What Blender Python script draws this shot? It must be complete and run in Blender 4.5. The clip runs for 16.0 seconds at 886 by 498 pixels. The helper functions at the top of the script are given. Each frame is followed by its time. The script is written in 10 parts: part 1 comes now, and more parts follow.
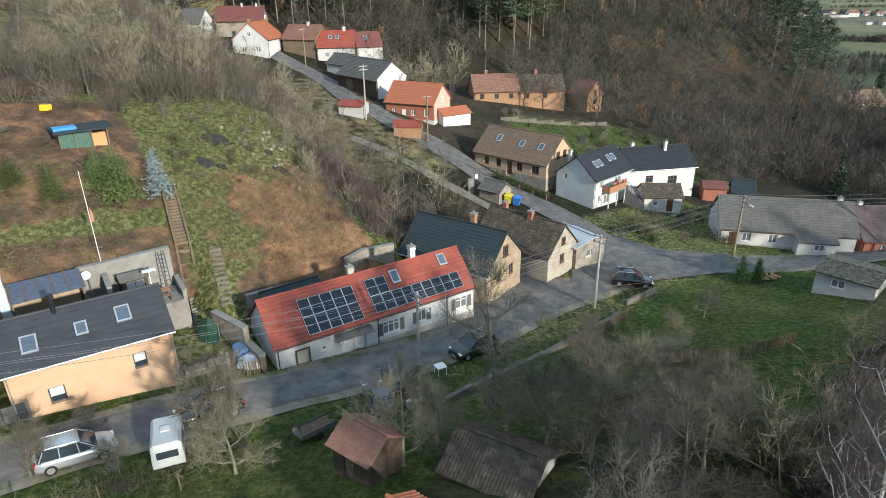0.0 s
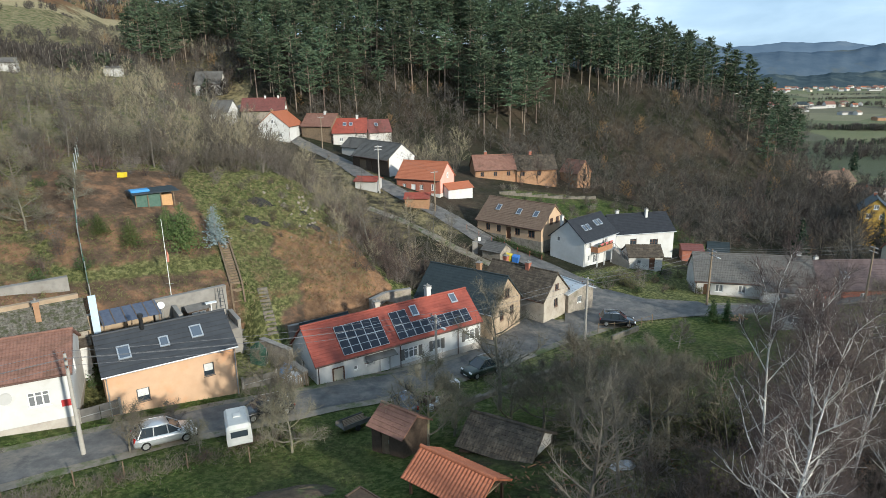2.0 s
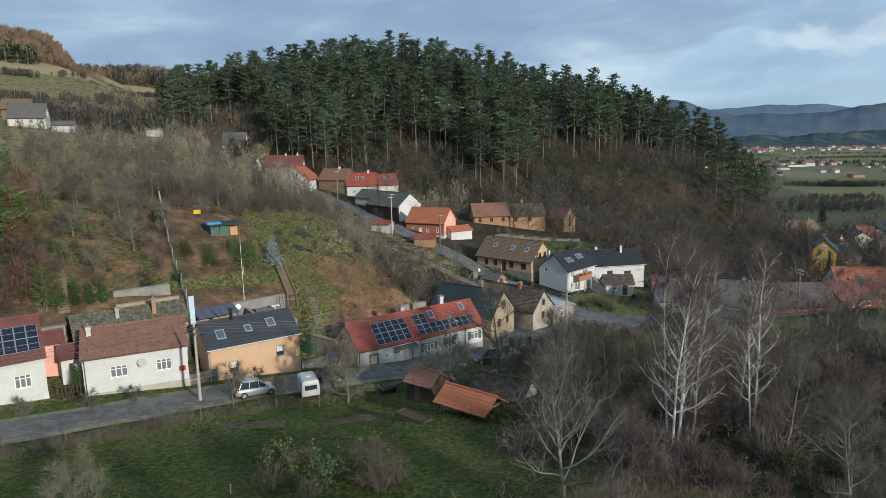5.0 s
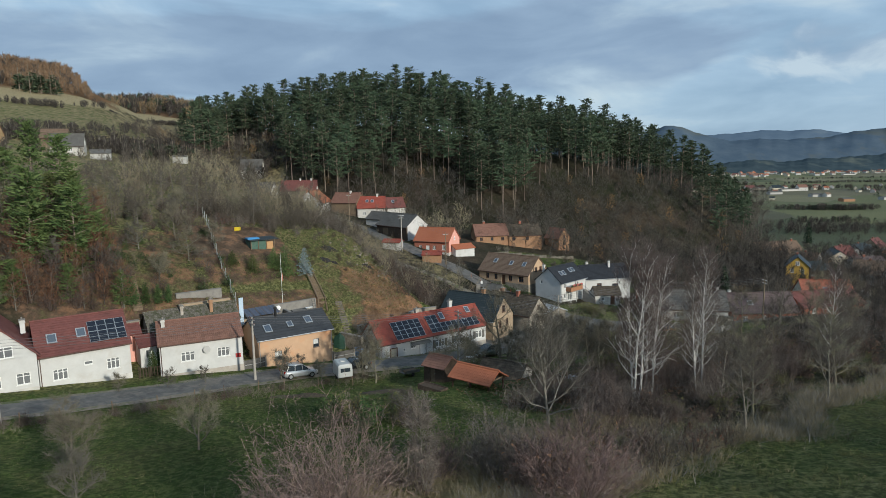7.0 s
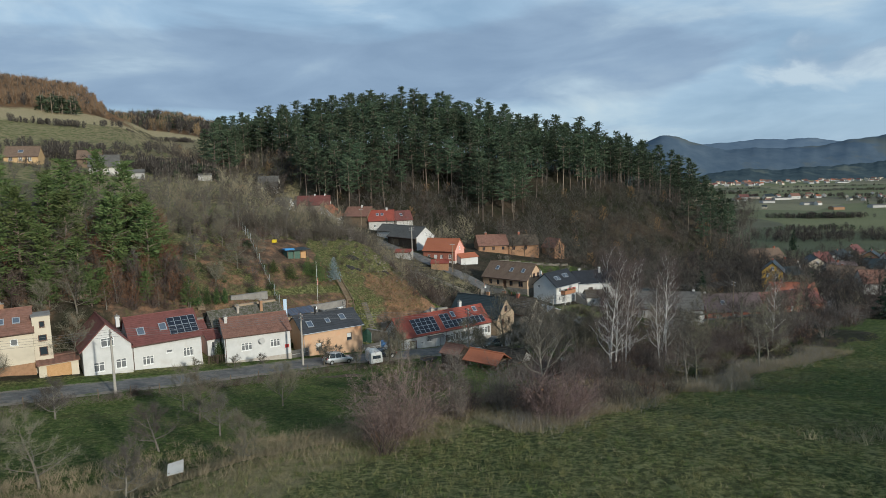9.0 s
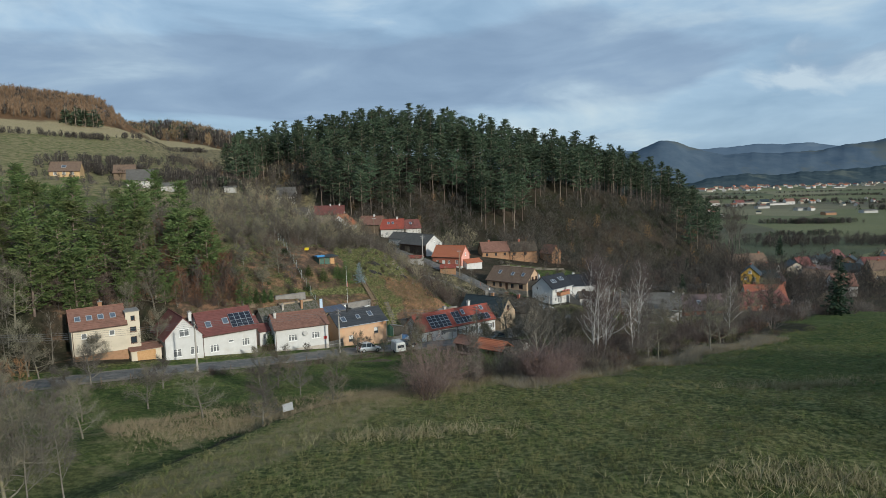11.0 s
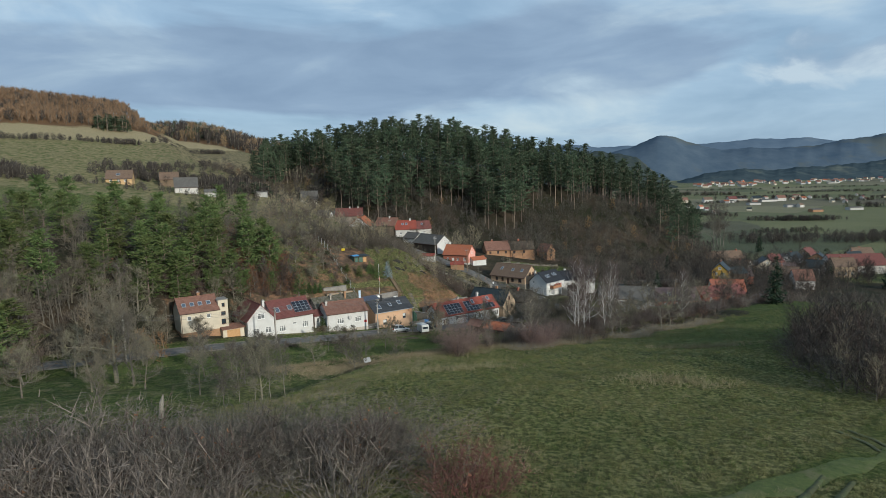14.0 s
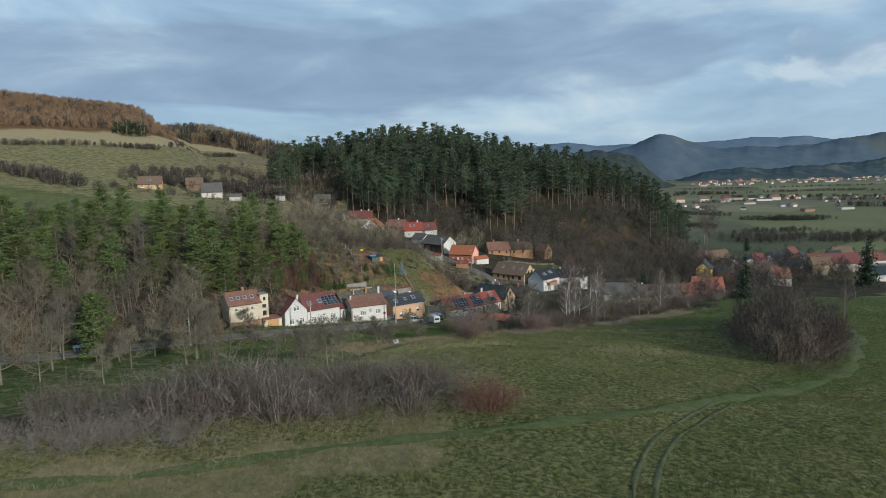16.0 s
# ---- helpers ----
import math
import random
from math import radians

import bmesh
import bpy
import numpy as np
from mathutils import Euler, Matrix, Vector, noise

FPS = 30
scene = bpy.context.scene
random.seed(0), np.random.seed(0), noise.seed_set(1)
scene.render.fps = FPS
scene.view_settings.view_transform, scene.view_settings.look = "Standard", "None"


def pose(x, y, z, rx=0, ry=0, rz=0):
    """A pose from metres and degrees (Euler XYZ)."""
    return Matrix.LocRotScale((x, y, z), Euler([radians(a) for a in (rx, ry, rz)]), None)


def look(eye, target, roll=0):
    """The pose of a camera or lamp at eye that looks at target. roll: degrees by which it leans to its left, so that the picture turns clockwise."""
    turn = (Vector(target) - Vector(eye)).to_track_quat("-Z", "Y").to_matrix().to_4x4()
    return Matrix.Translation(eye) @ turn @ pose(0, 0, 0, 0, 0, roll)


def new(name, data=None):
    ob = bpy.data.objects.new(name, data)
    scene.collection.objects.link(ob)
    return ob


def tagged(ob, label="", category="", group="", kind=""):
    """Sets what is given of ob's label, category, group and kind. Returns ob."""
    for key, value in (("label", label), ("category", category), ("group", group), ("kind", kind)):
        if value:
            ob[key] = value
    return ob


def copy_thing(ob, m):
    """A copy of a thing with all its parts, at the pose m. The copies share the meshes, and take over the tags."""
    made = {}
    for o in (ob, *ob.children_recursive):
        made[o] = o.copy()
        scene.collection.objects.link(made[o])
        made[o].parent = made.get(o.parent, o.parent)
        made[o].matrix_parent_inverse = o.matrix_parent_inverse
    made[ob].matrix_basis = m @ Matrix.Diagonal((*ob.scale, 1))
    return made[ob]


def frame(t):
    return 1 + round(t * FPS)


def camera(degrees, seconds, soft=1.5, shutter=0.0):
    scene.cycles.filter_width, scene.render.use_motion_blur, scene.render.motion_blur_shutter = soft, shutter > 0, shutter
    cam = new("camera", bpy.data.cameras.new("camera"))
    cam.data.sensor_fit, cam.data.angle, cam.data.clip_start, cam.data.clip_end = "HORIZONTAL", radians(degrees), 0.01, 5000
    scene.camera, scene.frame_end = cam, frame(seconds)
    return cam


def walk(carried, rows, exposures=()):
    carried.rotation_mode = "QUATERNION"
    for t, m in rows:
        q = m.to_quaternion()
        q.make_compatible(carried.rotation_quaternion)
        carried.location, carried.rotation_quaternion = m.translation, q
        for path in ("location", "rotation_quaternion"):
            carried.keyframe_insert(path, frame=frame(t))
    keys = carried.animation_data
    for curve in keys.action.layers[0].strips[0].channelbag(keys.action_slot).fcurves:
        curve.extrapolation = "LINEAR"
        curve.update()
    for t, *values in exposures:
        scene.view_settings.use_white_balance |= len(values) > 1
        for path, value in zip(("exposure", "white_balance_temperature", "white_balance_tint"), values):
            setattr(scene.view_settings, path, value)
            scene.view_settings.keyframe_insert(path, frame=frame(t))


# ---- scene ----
cam = camera(71.5, 16.0, 0.7)
PATH = [
    (0, (-1.453, 3.054, 27.715), (-1.478, 4.89, 26.921), -0.6),
    (0.5, (-1.786, 0.317, 27.524), (-1.809, 2.182, 26.801), -0.7),
    (1, (-2.041, -2.46, 27.462), (-2.063, -0.572, 26.802), -0.8),
    (1.5, (-2.323, -5.272, 27.366), (-2.344, -3.366, 26.763), -0.8),
    (2, (-2.661, -8.093, 27.252), (-2.68, -6.165, 26.72), -0.8),
    (2.5, (-3.009, -11.026, 27.216), (-3.026, -9.088, 26.723), -0.8),
    (3, (-3.249, -14.115, 27.193), (-3.262, -12.168, 26.735), -0.8),
    (3.5, (-3.586, -17.155, 27.103), (-3.595, -15.201, 26.675), -0.8),
    (4, (-3.96, -20.356, 27.071), (-3.964, -18.396, 26.672), -0.7),
    (4.5, (-4.346, -23.474, 26.954), (-4.347, -21.508, 26.582), -0.8),
    (5, (-4.542, -26.672, 26.835), (-4.542, -24.703, 26.487), -0.9),
    (7.5, (-6.472, -44.008, 27.284), (-6.467, -42.025, 27.026), -1.0),
    (8, (-6.991, -47.904, 27.914), (-6.985, -45.92, 27.662), -1.1),
    (8.5, (-7.643, -51.706, 28.349), (-7.634, -49.721, 28.104), -1.2),
    (9, (-8.18, -55.876, 28.783), (-8.171, -53.89, 28.548), -1.4),
    (11.5, (-11.105, -77.97, 31.863), (-11.095, -75.982, 31.643), -1.5),
    (12, (-11.637, -82.658, 32.325), (-11.626, -80.67, 32.105), -1.5),
    (12.5, (-12.19, -87.521, 33.28), (-12.179, -85.533, 33.055), -1.4),
    (13, (-12.878, -92.127, 34.437), (-12.867, -90.14, 34.205), -1.4),
    (13.5, (-13.578, -96.86, 35.576), (-13.566, -94.874, 35.339), -1.4),
    (14, (-14.26, -101.667, 36.52), (-14.248, -99.682, 36.279), -1.4),
    (14.5, (-14.916, -106.631, 37.395), (-14.903, -104.646, 37.151), -1.4),
    (15, (-15.532, -111.529, 38.237), (-15.519, -109.545, 37.992), -1.5),
    (15.5, (-16.183, -116.475, 39.058), (-16.17, -114.49, 38.811), -1.4),
    (16, (-16.798, -121.231, 39.808), (-16.785, -119.246, 39.56), -1.4),
]
EXPOSURES = [(t, e, 6200, 4) for t, e in ((0, .78), (1.0, .70), (2.0, .59), (3.0, .43), (4.0, .27), (5.0, .12), (7.5, -.04), (16, -.04))]
walk(cam, [(t, look(eye, target, roll)) for t, eye, target, roll in PATH], EXPOSURES)

PI = math.pi

# ---- world, sun, exposure ----
SUN_AZ, SUN_EL = 140.0, 18.0        # degrees: bearing of the sun counted from +y towards +x, and its height
sun_way = Vector((math.sin(radians(SUN_AZ)) * math.cos(radians(SUN_EL)), math.cos(radians(SUN_AZ)) * math.cos(radians(SUN_EL)), math.sin(radians(SUN_EL))))

world = bpy.data.worlds.new("sky")
scene.world = world
world.use_nodes = True


def node(tree, kind, **sets):
    n = tree.nodes.new(kind)
    for k, v in sets.items():
        if k in n.inputs:
            n.inputs[k].default_value = v
    return n


def ramp(tree, fac, stops):
    r = tree.nodes.new("ShaderNodeValToRGB")
    e = r.color_ramp.elements
    while len(e) < len(stops):
        e.new(0.5)
    for el, (p, c) in zip(e, stops):
        el.position = p
        el.color = (*c, 1) if len(c) == 3 else c
    tree.links.new(fac, r.inputs["Fac"])
    return r.outputs["Color"]


def mixrgb(tree, fac, a, b, blend="MIX"):
    m = tree.nodes.new("ShaderNodeMix")
    m.data_type, m.blend_type = "RGBA", blend
    ins = [i for i in m.inputs if i.enabled]
    for sock, v in zip(ins, (fac, a, b)):
        if hasattr(v, "is_output"):
            tree.links.new(v, sock)
        elif isinstance(v, (int, float)):
            sock.default_value = v
        else:
            sock.default_value = (*v, 1)
    return [o for o in m.outputs if o.enabled][0]


def maths(tree, op, a, b=0.0, clamp=False):
    m = tree.nodes.new("ShaderNodeMath")
    m.operation, m.use_clamp = op, clamp
    for sock, v in zip(m.inputs, (a, b)):
        if hasattr(v, "is_output"):
            tree.links.new(v, sock)
        else:
            sock.default_value = v
    return m.outputs[0]


def build_sky():
    t = world.node_tree
    t.nodes.clear()
    out = t.nodes.new("ShaderNodeOutputWorld")
    bg = t.nodes.new("ShaderNodeBackground")
    sky = t.nodes.new("ShaderNodeTexSky")
    sky.sky_type, sky.sun_disc = "NISHITA", False
    sky.sun_elevation, sky.sun_rotation = radians(SUN_EL), radians(SUN_AZ)
    sky.dust_density, sky.altitude = 1.5, 300
    co = t.nodes.new("ShaderNodeTexCoord")
    sep = t.nodes.new("ShaderNodeSeparateXYZ")
    t.links.new(co.outputs["Generated"], sep.inputs[0])
    up = sep.outputs["Z"]
    az = maths(t, "ARCTAN2", sep.outputs["X"], sep.outputs["Y"])

    def streaks(wide, high, scale, detail, rough, shift=0.0):
        """Noise drawn out along the horizon, as flat cloud layers look from below."""
        v = t.nodes.new("ShaderNodeCombineXYZ")
        t.links.new(maths(t, "MULTIPLY", az, wide), v.inputs["X"])
        t.links.new(maths(t, "MULTIPLY", up, high), v.inputs["Y"])
        v.inputs["Z"].default_value = shift
        n = node(t, "ShaderNodeTexNoise", Scale=scale, Detail=detail, Roughness=rough, Distortion=0.4)
        t.links.new(v.outputs[0], n.inputs["Vector"])
        return n.outputs[0]

    grey = lambda v: (v, v, v)
    turn = maths(t, "ADD", maths(t, "MULTIPLY", az, 0.5), 0.5, True)
    n_big, n_fine, n_puff = streaks(1.6, 6.0, 1.6, 6.0, 0.5, 2.3), streaks(2.6, 8.5, 1.5, 8.0, 0.52, 5.1), streaks(4.5, 8.0, 1.8, 8.0, 0.54, 8.2)
    band = maths(t, "MULTIPLY", ramp(t, up, [(0.03, grey(.38)), (0.085, grey(.34)), (0.13, grey(.84)), (0.20, grey(.80)), (0.27, grey(.36)), (0.5, grey(.48))]), ramp(t, turn, [(0.15, grey(.85)), (0.5, grey(1)), (0.6, grey(.8)), (0.72, grey(.42))]))
    slate = ramp(t, maths(t, "ADD", band, maths(t, "MULTIPLY", maths(t, "SUBTRACT", n_big, 0.5), 1.5)), [(0.36, grey(0)), (0.56, grey(1))])
    high = ramp(t, n_fine, [(0.36, (4.0, 5.6, 7.7)), (0.50, (5.2, 6.9, 9.0)), (0.60, (6.9, 8.3, 9.8)), (0.70, (8.6, 9.5, 10.2))])
    low = ramp(t, n_fine, [(0.34, (3.0, 4.05, 5.75)), (0.50, (3.6, 4.75, 6.5)), (0.60, (4.3, 5.5, 7.1)), (0.70, (5.8, 7.1, 8.5))])
    base = mixrgb(t, 0.8, sky.outputs["Color"], high)
    col = mixrgb(t, maths(t, "MULTIPLY", slate, 0.93), base, low)
    heap = maths(t, "MULTIPLY", ramp(t, up, [(0.09, grey(0)), (0.13, grey(1)), (0.17, grey(1)), (0.22, grey(0))]), ramp(t, turn, [(0.70, grey(0)), (0.76, grey(1))]))
    puff = ramp(t, maths(t, "ADD", maths(t, "MULTIPLY", heap, 0.5), maths(t, "MULTIPLY", maths(t, "SUBTRACT", n_puff, 0.5), 1.4)), [(0.30, grey(0)), (0.52, grey(.85))])
    col = mixrgb(t, puff, col, ramp(t, n_puff, [(0.40, (3.6, 4.6, 6.1)), (0.50, (4.8, 5.9, 7.4)), (0.60, (6.9, 7.9, 8.9))]))
    t.links.new(col, bg.inputs["Color"])
    bg.inputs["Strength"].default_value = 0.085
    t.links.new(bg.outputs[0], out.inputs[0])


build_sky()
sun = new("sun", bpy.data.lights.new("sun", "SUN"))
sun.data.energy, sun.data.angle, sun.data.color = 3.8, radians(2.0), (1.0, 0.91, 0.79)
sun.matrix_world = look(sun_way * 300, (0, 0, 0))


# ---- materials ----
def surface(name, c1, c2, scale=1.0, rough=0.85, bump=0.3, bump_scale=12.0, metal=0.0, dirt=None, dirt_at=(0.55, 0.75), dirt_scale=0.35, spec=0.3, each=0.0):
    """Two colours mixed by a noise at world size, dirt or moss at a second scale, fine relief; each: how far objects differ."""
    m = bpy.data.materials.new(name)
    m.use_nodes = True
    t = m.node_tree
    b = t.nodes["Principled BSDF"]
    geo = t.nodes.new("ShaderNodeNewGeometry")
    n1 = node(t, "ShaderNodeTexNoise", Scale=scale, Detail=6.0, Roughness=0.65)
    t.links.new(geo.outputs["Position"], n1.inputs["Vector"])
    col = ramp(t, n1.outputs[0], [(0.3, c1), (0.7, c2)])
    if dirt:
        n2 = node(t, "ShaderNodeTexNoise", Scale=dirt_scale, Detail=8.0, Roughness=0.7)
        t.links.new(geo.outputs["Position"], n2.inputs["Vector"])
        f = ramp(t, n2.outputs[0], [(dirt_at[0], (0, 0, 0)), (dirt_at[1], (1, 1, 1))])
        col = mixrgb(t, f, col, dirt)
    if each:
        info = t.nodes.new("ShaderNodeObjectInfo")
        hsv = t.nodes.new("ShaderNodeHueSaturation")
        t.links.new(maths(t, "ADD", maths(t, "MULTIPLY", info.outputs["Random"], 2 * each), 1.0 - each), hsv.inputs["Value"])
        t.links.new(maths(t, "ADD", maths(t, "MULTIPLY", info.outputs["Random"], 0.03), 0.485), hsv.inputs["Hue"])
        t.links.new(col, hsv.inputs["Color"])
        col = hsv.outputs[0]
    t.links.new(col, b.inputs["Base Color"])
    b.inputs["Roughness"].default_value, b.inputs["Metallic"].default_value = rough, metal
    b.inputs["Specular IOR Level"].default_value = spec
    if bump:
        n3 = node(t, "ShaderNodeTexNoise", Scale=bump_scale, Detail=4.0)
        t.links.new(geo.outputs["Position"], n3.inputs["Vector"])
        bp = node(t, "ShaderNodeBump", Strength=bump, Distance=0.05)
        t.links.new(n3.outputs[0], bp.inputs["Height"])
        t.links.new(bp.outputs[0], b.inputs["Normal"])
    return m


def foliage(name, c1, c2, scale=0.6, each=0.25, rough=0.8, through_light=0.0):
    """Leaves, needles or twigs: two tones over the pieces, and trees that differ from one another."""
    m = bpy.data.materials.new(name)
    m.use_nodes = True
    t = m.node_tree
    b = t.nodes["Principled BSDF"]
    geo = t.nodes.new("ShaderNodeNewGeometry")
    info = t.nodes.new("ShaderNodeObjectInfo")
    n1 = node(t, "ShaderNodeTexNoise", Scale=scale, Detail=3.0)
    t.links.new(geo.outputs["Position"], n1.inputs["Vector"])
    f = maths(t, "ADD", maths(t, "MULTIPLY", n1.outputs[0], 0.7), maths(t, "MULTIPLY", geo.outputs["Random Per Island"], 0.5))
    col = ramp(t, f, [(0.3, c1), (0.85, c2)])
    hsv = t.nodes.new("ShaderNodeHueSaturation")
    t.links.new(maths(t, "ADD", maths(t, "MULTIPLY", info.outputs["Random"], 2 * each), 1.0 - each), hsv.inputs["Value"])
    t.links.new(maths(t, "ADD", maths(t, "MULTIPLY", info.outputs["Random"], 0.04), 0.48), hsv.inputs["Hue"])
    t.links.new(col, hsv.inputs["Color"])
    t.links.new(hsv.outputs[0], b.inputs["Base Color"])
    b.inputs["Roughness"].default_value = rough
    b.inputs["Specular IOR Level"].default_value = 0.15
    return m


def glass(name, tint=(0.03, 0.04, 0.05)):
    m = bpy.data.materials.new(name)
    m.use_nodes = True
    b = m.node_tree.nodes["Principled BSDF"]
    b.inputs["Base Color"].default_value = (*tint, 1)
    b.inputs["Roughness"].default_value, b.inputs["Specular IOR Level"].default_value = 0.06, 0.6
    return m


def paint(name, c, rough=0.3, metal=0.0, coat=0.0, var=0.06):
    d = tuple(max(0.0, v * (1 - var * 2)) for v in c)
    m = surface(name, d, c, 3.0, rough, 0.0, metal=metal, spec=0.5)
    m.node_tree.nodes["Principled BSDF"].inputs["Coat Weight"].default_value = coat
    return m


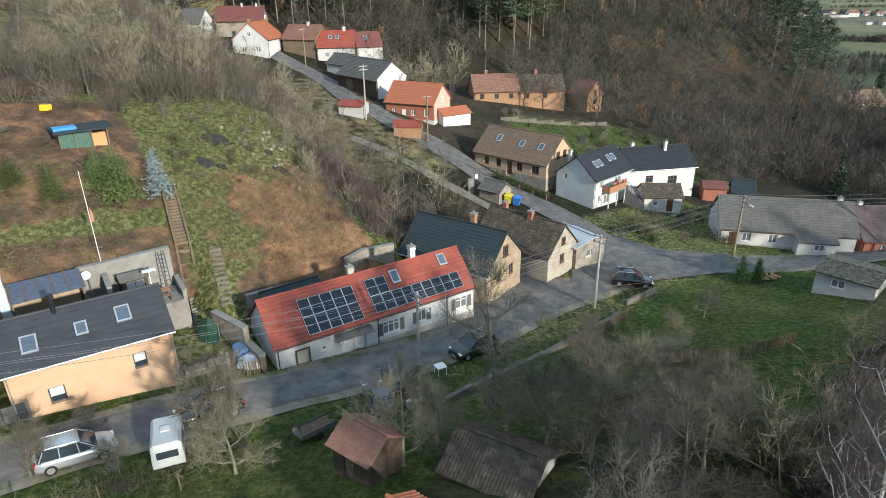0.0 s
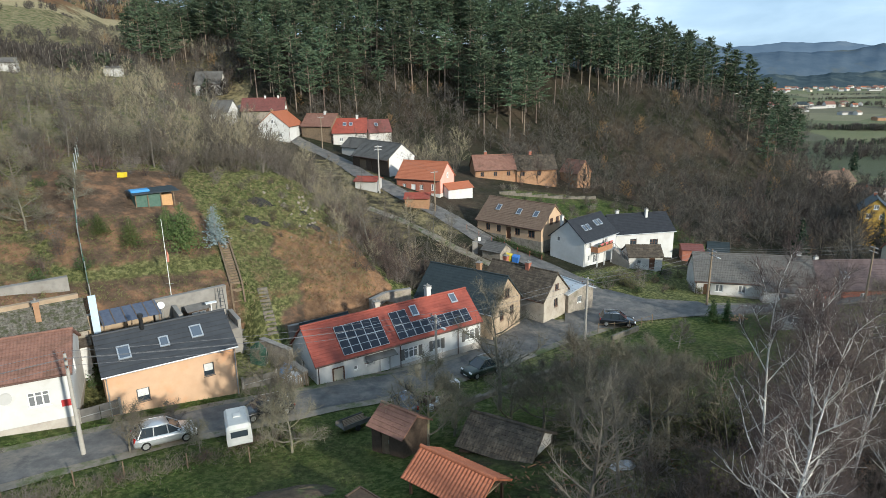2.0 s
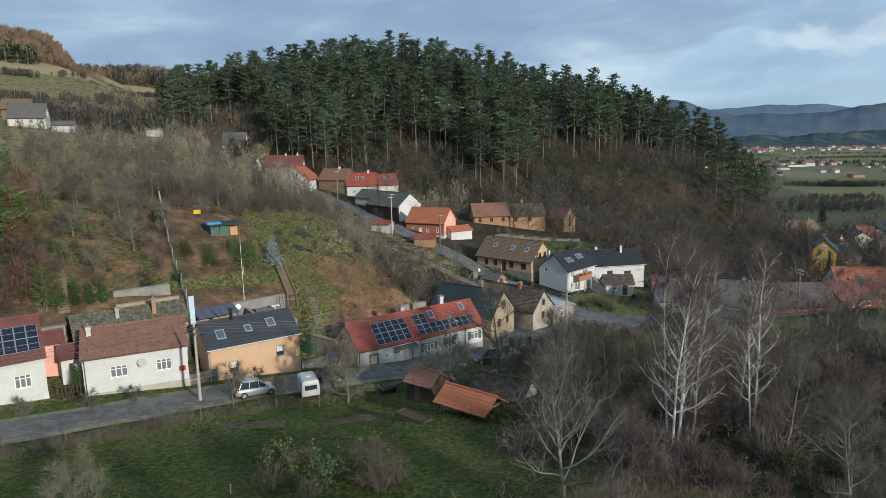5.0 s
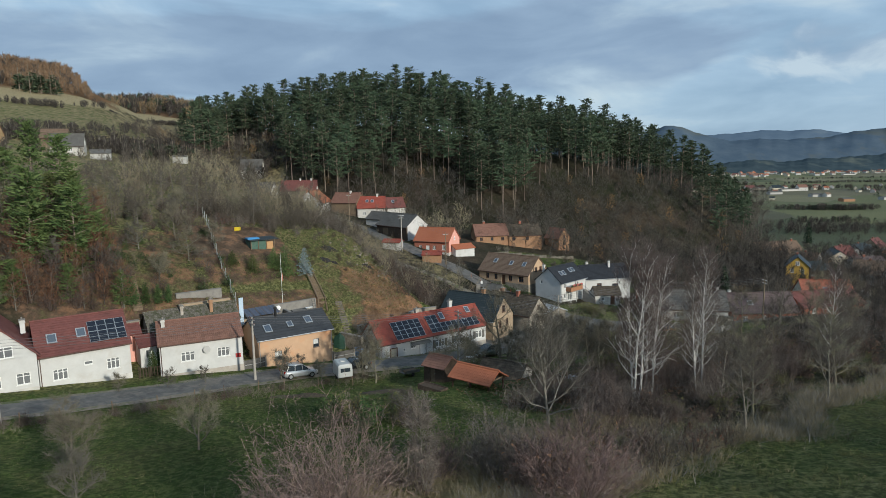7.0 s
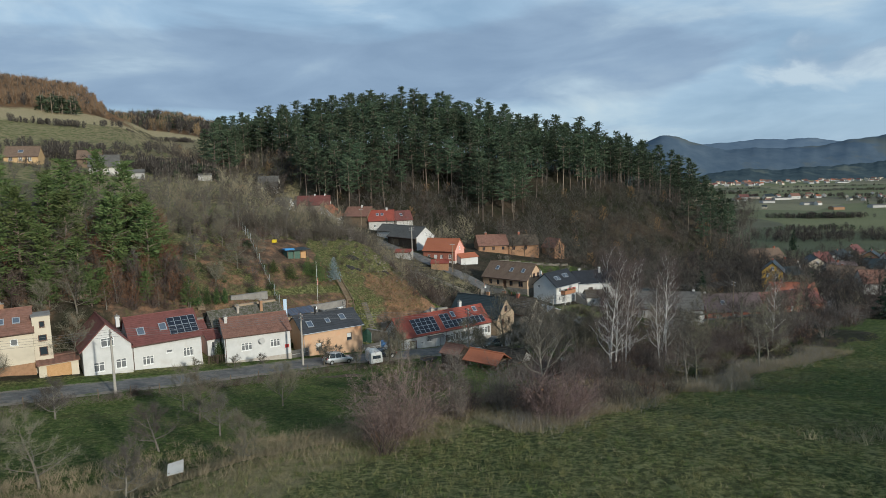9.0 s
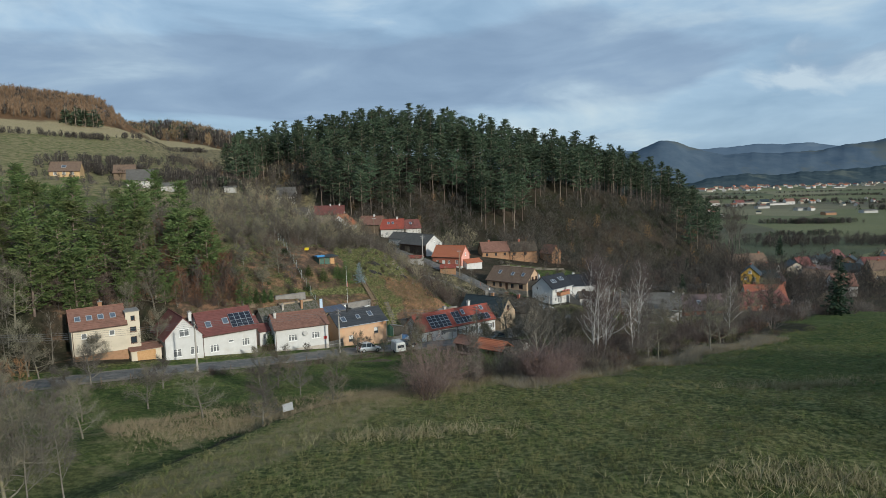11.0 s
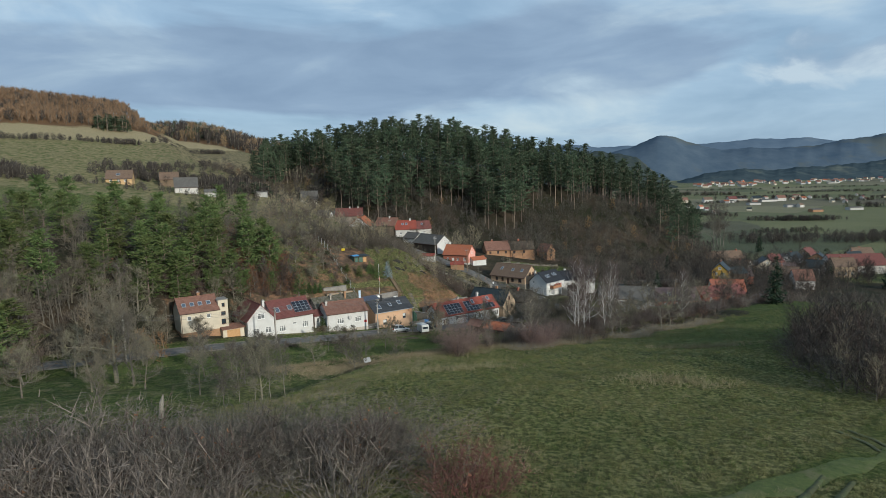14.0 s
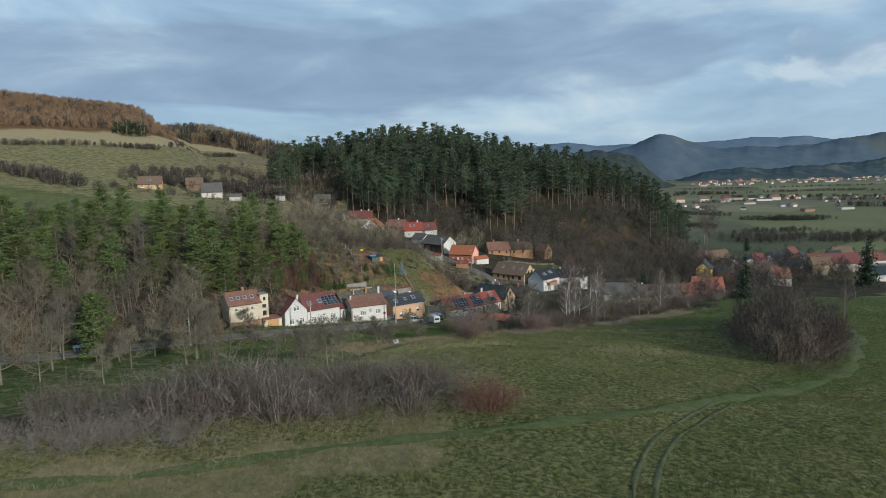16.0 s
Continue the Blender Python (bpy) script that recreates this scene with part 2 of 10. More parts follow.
MAT = dict(
    asphalt=surface("worn_asphalt", (0.075, 0.072, 0.070), (0.16, 0.153, 0.145), 0.9, 0.85, 0.35, 20, dirt=(0.20, 0.175, 0.145), dirt_at=(0.5, 0.72), dirt_scale=0.45),
    verge=surface("gravel_verge", (0.16, 0.14, 0.11), (0.24, 0.21, 0.17), 1.5, 0.95, 0.6, 9, dirt=(0.08, 0.10, 0.035), dirt_at=(0.5, 0.62), dirt_scale=0.5),
    concrete=surface("weathered_concrete", (0.19, 0.178, 0.162), (0.29, 0.272, 0.248), 1.2, 0.9, 0.3, 14, dirt=(0.15, 0.13, 0.11), dirt_at=(0.52, 0.7), dirt_scale=0.6),
    stone=surface("rubble_stone", (0.20, 0.17, 0.14), (0.34, 0.30, 0.25), 2.2, 0.95, 0.9, 5, dirt=(0.10, 0.10, 0.06), dirt_at=(0.5, 0.7), dirt_scale=0.8),
    stone_dark=surface("dark_rubble_stone", (0.10, 0.088, 0.072), (0.20, 0.175, 0.145), 2.2, 0.95, 0.9, 5, dirt=(0.07, 0.075, 0.04), dirt_at=(0.5, 0.7), dirt_scale=0.8),
    white=surface("white_render", (0.50, 0.495, 0.48), (0.59, 0.585, 0.57), 0.8, 0.9, 0.15, 25, dirt=(0.47, 0.44, 0.40), dirt_at=(0.54, 0.8), dirt_scale=0.5),
    white_old=surface("old_white_render", (0.46, 0.44, 0.41), (0.58, 0.56, 0.53), 0.7, 0.9, 0.2, 20, dirt=(0.42, 0.38, 0.32), dirt_at=(0.56, 0.78), dirt_scale=0.45),
    apricot=surface("apricot_render", (0.48, 0.31, 0.195), (0.56, 0.375, 0.245), 0.6, 0.9, 0.15, 25, dirt=(0.58, 0.30, 0.155), dirt_at=(0.5, 0.75), dirt_scale=0.4),
    yellow=surface("sand_yellow_render", (0.42, 0.29, 0.19), (0.52, 0.37, 0.245), 0.7, 0.9, 0.2, 20, dirt=(0.42, 0.27, 0.17), dirt_at=(0.55, 0.8)),
    ochre=surface("ochre_render", (0.46, 0.31, 0.16), (0.56, 0.39, 0.21), 0.7, 0.9, 0.2, 20, dirt=(0.40, 0.24, 0.11), dirt_at=(0.5, 0.75)),
    plaster_worn=surface("worn_ochre_plaster", (0.29, 0.22, 0.15), (0.42, 0.33, 0.23), 1.2, 0.95, 0.4, 10, dirt=(0.30, 0.22, 0.15), dirt_at=(0.45, 0.62), dirt_scale=0.9),
    stone_pale=surface("pale_rubble", (0.32, 0.28, 0.23), (0.48, 0.43, 0.36), 2.0, 0.95, 0.6, 7, dirt=(0.24, 0.20, 0.16), dirt_at=(0.45, 0.65), dirt_scale=1.0),
    brick=surface("orange_brick", (0.27, 0.155, 0.088), (0.37, 0.22, 0.13), 2.5, 0.9, 0.5, 9, dirt=(0.30, 0.15, 0.08), dirt_at=(0.5, 0.75)),
    redbrick=surface("red_brick", (0.28, 0.10, 0.07), (0.38, 0.15, 0.10), 2.5, 0.9, 0.5, 9, dirt=(0.20, 0.09, 0.07)),
    yellow_bright=surface("bright_yellow_render", (0.40, 0.25, 0.05), (0.48, 0.31, 0.075), 0.7, 0.9, 0.15, 20, dirt=(0.42, 0.26, 0.06)),
    pink=surface("pink_render", (0.66, 0.33, 0.27), (0.74, 0.40, 0.33), 0.7, 0.9, 0.15, 20),
    cream=surface("cream_render", (0.50, 0.44, 0.34), (0.60, 0.53, 0.42), 0.7, 0.9, 0.15, 20, dirt=(0.52, 0.44, 0.33), dirt_at=(0.58, 0.8)),
    grey_wall=surface("grey_render", (0.36, 0.35, 0.33), (0.47, 0.46, 0.44), 0.7, 0.9, 0.2, 20, dirt=(0.27, 0.25, 0.23)),
    plinth=surface("grey_plinth", (0.34, 0.30, 0.26), (0.46, 0.42, 0.37), 1.2, 0.95, 0.4, 12, dirt=(0.24, 0.19, 0.15)),
    roof_red=surface("red_roof", (0.225, 0.052, 0.037), (0.31, 0.08, 0.054), 1.6, 0.7, 0.3, 10, dirt=(0.16, 0.045, 0.035), dirt_at=(0.48, 0.75)),
    roof_clay=surface("clay_tiles", (0.30, 0.10, 0.052), (0.39, 0.14, 0.075), 3.0, 0.75, 0.3, 10, dirt=(0.30, 0.11, 0.06), dirt_at=(0.55, 0.75), dirt_scale=0.7),
    roof_old=surface("aged_brown_red_tiles", (0.165, 0.085, 0.063), (0.25, 0.132, 0.098), 2.2, 0.85, 0.4, 8, dirt=(0.12, 0.07, 0.05), dirt_at=(0.5, 0.72), dirt_scale=0.8),
    roof_red_dull=surface("dull_red_tiles", (0.25, 0.088, 0.055), (0.34, 0.125, 0.08), 2.2, 0.8, 0.4, 8, dirt=(0.16, 0.07, 0.05)),
    roof_wine=surface("wine_red_tiles", (0.125, 0.048, 0.042), (0.19, 0.072, 0.062), 2.0, 0.7, 0.3, 8, dirt=(0.09, 0.04, 0.036)),
    roof_violet=surface("brown_violet_tiles", (0.085, 0.060, 0.060), (0.13, 0.095, 0.093), 2.0, 0.8, 0.3, 8, dirt=(0.085, 0.065, 0.062)),
    roof_brown=surface("brown_shingles", (0.13, 0.085, 0.06), (0.20, 0.14, 0.10), 2.0, 0.85, 0.4, 8, dirt=(0.09, 0.065, 0.05)),
    roof_anthracite=surface("anthracite_roof", (0.036, 0.038, 0.043), (0.054, 0.057, 0.062), 1.0, 0.65, 0.15, 14),
    roof_black=surface("black_grey_tiles", (0.017, 0.019, 0.024), (0.032, 0.034, 0.040), 1.5, 0.7, 0.25, 12),
    roof_slate=surface("dark_slate", (0.018, 0.027, 0.031), (0.032, 0.043, 0.047), 1.8, 0.55, 0.3, 9),
    roof_moss=surface("mossy_grey_tiles", (0.05, 0.045, 0.037), (0.21, 0.19, 0.16), 4.5, 0.9, 0.7, 6, dirt=(0.055, 0.058, 0.030), dirt_at=(0.46, 0.60), dirt_scale=2.4),
    roof_brushy=surface("dark_overgrown_roof", (0.045, 0.036, 0.028), (0.10, 0.08, 0.06), 2.0, 0.95, 0.8, 5, dirt=(0.14, 0.115, 0.085), dirt_at=(0.5, 0.68), dirt_scale=1.0),
    roof_grey=surface("grey_fibre_cement", (0.088, 0.083, 0.077), (0.138, 0.13, 0.12), 1.5, 0.85, 0.3, 8, dirt=(0.09, 0.085, 0.075), dirt_at=(0.5, 0.75)),
    tin=surface("pale_sheet_metal", (0.40, 0.43, 0.46), (0.52, 0.55, 0.58), 1.0, 0.45, 0.05, 8, metal=0.3, dirt=(0.30, 0.29, 0.28)),
    gutter=surface("brown_gutter_metal", (0.09, 0.05, 0.04), (0.13, 0.08, 0.06), 2.0, 0.5, 0.0, metal=0.3),
    zinc=surface("zinc_gutter", (0.40, 0.41, 0.42), (0.5, 0.51, 0.52), 2.0, 0.4, 0.0, metal=0.6),
    frame_white=paint("white_window_paint", (0.78, 0.78, 0.76), 0.45),
    frame_dark=paint("anthracite_window_paint", (0.06, 0.06, 0.065), 0.45),
    frame_brown=paint("brown_window_paint", (0.12, 0.055, 0.03), 0.5),
    wood=surface("weathered_timber", (0.12, 0.085, 0.055), (0.21, 0.155, 0.105), 4.0, 0.85, 0.4, 14, dirt=(0.08, 0.065, 0.05)),
    wood_dark=surface("dark_timber", (0.055, 0.038, 0.028), (0.095, 0.068, 0.05), 4.0, 0.85, 0.4, 14),
    wood_fresh=surface("fresh_timber", (0.42, 0.24, 0.11), (0.52, 0.32, 0.16), 4.0, 0.8, 0.3, 14),
    glass=glass("window_glass"), glass_sky=glass("roof_window_glass", (0.08, 0.10, 0.13)),
    glass_curtain=glass("curtained_window_glass", (0.16, 0.165, 0.17)),
    curtain=surface("net_curtain", (0.5, 0.5, 0.49), (0.62, 0.62, 0.6), 6, 0.9, 0.0),
    cell=surface("solar_cell", (0.010, 0.013, 0.022), (0.017, 0.022, 0.034), 2.0, 0.3, 0.0, spec=0.3),
    panel_frame=paint("aluminium_frame", (0.42, 0.43, 0.44), 0.35, 0.6),
    black=paint("black_plastic", (0.015, 0.015, 0.016), 0.4),
    rubber=surface("tyre_rubber", (0.012, 0.012, 0.012), (0.022, 0.022, 0.022), 8, 0.9, 0.0),
    steel=paint("galvanised_steel", (0.45, 0.46, 0.47), 0.4, 0.7),
    insulator=paint("brown_porcelain", (0.16, 0.07, 0.04), 0.25),
    pole_concrete=surface("pole_concrete", (0.30, 0.28, 0.25), (0.40, 0.37, 0.33), 2.5, 0.9, 0.2, 20),
    pole_wood=surface("pole_timber", (0.17, 0.13, 0.09), (0.27, 0.21, 0.15), 5.0, 0.9, 0.3, 20),
    bark=surface("grey_brown_bark", (0.10, 0.09, 0.075), (0.20, 0.18, 0.15), 3.0, 0.95, 0.6, 12, each=0.18),
    bark_birch=surface("white_birch_bark", (0.56, 0.54, 0.51), (0.76, 0.74, 0.70), 1.6, 0.8, 0.3, 9, dirt=(0.12, 0.11, 0.10), dirt_at=(0.64, 0.69), dirt_scale=2.2),
    bark_pale=surface("pale_grey_bark", (0.15, 0.135, 0.115), (0.25, 0.23, 0.195), 2.0, 0.9, 0.3, 9, dirt=(0.12, 0.11, 0.095)),
    bark_pine=surface("pine_bark", (0.13, 0.095, 0.075), (0.26, 0.21, 0.17), 2.5, 0.95, 0.6, 8, each=0.2),
    twig=foliage("bare_twigs", (0.063, 0.054, 0.043), (0.137, 0.118, 0.095), 0.5, 0.2),
    twig_grey=foliage("grey_twigs", (0.067, 0.059, 0.049), (0.141, 0.126, 0.107), 0.5, 0.2),
    # Darkened twig and bark tones; on the knoll they carry painted-in cloud shade.
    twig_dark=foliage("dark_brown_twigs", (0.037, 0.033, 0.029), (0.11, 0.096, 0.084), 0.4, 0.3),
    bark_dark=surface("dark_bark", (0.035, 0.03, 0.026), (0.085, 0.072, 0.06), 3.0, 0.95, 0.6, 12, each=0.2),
    twig_lichen=foliage("lichened_twigs", (0.10, 0.090, 0.066), (0.23, 0.205, 0.15), 0.6, 0.2),
    bark_lichen=surface("lichened_bark", (0.095, 0.085, 0.068), (0.20, 0.18, 0.142), 3.0, 0.95, 0.6, 12, dirt=(0.17, 0.15, 0.075), dirt_at=(0.52, 0.68), dirt_scale=1.5, each=0.15),
    twig_tan=foliage("tan_twigs", (0.135, 0.112, 0.080), (0.28, 0.233, 0.165), 0.4, 0.25),
    twig_mauve=foliage("mauve_brown_twigs", (0.098, 0.083, 0.072), (0.235, 0.203, 0.174), 0.5, 0.15),
    twig_pink=foliage("pinkish_brown_twigs", (0.13, 0.094, 0.082), (0.27, 0.20, 0.172), 0.5, 0.12),
    stalk=foliage("dead_brown_stalks", (0.16, 0.11, 0.072), (0.33, 0.24, 0.16), 0.4, 0.0),
    lawn_blade=foliage("lawn_grass", (0.05, 0.085, 0.02), (0.125, 0.16, 0.05), 0.35, 0.0),
    tip=foliage("pale_grass_tips", (0.125, 0.125, 0.052), (0.24, 0.225, 0.105), 0.2, 0.0),
    twig_wine=foliage("dark_red_twigs", (0.085, 0.040, 0.034), (0.18, 0.088, 0.075), 0.5, 0.1),
    leaf_wine=foliage("dark_red_leaves", (0.07, 0.026, 0.02), (0.15, 0.06, 0.045), 0.5, 0.1),
    leaf_rust=foliage("rusty_far_leaves", (0.135, 0.092, 0.056), (0.27, 0.185, 0.112), 0.02, 0.1),
    litter=foliage("fallen_leaves", (0.09, 0.052, 0.03), (0.22, 0.125, 0.07), 0.5, 0.0),
    ash=surface("charred_ash", (0.018, 0.017, 0.016), (0.05, 0.046, 0.042), 2.0, 0.95, 0.8, 6),
    twig_red=foliage("reddish_twigs", (0.062, 0.046, 0.040), (0.130, 0.098, 0.084), 0.5, 0.2),
    twig_birch=foliage("birch_twigs", (0.078, 0.060, 0.055), (0.158, 0.124, 0.112), 0.5, 0.15),
    leaf_brown=foliage("dry_brown_leaves", (0.12, 0.068, 0.04), (0.24, 0.138, 0.076), 1.0, 0.25),
    leaf_olive=foliage("olive_leaves", (0.08, 0.085, 0.03), (0.16, 0.15, 0.06), 1.0, 0.2),
    needle=foliage("pine_needles", (0.034, 0.056, 0.035), (0.090, 0.120, 0.070), 0.25, 0.30),
    needle_near=foliage("scots_pine_needles", (0.044, 0.069, 0.023), (0.110, 0.136, 0.049), 0.4, 0.25),
    needle_dark=foliage("spruce_needles", (0.016, 0.032, 0.020), (0.038, 0.06, 0.034), 0.6, 0.2),
    needle_blue=foliage("blue_spruce_needles", (0.14, 0.19, 0.20), (0.26, 0.31, 0.32), 0.8, 0.1),
    evergreen=foliage("evergreen_hedge", (0.03, 0.06, 0.02), (0.075, 0.11, 0.04), 1.2, 0.2),
    grass=foliage("meadow_grass", (0.07, 0.084, 0.029), (0.19, 0.186, 0.08), 0.25, 0.0),
    seedhead=foliage("pale_seed_heads", (0.14, 0.13, 0.118), (0.27, 0.255, 0.23), 0.6, 0.1),
    straw=foliage("dry_grass", (0.17, 0.14, 0.085), (0.32, 0.27, 0.17), 0.3, 0.0),
)


# ---- mesh tools ----
class Shape:
    """Collects vertices and faces of one mesh."""

    def __init__(self):
        self.v, self.f = [], []

    def add(self, vs, fs):
        k = len(self.v)
        self.v.extend(tuple(p) for p in vs)
        self.f.extend(tuple(i + k for i in f) for f in fs)
        return self

    def weld(self):
        """Joins points that coincide and drops the faces between two pieces."""
        index, order, to = {}, [], []
        for p in self.v:
            k = tuple(round(c, 4) for c in p)
            if k not in index:
                index[k] = len(order)
                order.append(p)
            to.append(index[k])
        seen = {}
        for f in self.f:
            g = tuple(to[i] for i in f)
            seen.setdefault(frozenset(g), []).append(g)
        self.v, self.f = order, [g[0] for g in seen.values() if len(g) == 1]
        return self

    def box(self, a, b):
        (x0, y0, z0), (x1, y1, z1) = a, b
        return self.add([(x0, y0, z0), (x1, y0, z0), (x1, y1, z0), (x0, y1, z0), (x0, y0, z1), (x1, y0, z1), (x1, y1, z1), (x0, y1, z1)],
                        [(3, 2, 1, 0), (4, 5, 6, 7), (0, 1, 5, 4), (1, 2, 6, 5), (2, 3, 7, 6), (3, 0, 4, 7)])

    def prism(self, poly, off):
        """A polygon in space swept by the vector off."""
        n = len(poly)
        q = [tuple(p[i] + off[i] for i in range(3)) for p in poly]
        return self.add(list(poly) + q, [tuple(range(n - 1, -1, -1)), tuple(range(n, 2 * n))] + [(i, (i + 1) % n, n + (i + 1) % n, n + i) for i in range(n)])

    def tube(self, p, q, r, r2=None, n=6, caps=True):
        p, q = Vector(p), Vector(q)
        r2 = r if r2 is None else r2
        d = (q - p)
        if d.length < 1e-6:
            return self
        d.normalize()
        a = d.cross(Vector((0, 0, 1)) if abs(d.z) < 0.9 else Vector((1, 0, 0))).normalized()
        b = d.cross(a)
        ring = [(math.cos(2 * PI * i / n), math.sin(2 * PI * i / n)) for i in range(n)]
        vs = [p + (a * c + b * s) * r for c, s in ring] + [q + (a * c + b * s) * r2 for c, s in ring]
        fs = [(i, n + i, n + (i + 1) % n, (i + 1) % n) for i in range(n)]
        if caps:
            fs += [tuple(range(n)), tuple(range(2 * n - 1, n - 1, -1))]
        return self.add(vs, fs)

    def disc(self, c, axis, r, t, n=14):
        c, axis = Vector(c), Vector(axis).normalized()
        return self.tube(c - axis * t / 2, c + axis * t / 2, r, r, n)


def mesh_of(name, shape, material, smooth=False):
    me = bpy.data.meshes.new(name)
    me.from_pydata(shape.v, [], shape.f)
    me.materials.append(material)
    if smooth:
        me.polygons.foreach_set("use_smooth", [True] * len(me.polygons))
    me.update()
    return me


def raw_mesh(name, verts, tris, material):
    """A mesh from arrays of points and triangles."""
    me = bpy.data.meshes.new(name)
    me.vertices.add(len(verts))
    me.vertices.foreach_set("co", np.asarray(verts, np.float32).ravel())
    t = np.asarray(tris, np.int32)
    me.loops.add(t.size)
    me.loops.foreach_set("vertex_index", t.ravel())
    me.polygons.add(len(t))
    me.polygons.foreach_set("loop_start", np.arange(0, t.size, t.shape[1], dtype=np.int32))
    me.polygons.foreach_set("loop_total", np.full(len(t), t.shape[1], np.int32))
    me.materials.append(material)
    me.update(calc_edges=True)
    me.validate()
    return me


def part(name, shape, material, parent, label="", smooth=False):
    ob = new(name, mesh_of(name, shape, material, smooth))
    ob.parent = parent
    if label:
        tagged(ob, label)
    return ob


def thing(name, m, label, category, group="", kind=""):
    ob = new(name)
    ob.matrix_basis = m
    return tagged(ob, label, category, group, kind)


def solid(name, shape, material, label, category, kind="", m=None, smooth=False, group=""):
    ob = new(name, mesh_of(name, shape, material, smooth))
    if m is not None:
        ob.matrix_basis = m
    return tagged(ob, label, category, group, kind)


# ---- ground ----
def ss(a, b, v):
    t = np.clip((v - a) / (b - a), 0, 1)
    return t * t * (3 - 2 * t)


def smooth_steps(v, xs, ys, w=6.0):
    return sum(np.interp(v + k * w, xs, ys) for k in (-1, -0.5, 0, 0.5, 1)) / 5


CS, SN = 0.804, 0.594        # the street's direction


def along(x, y):
    return CS * x + SN * y, -SN * x + CS * y


def place(s, n):
    """The point at s metres along the street and n across it."""
    return CS * s - SN * n, SN * s + CS * n


def meadow_edge(y):
    """The x at which the meadow ends above the lower lawn."""
    return np.interp(y, [-100, -70, -55, -50, -46, -37, -28.7, -22.4, -16.6, -12.9, -8], [-60, -43, -36.6, -34.6, -30, -26.8, -24.7, -22.3, -17.8, -11, 0])


def height(x, y):
    """The lie of the land: a street in a side valley, a meadow slope before it, a steep hillside and a wooded knoll behind, a wide plain beyond."""
    x, y = np.asarray(x, float), np.asarray(y, float)
    s, n = along(x, y)
    street = smooth_steps(s, [-200, -80, -38, -18, -3, 7, 13, 32, 60, 100, 123, 238, 350, 900], [20, 9, 5.8, 3.45, 2.3, 1.2, .4, -1, -2, -4.5, -8, -14, -18, -20])
    south = np.interp(33 - n, [0, 4, 12, 21, 33, 46, 69, 92, 150, 400], [0, .6, 2.5, 3.6, 6.3, 8.3, 12.2, 13.2, 15, 22])
    bank = np.interp(n - 47, [0, 2, 5, 8, 13, 19, 27, 60, 160, 400], [0, .3, 3.5, 6.3, 8.6, 12.0, 15.5, 21, 32, 70])
    yards = np.interp(n - 47, [0, 7.6, 8.8, 13, 19, 27, 60, 160, 400], [0, 1.0, 6.2, 8.6, 12.0, 15.5, 21, 32, 70])
    yard = ss(-50, -46, s) * (1 - ss(10, 12.5, s))
    steep = bank * (1 - yard) + yards * yard
    mild = np.interp(n - 47, [0, 17, 25, 36, 54, 93, 141, 300], [0, 1.5, 2.5, 5.2, 9, 12, 19, 45])
    f = ss(22, 42, s)
    # far away the slopes flatten out
    r = np.where(x < 25, ((x - 25) / 110) ** 2, (np.maximum(0, x - 25) / 92) ** 3.4) + ((y - 215) / 43.4) ** 2
    knoll = 32.8 * np.exp(-r ** 1.44) * (1 - ss(106, 126, x))
    d = np.hypot(x, y)
    keep = 1 - ss(420, 900, d)
    near = street + south * (1 - ss(60, 200, s)) + steep * (1 - f) + mild * f * (1 - ss(100, 220, s)) + knoll
    near = near + 0.5 * np.exp(-((x + 5) ** 2 + (y - 21.5) ** 2) / 30)
    off = meadow_edge(y) - x
    near = near - 0.9 * ss(0.0, 2.2, off) * (1 - ss(4, 10, off)) * ss(-62, -54, y) * (1 - ss(-18, -11, y))
    hill = 118 * np.exp(-((x + 640) / 360) ** 2 - ((y - 620) / 300) ** 2) + 62 * np.exp(-((x + 160) / 190) ** 2 - ((y - 640) / 150) ** 2)
    return near * keep - 20 * (1 - keep) + hill


def uneven(X, Y):
    """Small hummocks of the open ground, level near the street."""
    s, n = along(X, Y)
    rough = np.sin(X * 0.9 + 1.3 * np.sin(Y * 0.37)) * np.sin(Y * 0.8 + np.sin(X * 0.51)) * 0.10 + np.sin(X * 0.23) * np.sin(Y * 0.29 + 1) * 0.22
    off = np.clip(np.abs(n - 40.5) - 5.5, 0, 4) / 4
    upper = ss(3, 12, np.hypot(X - 20, Y - 68))
    return np.where(Y > 55, 0.35, 1.0) * rough * off * upper - 0.05


def Z(x, y):
    return float(height(x, y))


def axis(inner0, inner1, step, outer, grow=1.18):
    a = list(np.arange(inner0, inner1 + 0.01, step))
    d, p = step, a[-1]
    while p < outer:
        d *= grow
        p += d
        a.append(p)
    d, p = step, a[0]
    while p > -outer:
        d *= grow
        p -= d
        a.insert(0, p)
    return np.array(a)


def box01(v, a, b, soft):
    return ss(a - soft, a + soft, v) * (1 - ss(b - soft, b + soft, v))


TRACK = [(-70, -97), (-43.3, -87.2), (-28, -81.4), (-16.9, -77.2), (-7.2, -74.6), (10.5, -66.2), (29, -53.5), (42, -37), (49.6, -26), (56, -8), (70, 12)]


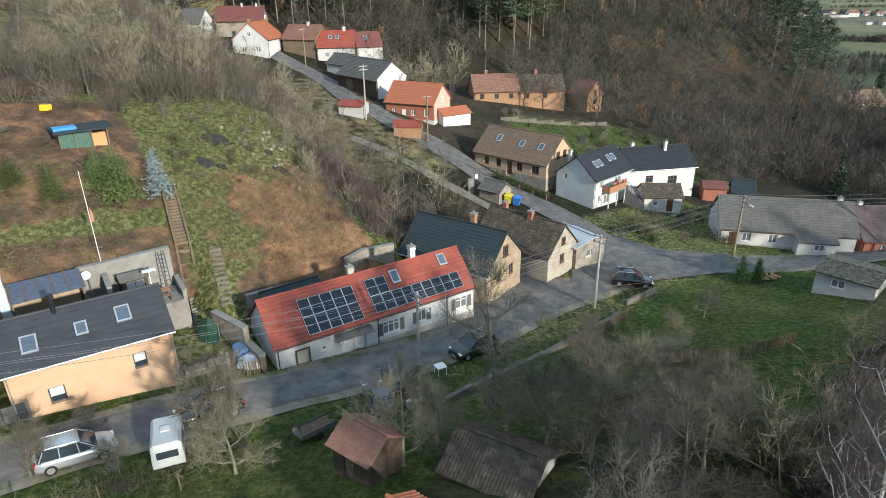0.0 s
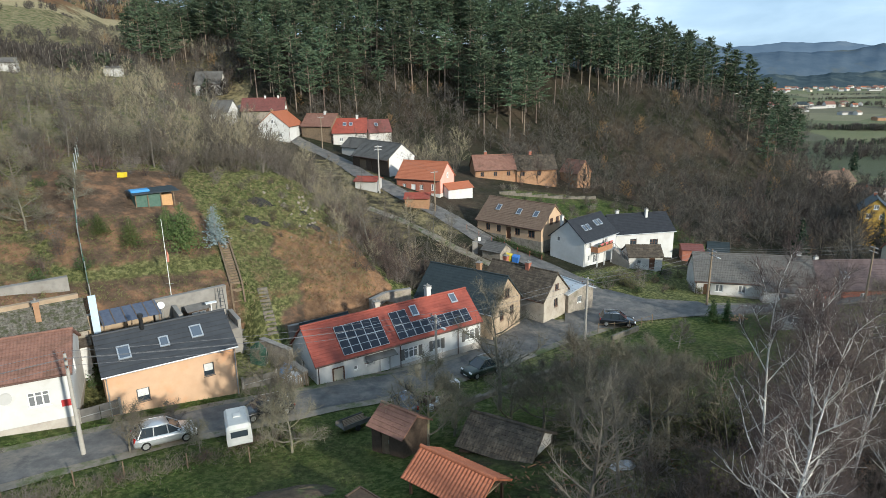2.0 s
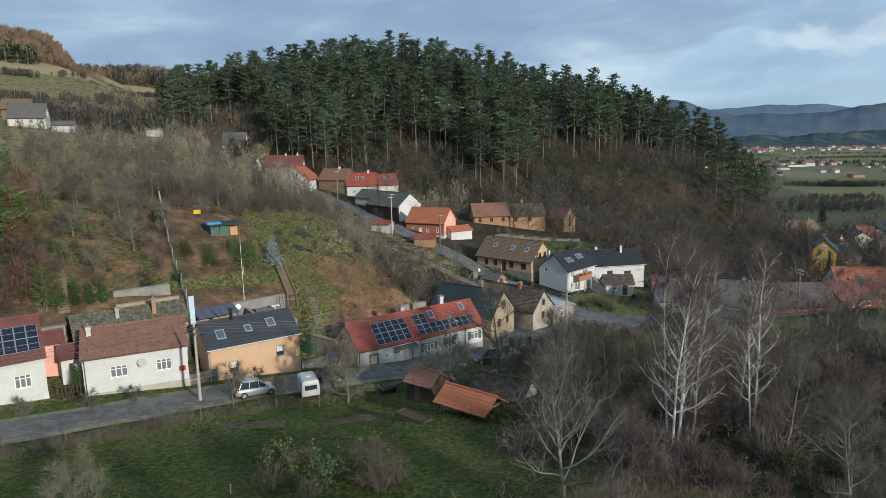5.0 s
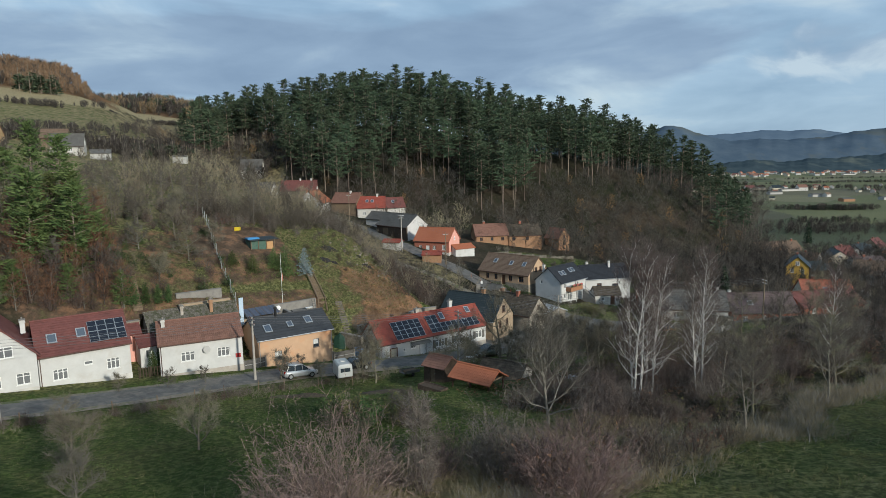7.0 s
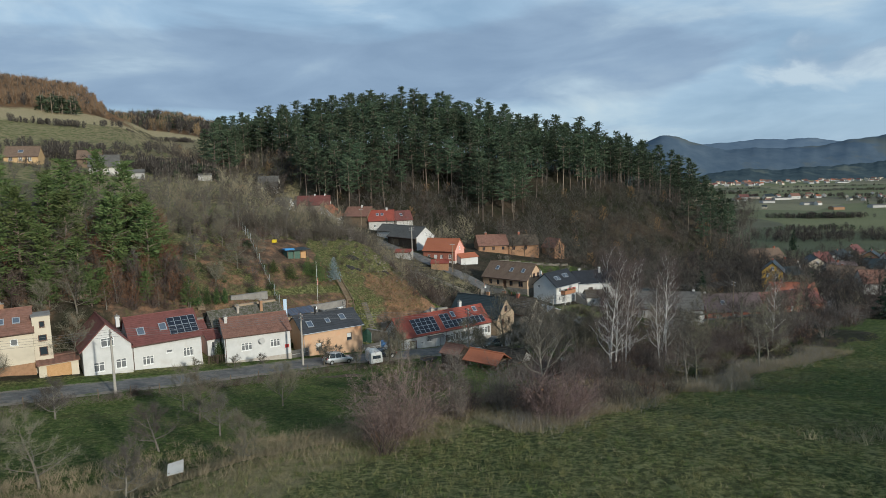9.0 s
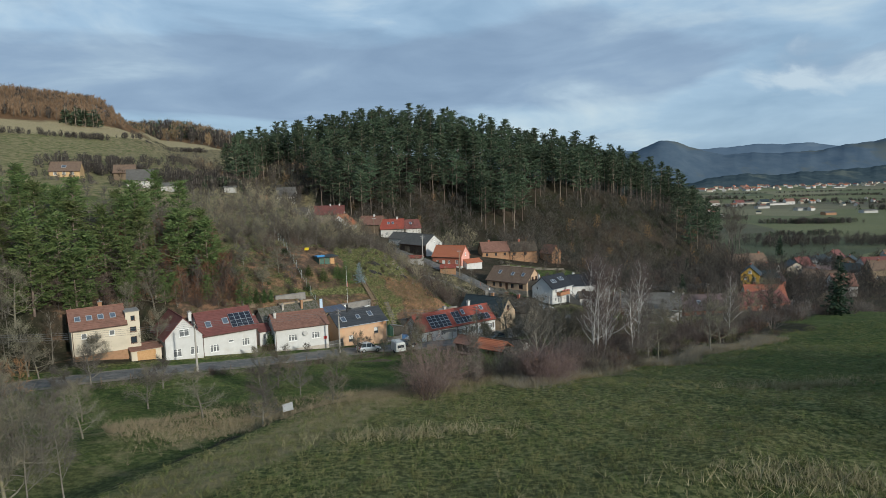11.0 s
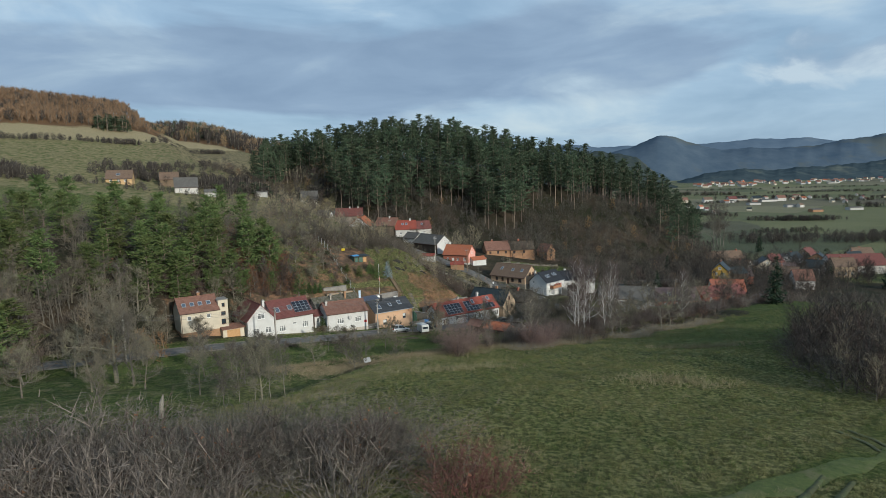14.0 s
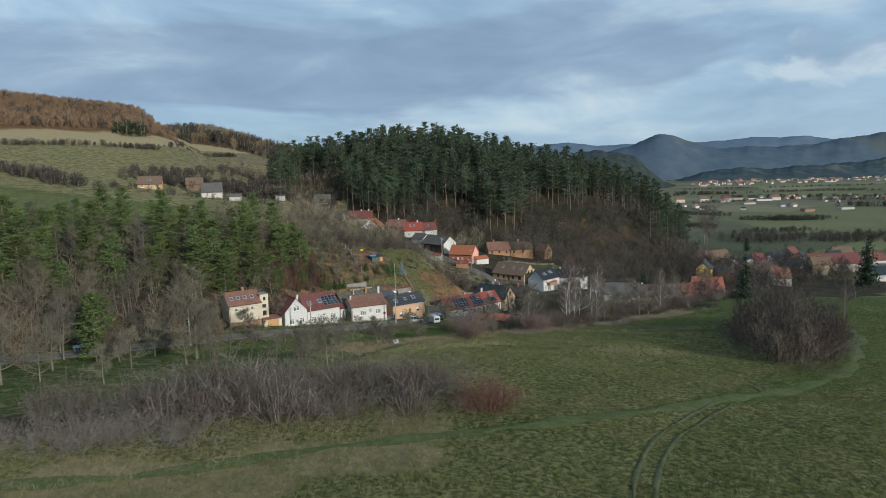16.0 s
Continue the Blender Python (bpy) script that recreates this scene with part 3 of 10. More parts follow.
def build_ground():
    xs, ys = axis(-100, 75, 1.0, 4600), axis(-130, 175, 1.0, 4600)
    X, Y = np.meshgrid(xs, ys)
    Zs = height(X, Y)
    s, n = along(X, Y)
    Zs = Zs + uneven(X, Y)
    verts = np.stack([X, Y, Zs], -1).reshape(-1, 3)
    ny, nx = X.shape
    i = (np.arange(ny - 1)[:, None] * nx + np.arange(nx - 1)[None]).ravel()
    me = raw_mesh("ground", verts, np.stack([i, i + 1, i + nx + 1, i + nx], -1), ground_material())
    me.polygons.foreach_set("use_smooth", np.ones(len(me.polygons), bool))
    wob = 2.5 * np.sin(s * 0.21) + 1.5 * np.sin(s * 0.53 + 1)
    lawn = box01(n, 1 + wob * 0.6, 36.5, 1.5) * (1 - ss(8, 18, s)) * ss(-95, -70, s)
    lawn = np.maximum(lawn, box01(n, 15, 36, 2.5) * box01(s, 8, 70, 5) * .85)
    lawn = np.maximum(lawn, box01(n, 53, 73, 3) * box01(s, 12, 24, 2.5) * 0.40)
    lawn = np.maximum(lawn, 0.9 * box01(n, 36, 46, 1.0) * (1 - ss(24, 30, s)))
    soil = box01(n, 60, 76, 2) * box01(s, -4, 11, 1.5)
    soil = np.maximum(soil, box01(n, 54, 58.2, 1.0) * box01(s, -22, 11, 2))
    soil = np.maximum(soil, box01(n, 57, 74, 3) * box01(s, -34, -4, 2) * 0.54)
    bank = box01(n, 46.5, 62 + 0.2 * (s - 19) + 1.2 * np.sin(s * 1.1), 1.2) * box01(s, 17.2 + 1.0 * np.sin(n * .7), 28, .9)
    soil = np.maximum(soil, box01(n, 51, 66, 3) * box01(s, 11.5, 20, 2) * .42)
    soil = np.maximum(soil, np.maximum(bank, box01(n, 46.5, 53, 1.2) * box01(s, 14, 28, 1.2)))
    soil = np.maximum(soil, box01(n, 52, 72, 3) * box01(s, -28, -14.5, 2) * 0.62)
    soil = np.maximum(soil, box01(n, 47, 62, 3) * (1 - ss(-20, -14, s)) * ss(-60, -40, s) * 0.42)
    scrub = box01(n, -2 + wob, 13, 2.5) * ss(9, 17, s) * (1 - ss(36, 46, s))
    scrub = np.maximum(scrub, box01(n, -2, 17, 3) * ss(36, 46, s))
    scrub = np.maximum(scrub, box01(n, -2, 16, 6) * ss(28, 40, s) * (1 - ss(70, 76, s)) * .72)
    # Shade under the fruit trees, laid into the lawn as half scrub colour.
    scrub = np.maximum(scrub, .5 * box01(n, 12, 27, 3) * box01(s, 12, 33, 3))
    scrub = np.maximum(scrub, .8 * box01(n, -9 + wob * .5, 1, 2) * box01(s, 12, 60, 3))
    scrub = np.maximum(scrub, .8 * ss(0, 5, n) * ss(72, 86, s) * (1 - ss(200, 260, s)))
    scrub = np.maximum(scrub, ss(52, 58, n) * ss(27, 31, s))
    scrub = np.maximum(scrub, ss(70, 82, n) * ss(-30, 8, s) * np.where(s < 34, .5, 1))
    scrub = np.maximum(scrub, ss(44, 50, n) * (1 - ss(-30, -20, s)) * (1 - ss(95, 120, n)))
    edge = meadow_edge(Y)
    # fresher, shorter grass on the right of the meadow and beside the mown track
    lawn = np.maximum(lawn, .62 * ss(0, 50, X + .55 * (Y + 45)) * (1 - ss(-1, 3, n)) * (1 - ss(120, 200, s)))
    T = np.array(TRACK, float)
    gap = np.full(X.shape, 99.0)
    for (ax, ay), (bx, by) in zip(T[:-1], T[1:]):
        q = np.clip(((X - ax) * (bx - ax) + (Y - ay) * (by - ay)) / ((bx - ax) ** 2 + (by - ay) ** 2), 0, 1)
        gap = np.minimum(gap, np.hypot(X - ax - q * (bx - ax), Y - ay - q * (by - ay)))
    lawn = np.maximum(lawn, 1 - ss(.4 + 2.2 * ss(5, 22, X), 1.4 + 4.2 * ss(5, 22, X), gap))
    west = (1 - ss(-2, 1, X - edge)) * ss(-70, -64, Y) * (1 - ss(-24, -14, Y))
    lawn = np.maximum(lawn, west)
    scrub = np.maximum(scrub, (1 - ss(-2, 1, X - edge)) * (1 - ss(-70, -60, Y + wob)) * ss(-90, -78, Y - wob) * ss(-72, -48, X) * (n > -44) * .8)
    r = ((X - 25) / 115) ** 2 + ((Y - 215) / 62) ** 2
    scrub = np.maximum(scrub, 1 - ss(1.0, 1.7, r))
    scrub = scrub * (1 - ss(500, 700, np.hypot(X, Y)))
    gardens = box01(X, 8, 47, 3) * box01(Y, 99, 122 + .2 * X, 3)
    scrub = scrub * (1 - .62 * gardens)
    lawn = np.maximum(lawn, .72 * gardens)
    dry = box01(n, -7 + wob, 2 + wob, 2.0) * ss(-50, -40, s) * 0.56 * (1 - ss(9, 16, s))
    dry = np.maximum(dry, box01(n, -54 + wob, -45 + wob, 2) * (1 - ss(-62, -50, s)) * 0.72)
    dry = np.maximum(dry, .26 * (1 - ss(-34, -4, X)) * (1 - ss(-86, -80, Y)))
    dry = np.maximum(dry, box01(n, 53, 75, 2) * box01(s, 11.5, 26, 2) * 0.24 * (1 - bank))
    dry = np.maximum(dry, box01(n, 54, 64, 2) * box01(s, -22, 10, 2) * 0.28)
    dry = np.maximum(dry, (X < -60) * ss(75, 100, Y) * 0.52)
    lawn = np.maximum(lawn, .8 * (X < -60) * ss(75, 100, Y))
    dry = np.maximum(dry, .6 * box01(X - edge, .5, 8, 2.0) * box01(Y, -70, -14, 4))
    dry = np.maximum(dry, box01(n, 74, 130, 4) * box01(s, -22, 60, 5) * 0.47)
    dry = np.maximum(dry, west * 0.38)
    # Dark strip at the meadow's foot: painted bank shadow over lush dark grass.
    ditch_shade = box01(edge - X, .2, 2.8, .8) * box01(Y, -62, -14, 4)
    dry, scrub = dry * (1 - ditch_shade), np.maximum(scrub, .8 * ditch_shade)
    forest = np.maximum((X < -190) * ss(69, 73, height(X, Y)), (X < 60) * ss(425, 460, Y) * (1 - ss(-40, 60, X)))
    stubble = (X < -60) * box01(height(X, Y), 60.5, 76, 1.0) * ss(180, 220, Y)
    for name, cols in (("strip", (stubble, bank * .86, gardens)), ("zone", (lawn, soil, scrub)), ("far", (dry, forest, ss(60, 160, s) * ss(250, 320, np.hypot(X, Y))))):
        at = me.color_attributes.new(name, "FLOAT_COLOR", "POINT")
        c = np.ones((ny * nx, 4), np.float32)
        for k in range(3):
            c[:, k] = cols[k].ravel()
        at.data.foreach_set("color", c.ravel())
    ob = new("ground", me)
    tagged(ob, "grassy hillside with meadow, lawns, bare soil and leaf litter", "ground", kind="structure")




def ground_material():
    m = bpy.data.materials.new("ground")
    m.use_nodes = True
    t = m.node_tree
    b = t.nodes["Principled BSDF"]
    geo = t.nodes.new("ShaderNodeNewGeometry")

    def noise_at(scale, detail=6.0, rough=0.65):
        n = node(t, "ShaderNodeTexNoise", Scale=scale, Detail=detail, Roughness=rough)
        t.links.new(geo.outputs["Position"], n.inputs["Vector"])
        return n.outputs[0]

    def attr(name):
        a = t.nodes.new("ShaderNodeVertexColor")
        a.layer_name = name
        sp = t.nodes.new("ShaderNodeSeparateColor")
        t.links.new(a.outputs["Color"], sp.inputs[0])
        return sp.outputs

    zone, far, strip = attr("zone"), attr("far"), attr("strip")
    n_g, n_c, n_m, n_l, n_xl = noise_at(2.3, 5, 0.66), noise_at(1.1, 9, 0.72), noise_at(0.45), noise_at(0.09), noise_at(0.012, 4)

    def mask(w, n):
        return ramp(t, maths(t, "ADD", w, maths(t, "MULTIPLY", maths(t, "SUBTRACT", n, 0.5), 0.9)), [(0.38, (0, 0, 0)), (0.62, (1, 1, 1))])

    meadow = mixrgb(t, 0.4, ramp(t, n_g, [(0.41, (0.026, 0.035, 0.012)), (0.50, (0.110, 0.122, 0.042)), (0.59, (0.28, 0.27, 0.118))]), ramp(t, n_l, [(0.4, (0.080, 0.102, 0.035)), (0.62, (0.16, 0.15, 0.068))]))
    lawn = mixrgb(t, 0.45, ramp(t, n_g, [(0.41, (0.022, 0.036, 0.010)), (0.50, (0.064, 0.090, 0.025)), (0.60, (0.155, 0.162, 0.064))]), ramp(t, n_l, [(0.38, (0.052, 0.082, 0.020)), (0.5, (0.080, 0.107, 0.030)), (0.62, (0.122, 0.116, 0.050))]))
    soil = mixrgb(t, 0.5, ramp(t, n_c, [(0.36, (0.058, 0.041, 0.030)), (0.52, (0.110, 0.077, 0.054)), (0.68, (0.20, 0.138, 0.096))]), ramp(t, n_m, [(0.38, (0.085, 0.061, 0.043)), (0.50, (0.135, 0.091, 0.063)), (0.64, (0.40, 0.215, 0.12))]))
    # Scrub floor; its dark tone also stands in for shade under fruit trees.
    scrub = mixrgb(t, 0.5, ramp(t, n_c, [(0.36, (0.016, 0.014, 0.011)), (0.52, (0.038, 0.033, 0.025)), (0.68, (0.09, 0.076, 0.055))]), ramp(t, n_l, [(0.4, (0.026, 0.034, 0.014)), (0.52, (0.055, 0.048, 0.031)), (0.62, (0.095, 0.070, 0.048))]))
    dry = mixrgb(t, n_m, ramp(t, n_c, [(0.38, (0.15, 0.122, 0.064)), (0.64, (0.31, 0.25, 0.14))]), (0.29, 0.245, 0.13))
    forest = ramp(t, n_l, [(0.3, (0.10, 0.062, 0.036)), (0.7, (0.20, 0.115, 0.058))])
    vor = t.nodes.new("ShaderNodeTexVoronoi")
    vor.inputs["Scale"].default_value = 0.0055
    t.links.new(geo.outputs["Position"], vor.inputs["Vector"])
    plain = mixrgb(t, 0.25, ramp(t, vor.outputs["Color"], [(0.15, (0.08, 0.092, 0.055)), (0.35, (0.16, 0.165, 0.082)), (0.5, (0.105, 0.118, 0.065)), (0.65, (0.10, 0.086, 0.068)), (0.8, (0.20, 0.185, 0.115))]), ramp(t, n_xl, [(0.4, (0.09, 0.095, 0.06)), (0.6, (0.17, 0.165, 0.095))]))
    col = mixrgb(t, mask(zone[0], n_m), meadow, lawn)
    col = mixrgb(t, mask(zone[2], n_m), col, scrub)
    col = mixrgb(t, mask(zone[1], n_m), col, soil)
    col = mixrgb(t, mask(far[0], n_m), col, dry)
    col = mixrgb(t, mask(far[2], n_l), col, plain)
    col = mixrgb(t, mask(strip[0], n_m), col, ramp(t, n_c, [(0.36, (0.25, 0.205, 0.115)), (0.64, (0.38, 0.315, 0.185))]))
    clay = mixrgb(t, 0.5, ramp(t, n_c, [(0.36, (0.135, 0.078, 0.046)), (0.5, (0.25, 0.145, 0.082)), (0.66, (0.40, 0.245, 0.142))]), ramp(t, n_m, [(0.36, (0.10, 0.068, 0.045)), (0.5, (0.22, 0.13, 0.076)), (0.62, (0.43, 0.235, 0.12))]))
    col = mixrgb(t, mask(strip[1], n_m), col, clay)
    col = mixrgb(t, mask(far[1], n_l), col, forest)
    t.links.new(col, b.inputs["Base Color"])
    b.inputs["Roughness"].default_value, b.inputs["Specular IOR Level"].default_value = 0.95, 0.1
    bp = node(t, "ShaderNodeBump", Strength=1.0, Distance=0.6)
    t.links.new(noise_at(1.7, 7, 0.7), bp.inputs["Height"])
    t.links.new(bp.outputs[0], b.inputs["Normal"])
    return m


build_ground()


def smooth_line(pts, step=1.0):
    out = []
    p = [Vector((*q, 0)) for q in pts]
    p = [2 * p[0] - p[1]] + p + [2 * p[-1] - p[-2]]
    for a, b, c, d in zip(p, p[1:], p[2:], p[3:]):
        k = max(1, int((c - b).length / step))
        for i in range(k):
            t = i / k
            out.append(0.5 * (2 * b + (c - a) * t + (2 * a - 5 * b + 4 * c - d) * t * t + (3 * b - a - 3 * c + d) * t ** 3))
    return out + [p[-2]]


def ribbon(name, pts, width, material, label, lift=0.05, category="road", wobble=0.25, kind="structure"):
    line = smooth_line(pts)
    sh, rows = Shape(), 5
    for i, p in enumerate(line):
        d = (line[min(i + 1, len(line) - 1)] - line[max(i - 1, 0)]).normalized()
        side = Vector((-d.y, d.x, 0))
        w = width + wobble * math.sin(i * 0.7) * math.sin(i * 0.23)
        for j in range(rows):
            q = p + side * w * (j / (rows - 1) - 0.5)
            crown = 0.05 * (1 - (2 * j / (rows - 1) - 1) ** 2)
            sh.v.append((q.x, q.y, Z(q.x, q.y) + lift + crown + (float(uneven(q.x, q.y)) + .05 if category == "track" else 0.0)))
    for i in range(len(line) - 1):
        for j in range(rows - 1):
            a = i * rows + j
            sh.f.append((a, a + rows, a + rows + 1, a + 1))
    return solid(name, sh, material, label, category, kind, smooth=True)


STREET = [place(s, n) for s, n in ((-120, 39.6), (-90, 39.8), (-60, 40), (-40, 40.2), (-20, 40.6), (0, 40.8), (10, 40.5), (18, 39.9), (28, 39.6), (40, 40.8))] + [(14.5, 61.5), (20, 65.5), (27, 67.2), (36, 67.8), (46, 69.5), (58, 73), (72, 82), (90, 100), (112, 130), (135, 165)]
ribbon("verge", STREET, 5.6, MAT["verge"], "gravelly grass verge along the village street", 0.02, "verge")
ribbon("road", STREET, 3.9, MAT["asphalt"], "worn grey asphalt village street with patches", 0.07)
ribbon("forecourt", [place(30, 43.0), place(34, 43.9), place(38, 44.8), place(45, 45.6)], 6.4, MAT["asphalt"], "worn grey asphalt forecourt before old houses", 0.045)
UPPER = [(20, 66), (17.5, 72.5), (14, 79), (8.6, 86.5), (1.6, 95), (-4.7, 102), (-12, 109), (-20, 119), (-27, 133), (-36, 146), (-48, 158), (-62, 172)]
ribbon("road_upper", UPPER, 4.3, MAT["asphalt"], "narrow grey asphalt lane climbing past cottages", 0.09)
ribbon("lane", [(7, 78), (2.5, 83), (-3, 89), (-9, 94), (-17, 99)], 1.8, MAT["verge"], "gravelly footway beside the lane", 0.06, "path")
M_TRACK = surface("mown_green_track", (0.044, 0.066, 0.017), (0.092, 0.112, 0.032), 1.8, 0.95, 0.5, 6, dirt=(0.12, 0.115, 0.055), dirt_at=(0.5, 0.65), dirt_scale=0.5)
M_RUT = surface("dark_wheel_rut", (0.045, 0.055, 0.024), (0.085, 0.085, 0.042), 1.5, 0.95, 0.6, 6, dirt=(0.10, 0.12, 0.05), dirt_at=(0.48, 0.62), dirt_scale=0.9)
ribbon("field_track", TRACK, 1.5, M_TRACK, "mown green field track across a meadow", -0.03, "track", 0.9)
RUTS = []
for side_ in (-.65, .65):
    RUTS.append([((1 - q) ** 2 * 8.3 + 2 * q * (1 - q) * -4.4 + q * q * -5.9 + side_, (1 - q) ** 2 * -68.4 + 2 * q * (1 - q) * -80.0 + q * q * -91 - side_ * .5 * (1 - q)) for q in [k / 12 for k in range(13)]])
RUTS += [[(14.5, -63.2), (14.9, -61), (14.6, -58.6)], [(15.9, -62.4), (16.2, -60.4), (15.8, -58.2)]]
for r in RUTS:
    ribbon("wheel_rut", r, .3, M_RUT, "dark curved tyre mark in meadow grass", 0.0, "track", 0.25)
# junction apron, open patch of asphalt
ap = Shape()
ring = [(12.5, 68), (14, 73), (19.5, 74.5), (24, 71), (31, 70.5), (33, 66), (24, 63.2), (17, 61), (11, 60)]
c = Vector((20, 67))
for q in [tuple(c)] + ring:
    ap.v.append((q[0], q[1], Z(*q) + 0.10))
for i in range(len(ring)):
    ap.f.append((0, 1 + (i + 1) % len(ring), 1 + i))
solid("junction", ap, MAT["asphalt"], "open grey asphalt road junction", "road", "structure")


# ---- houses ----
def frame_of(A, B, z):
    """Pose with its origin at A, x towards B, y to the back."""
    d = Vector((B[0] - A[0], B[1] - A[1]))
    return pose(A[0], A[1], z, 0, 0, math.degrees(math.atan2(d.y, d.x))), d.length


def holed(sh, L, z0, z1, holes, at, thick, axis_x=True):
    """A wall from 0 to L with rectangular holes (x0, z0, x1, z1), its outer face at `at`, thick metres inwards."""
    us = sorted({0.0, L, *[h[0] for h in holes], *[h[2] for h in holes]})
    vs = sorted({z0, z1, *[h[1] for h in holes], *[h[3] for h in holes]})
    for u0, u1 in zip(us, us[1:]):
        for v0, v1 in zip(vs, vs[1:]):
            cu, cv = (u0 + u1) / 2, (v0 + v1) / 2
            if any(h[0] < cu < h[2] and h[1] < cv < h[3] for h in holes):
                continue
            if axis_x:
                sh.box((u0, min(at, at + thick), v0), (u1, max(at, at + thick), v1))
            else:
                sh.box((min(at, at + thick), u0, v0), (max(at, at + thick), u1, v1))


def window_parts(parent, w, h, m, frame_mat, cols=2, rows=1, name="window", sill=True, pane_mat=None, blind=0.0):
    """A window in its own plane: x across, z up, -y out of the wall; m places it in the parent."""
    tmp, b = Shape(), 0.08
    holed(tmp, w, 0.0, h, [(w * i / cols + b * (1 if i == 0 else .6), b, w * (i + 1) / cols - b * (1 if i == cols - 1 else .6), h - b) for i in range(cols)], -0.03, 0.08)
    sh = Shape().add([(x - w / 2, y, z) for x, y, z in tmp.v], tmp.f).weld()
    if w > 1.1 and h > 1.0:
        sh.box((-w / 2 + b, -.032, h * .68), (w / 2 - b, .048, h * .68 + .06))
    pane_mat = pane_mat or (MAT["glass_curtain"] if frame_mat == MAT["frame_white"] else None)
    win = part(name, sh, frame_mat, parent)
    win.matrix_basis = m
    if sill:
        part("sill", Shape().box((-w / 2 - 0.06, -0.14, -0.05), (w / 2 + 0.06, 0.05, -0.003)), frame_mat, win)
    for i in range(cols):
        x0, x1 = -w / 2 + w * i / cols + 0.04, -w / 2 + w * (i + 1) / cols - 0.04
        part("pane", Shape().box((x0, 0.01, 0.04), (x1, 0.025, h - 0.04)), pane_mat or MAT["glass"], win)
        if blind:
            part("blind", Shape().box((x0, -0.004, h * (1 - blind)), (x1, 0.006, h - 0.04)), MAT["curtain"], win, "pale drawn window blind")
    return win


def slope(sh, L0, L1, eave, ridge, course=0.34, lift=0.035, wave=0.0, thick=0.10, pitch=0.22):
    """Courses of tiles between an eave (y, z) and a ridge (y, z), from x = L0 to L1."""
    (y0, z0), (y1, z1) = eave, ridge
    length = math.hypot(y1 - y0, z1 - z0)
    rows = max(2, int(length / course))
    ny, nz = -(z1 - z0) / length, (y1 - y0) / length
    if y1 < y0:
        ny, nz = (z1 - z0) / length, -(y1 - y0) / length
    xs = [L0, L1]
    if wave:
        k = int((L1 - L0) / (pitch / 2))
        xs = [L0 + (L1 - L0) * i / k for i in range(k + 1)]
    n, top = len(xs), []
    for r in range(rows):
        for f, up in ((r / rows, lift), ((r + 1) / rows, 0.0)):
            for i, x in enumerate(xs):
                o = up + (wave if i % 2 else 0.0)
                top.append((x, y0 + (y1 - y0) * f + ny * o, z0 + (z1 - z0) * f + nz * o))
    a, b = -ny * thick, -nz * thick
    k = len(top)
    under = [(x, y + a, z + b) for (y, z) in (eave, ridge) for x in xs]
    sh.add(top + under, [(j * n + i, j * n + i + 1, (j + 1) * n + i + 1, (j + 1) * n + i) for j in range(2 * rows - 1) for i in range(n - 1)]
           + [(k + i, k + i + 1, i + 1, i) for i in range(n - 1)] + [(k - n + i, k - n + i + 1, k + n + i + 1, k + n + i) for i in range(n - 1)] + [(k + n + i, k + n + i + 1, k + i + 1, k + i) for i in range(n - 1)]
           + [tuple(j * n for j in range(2 * rows)) + (k + n, k), tuple(j * n + n - 1 for j in range(2 * rows)) + (k + 2 * n - 1, k + n - 1)])


def skylight(parent, x, y, z, pitch, w=0.75, h=1.15, flip=False, trim="zinc"):
    m = pose(x, y, z, 0, 0, 180 if flip else 0) @ pose(0, 0, 0, pitch)
    sh = Shape()
    for a, b in (((-w / 2 - .1, -h / 2 - .14, 0), (w / 2 + .1, -h / 2, .09)), ((-w / 2 - .1, h / 2, 0), (w / 2 + .1, h / 2 + .1, .09)), ((-w / 2 - .1, -h / 2, 0), (-w / 2, h / 2, .09)), ((w / 2, -h / 2, 0), (w / 2 + .1, h / 2, .09))):
        sh.box(a, b)
    ob = part("roof_window", sh, MAT[trim], parent)
    ob.matrix_basis = m
    part("pane", Shape().box((-w / 2, -h / 2, 0.02), (w / 2, h / 2, 0.06)), MAT["glass_sky"], ob)


def chimney(parent, x, y, z0, z1, w=0.5, mat="brick", pots=1):
    sh = Shape().box((x - w / 2, y - w / 2, z0), (x + w / 2, y + w / 2, z1)).box((x - w / 2 - .06, y - w / 2 - .06, z1 - 0.28), (x + w / 2 + .06, y + w / 2 + .06, z1 - 0.12))
    ob = part("chimney", sh, MAT[mat], parent)
    cap = Shape().box((x - w / 2 - .09, y - w / 2 - .09, z1), (x + w / 2 + .09, y + w / 2 + .09, z1 + .07))
    for i in range(pots):
        cap.tube((x, y + (i - (pots - 1) / 2) * .22, z1 + .07), (x, y + (i - (pots - 1) / 2) * .22, z1 + .3), .09, .08, 8)
    part("cap", cap, MAT["concrete"], ob)


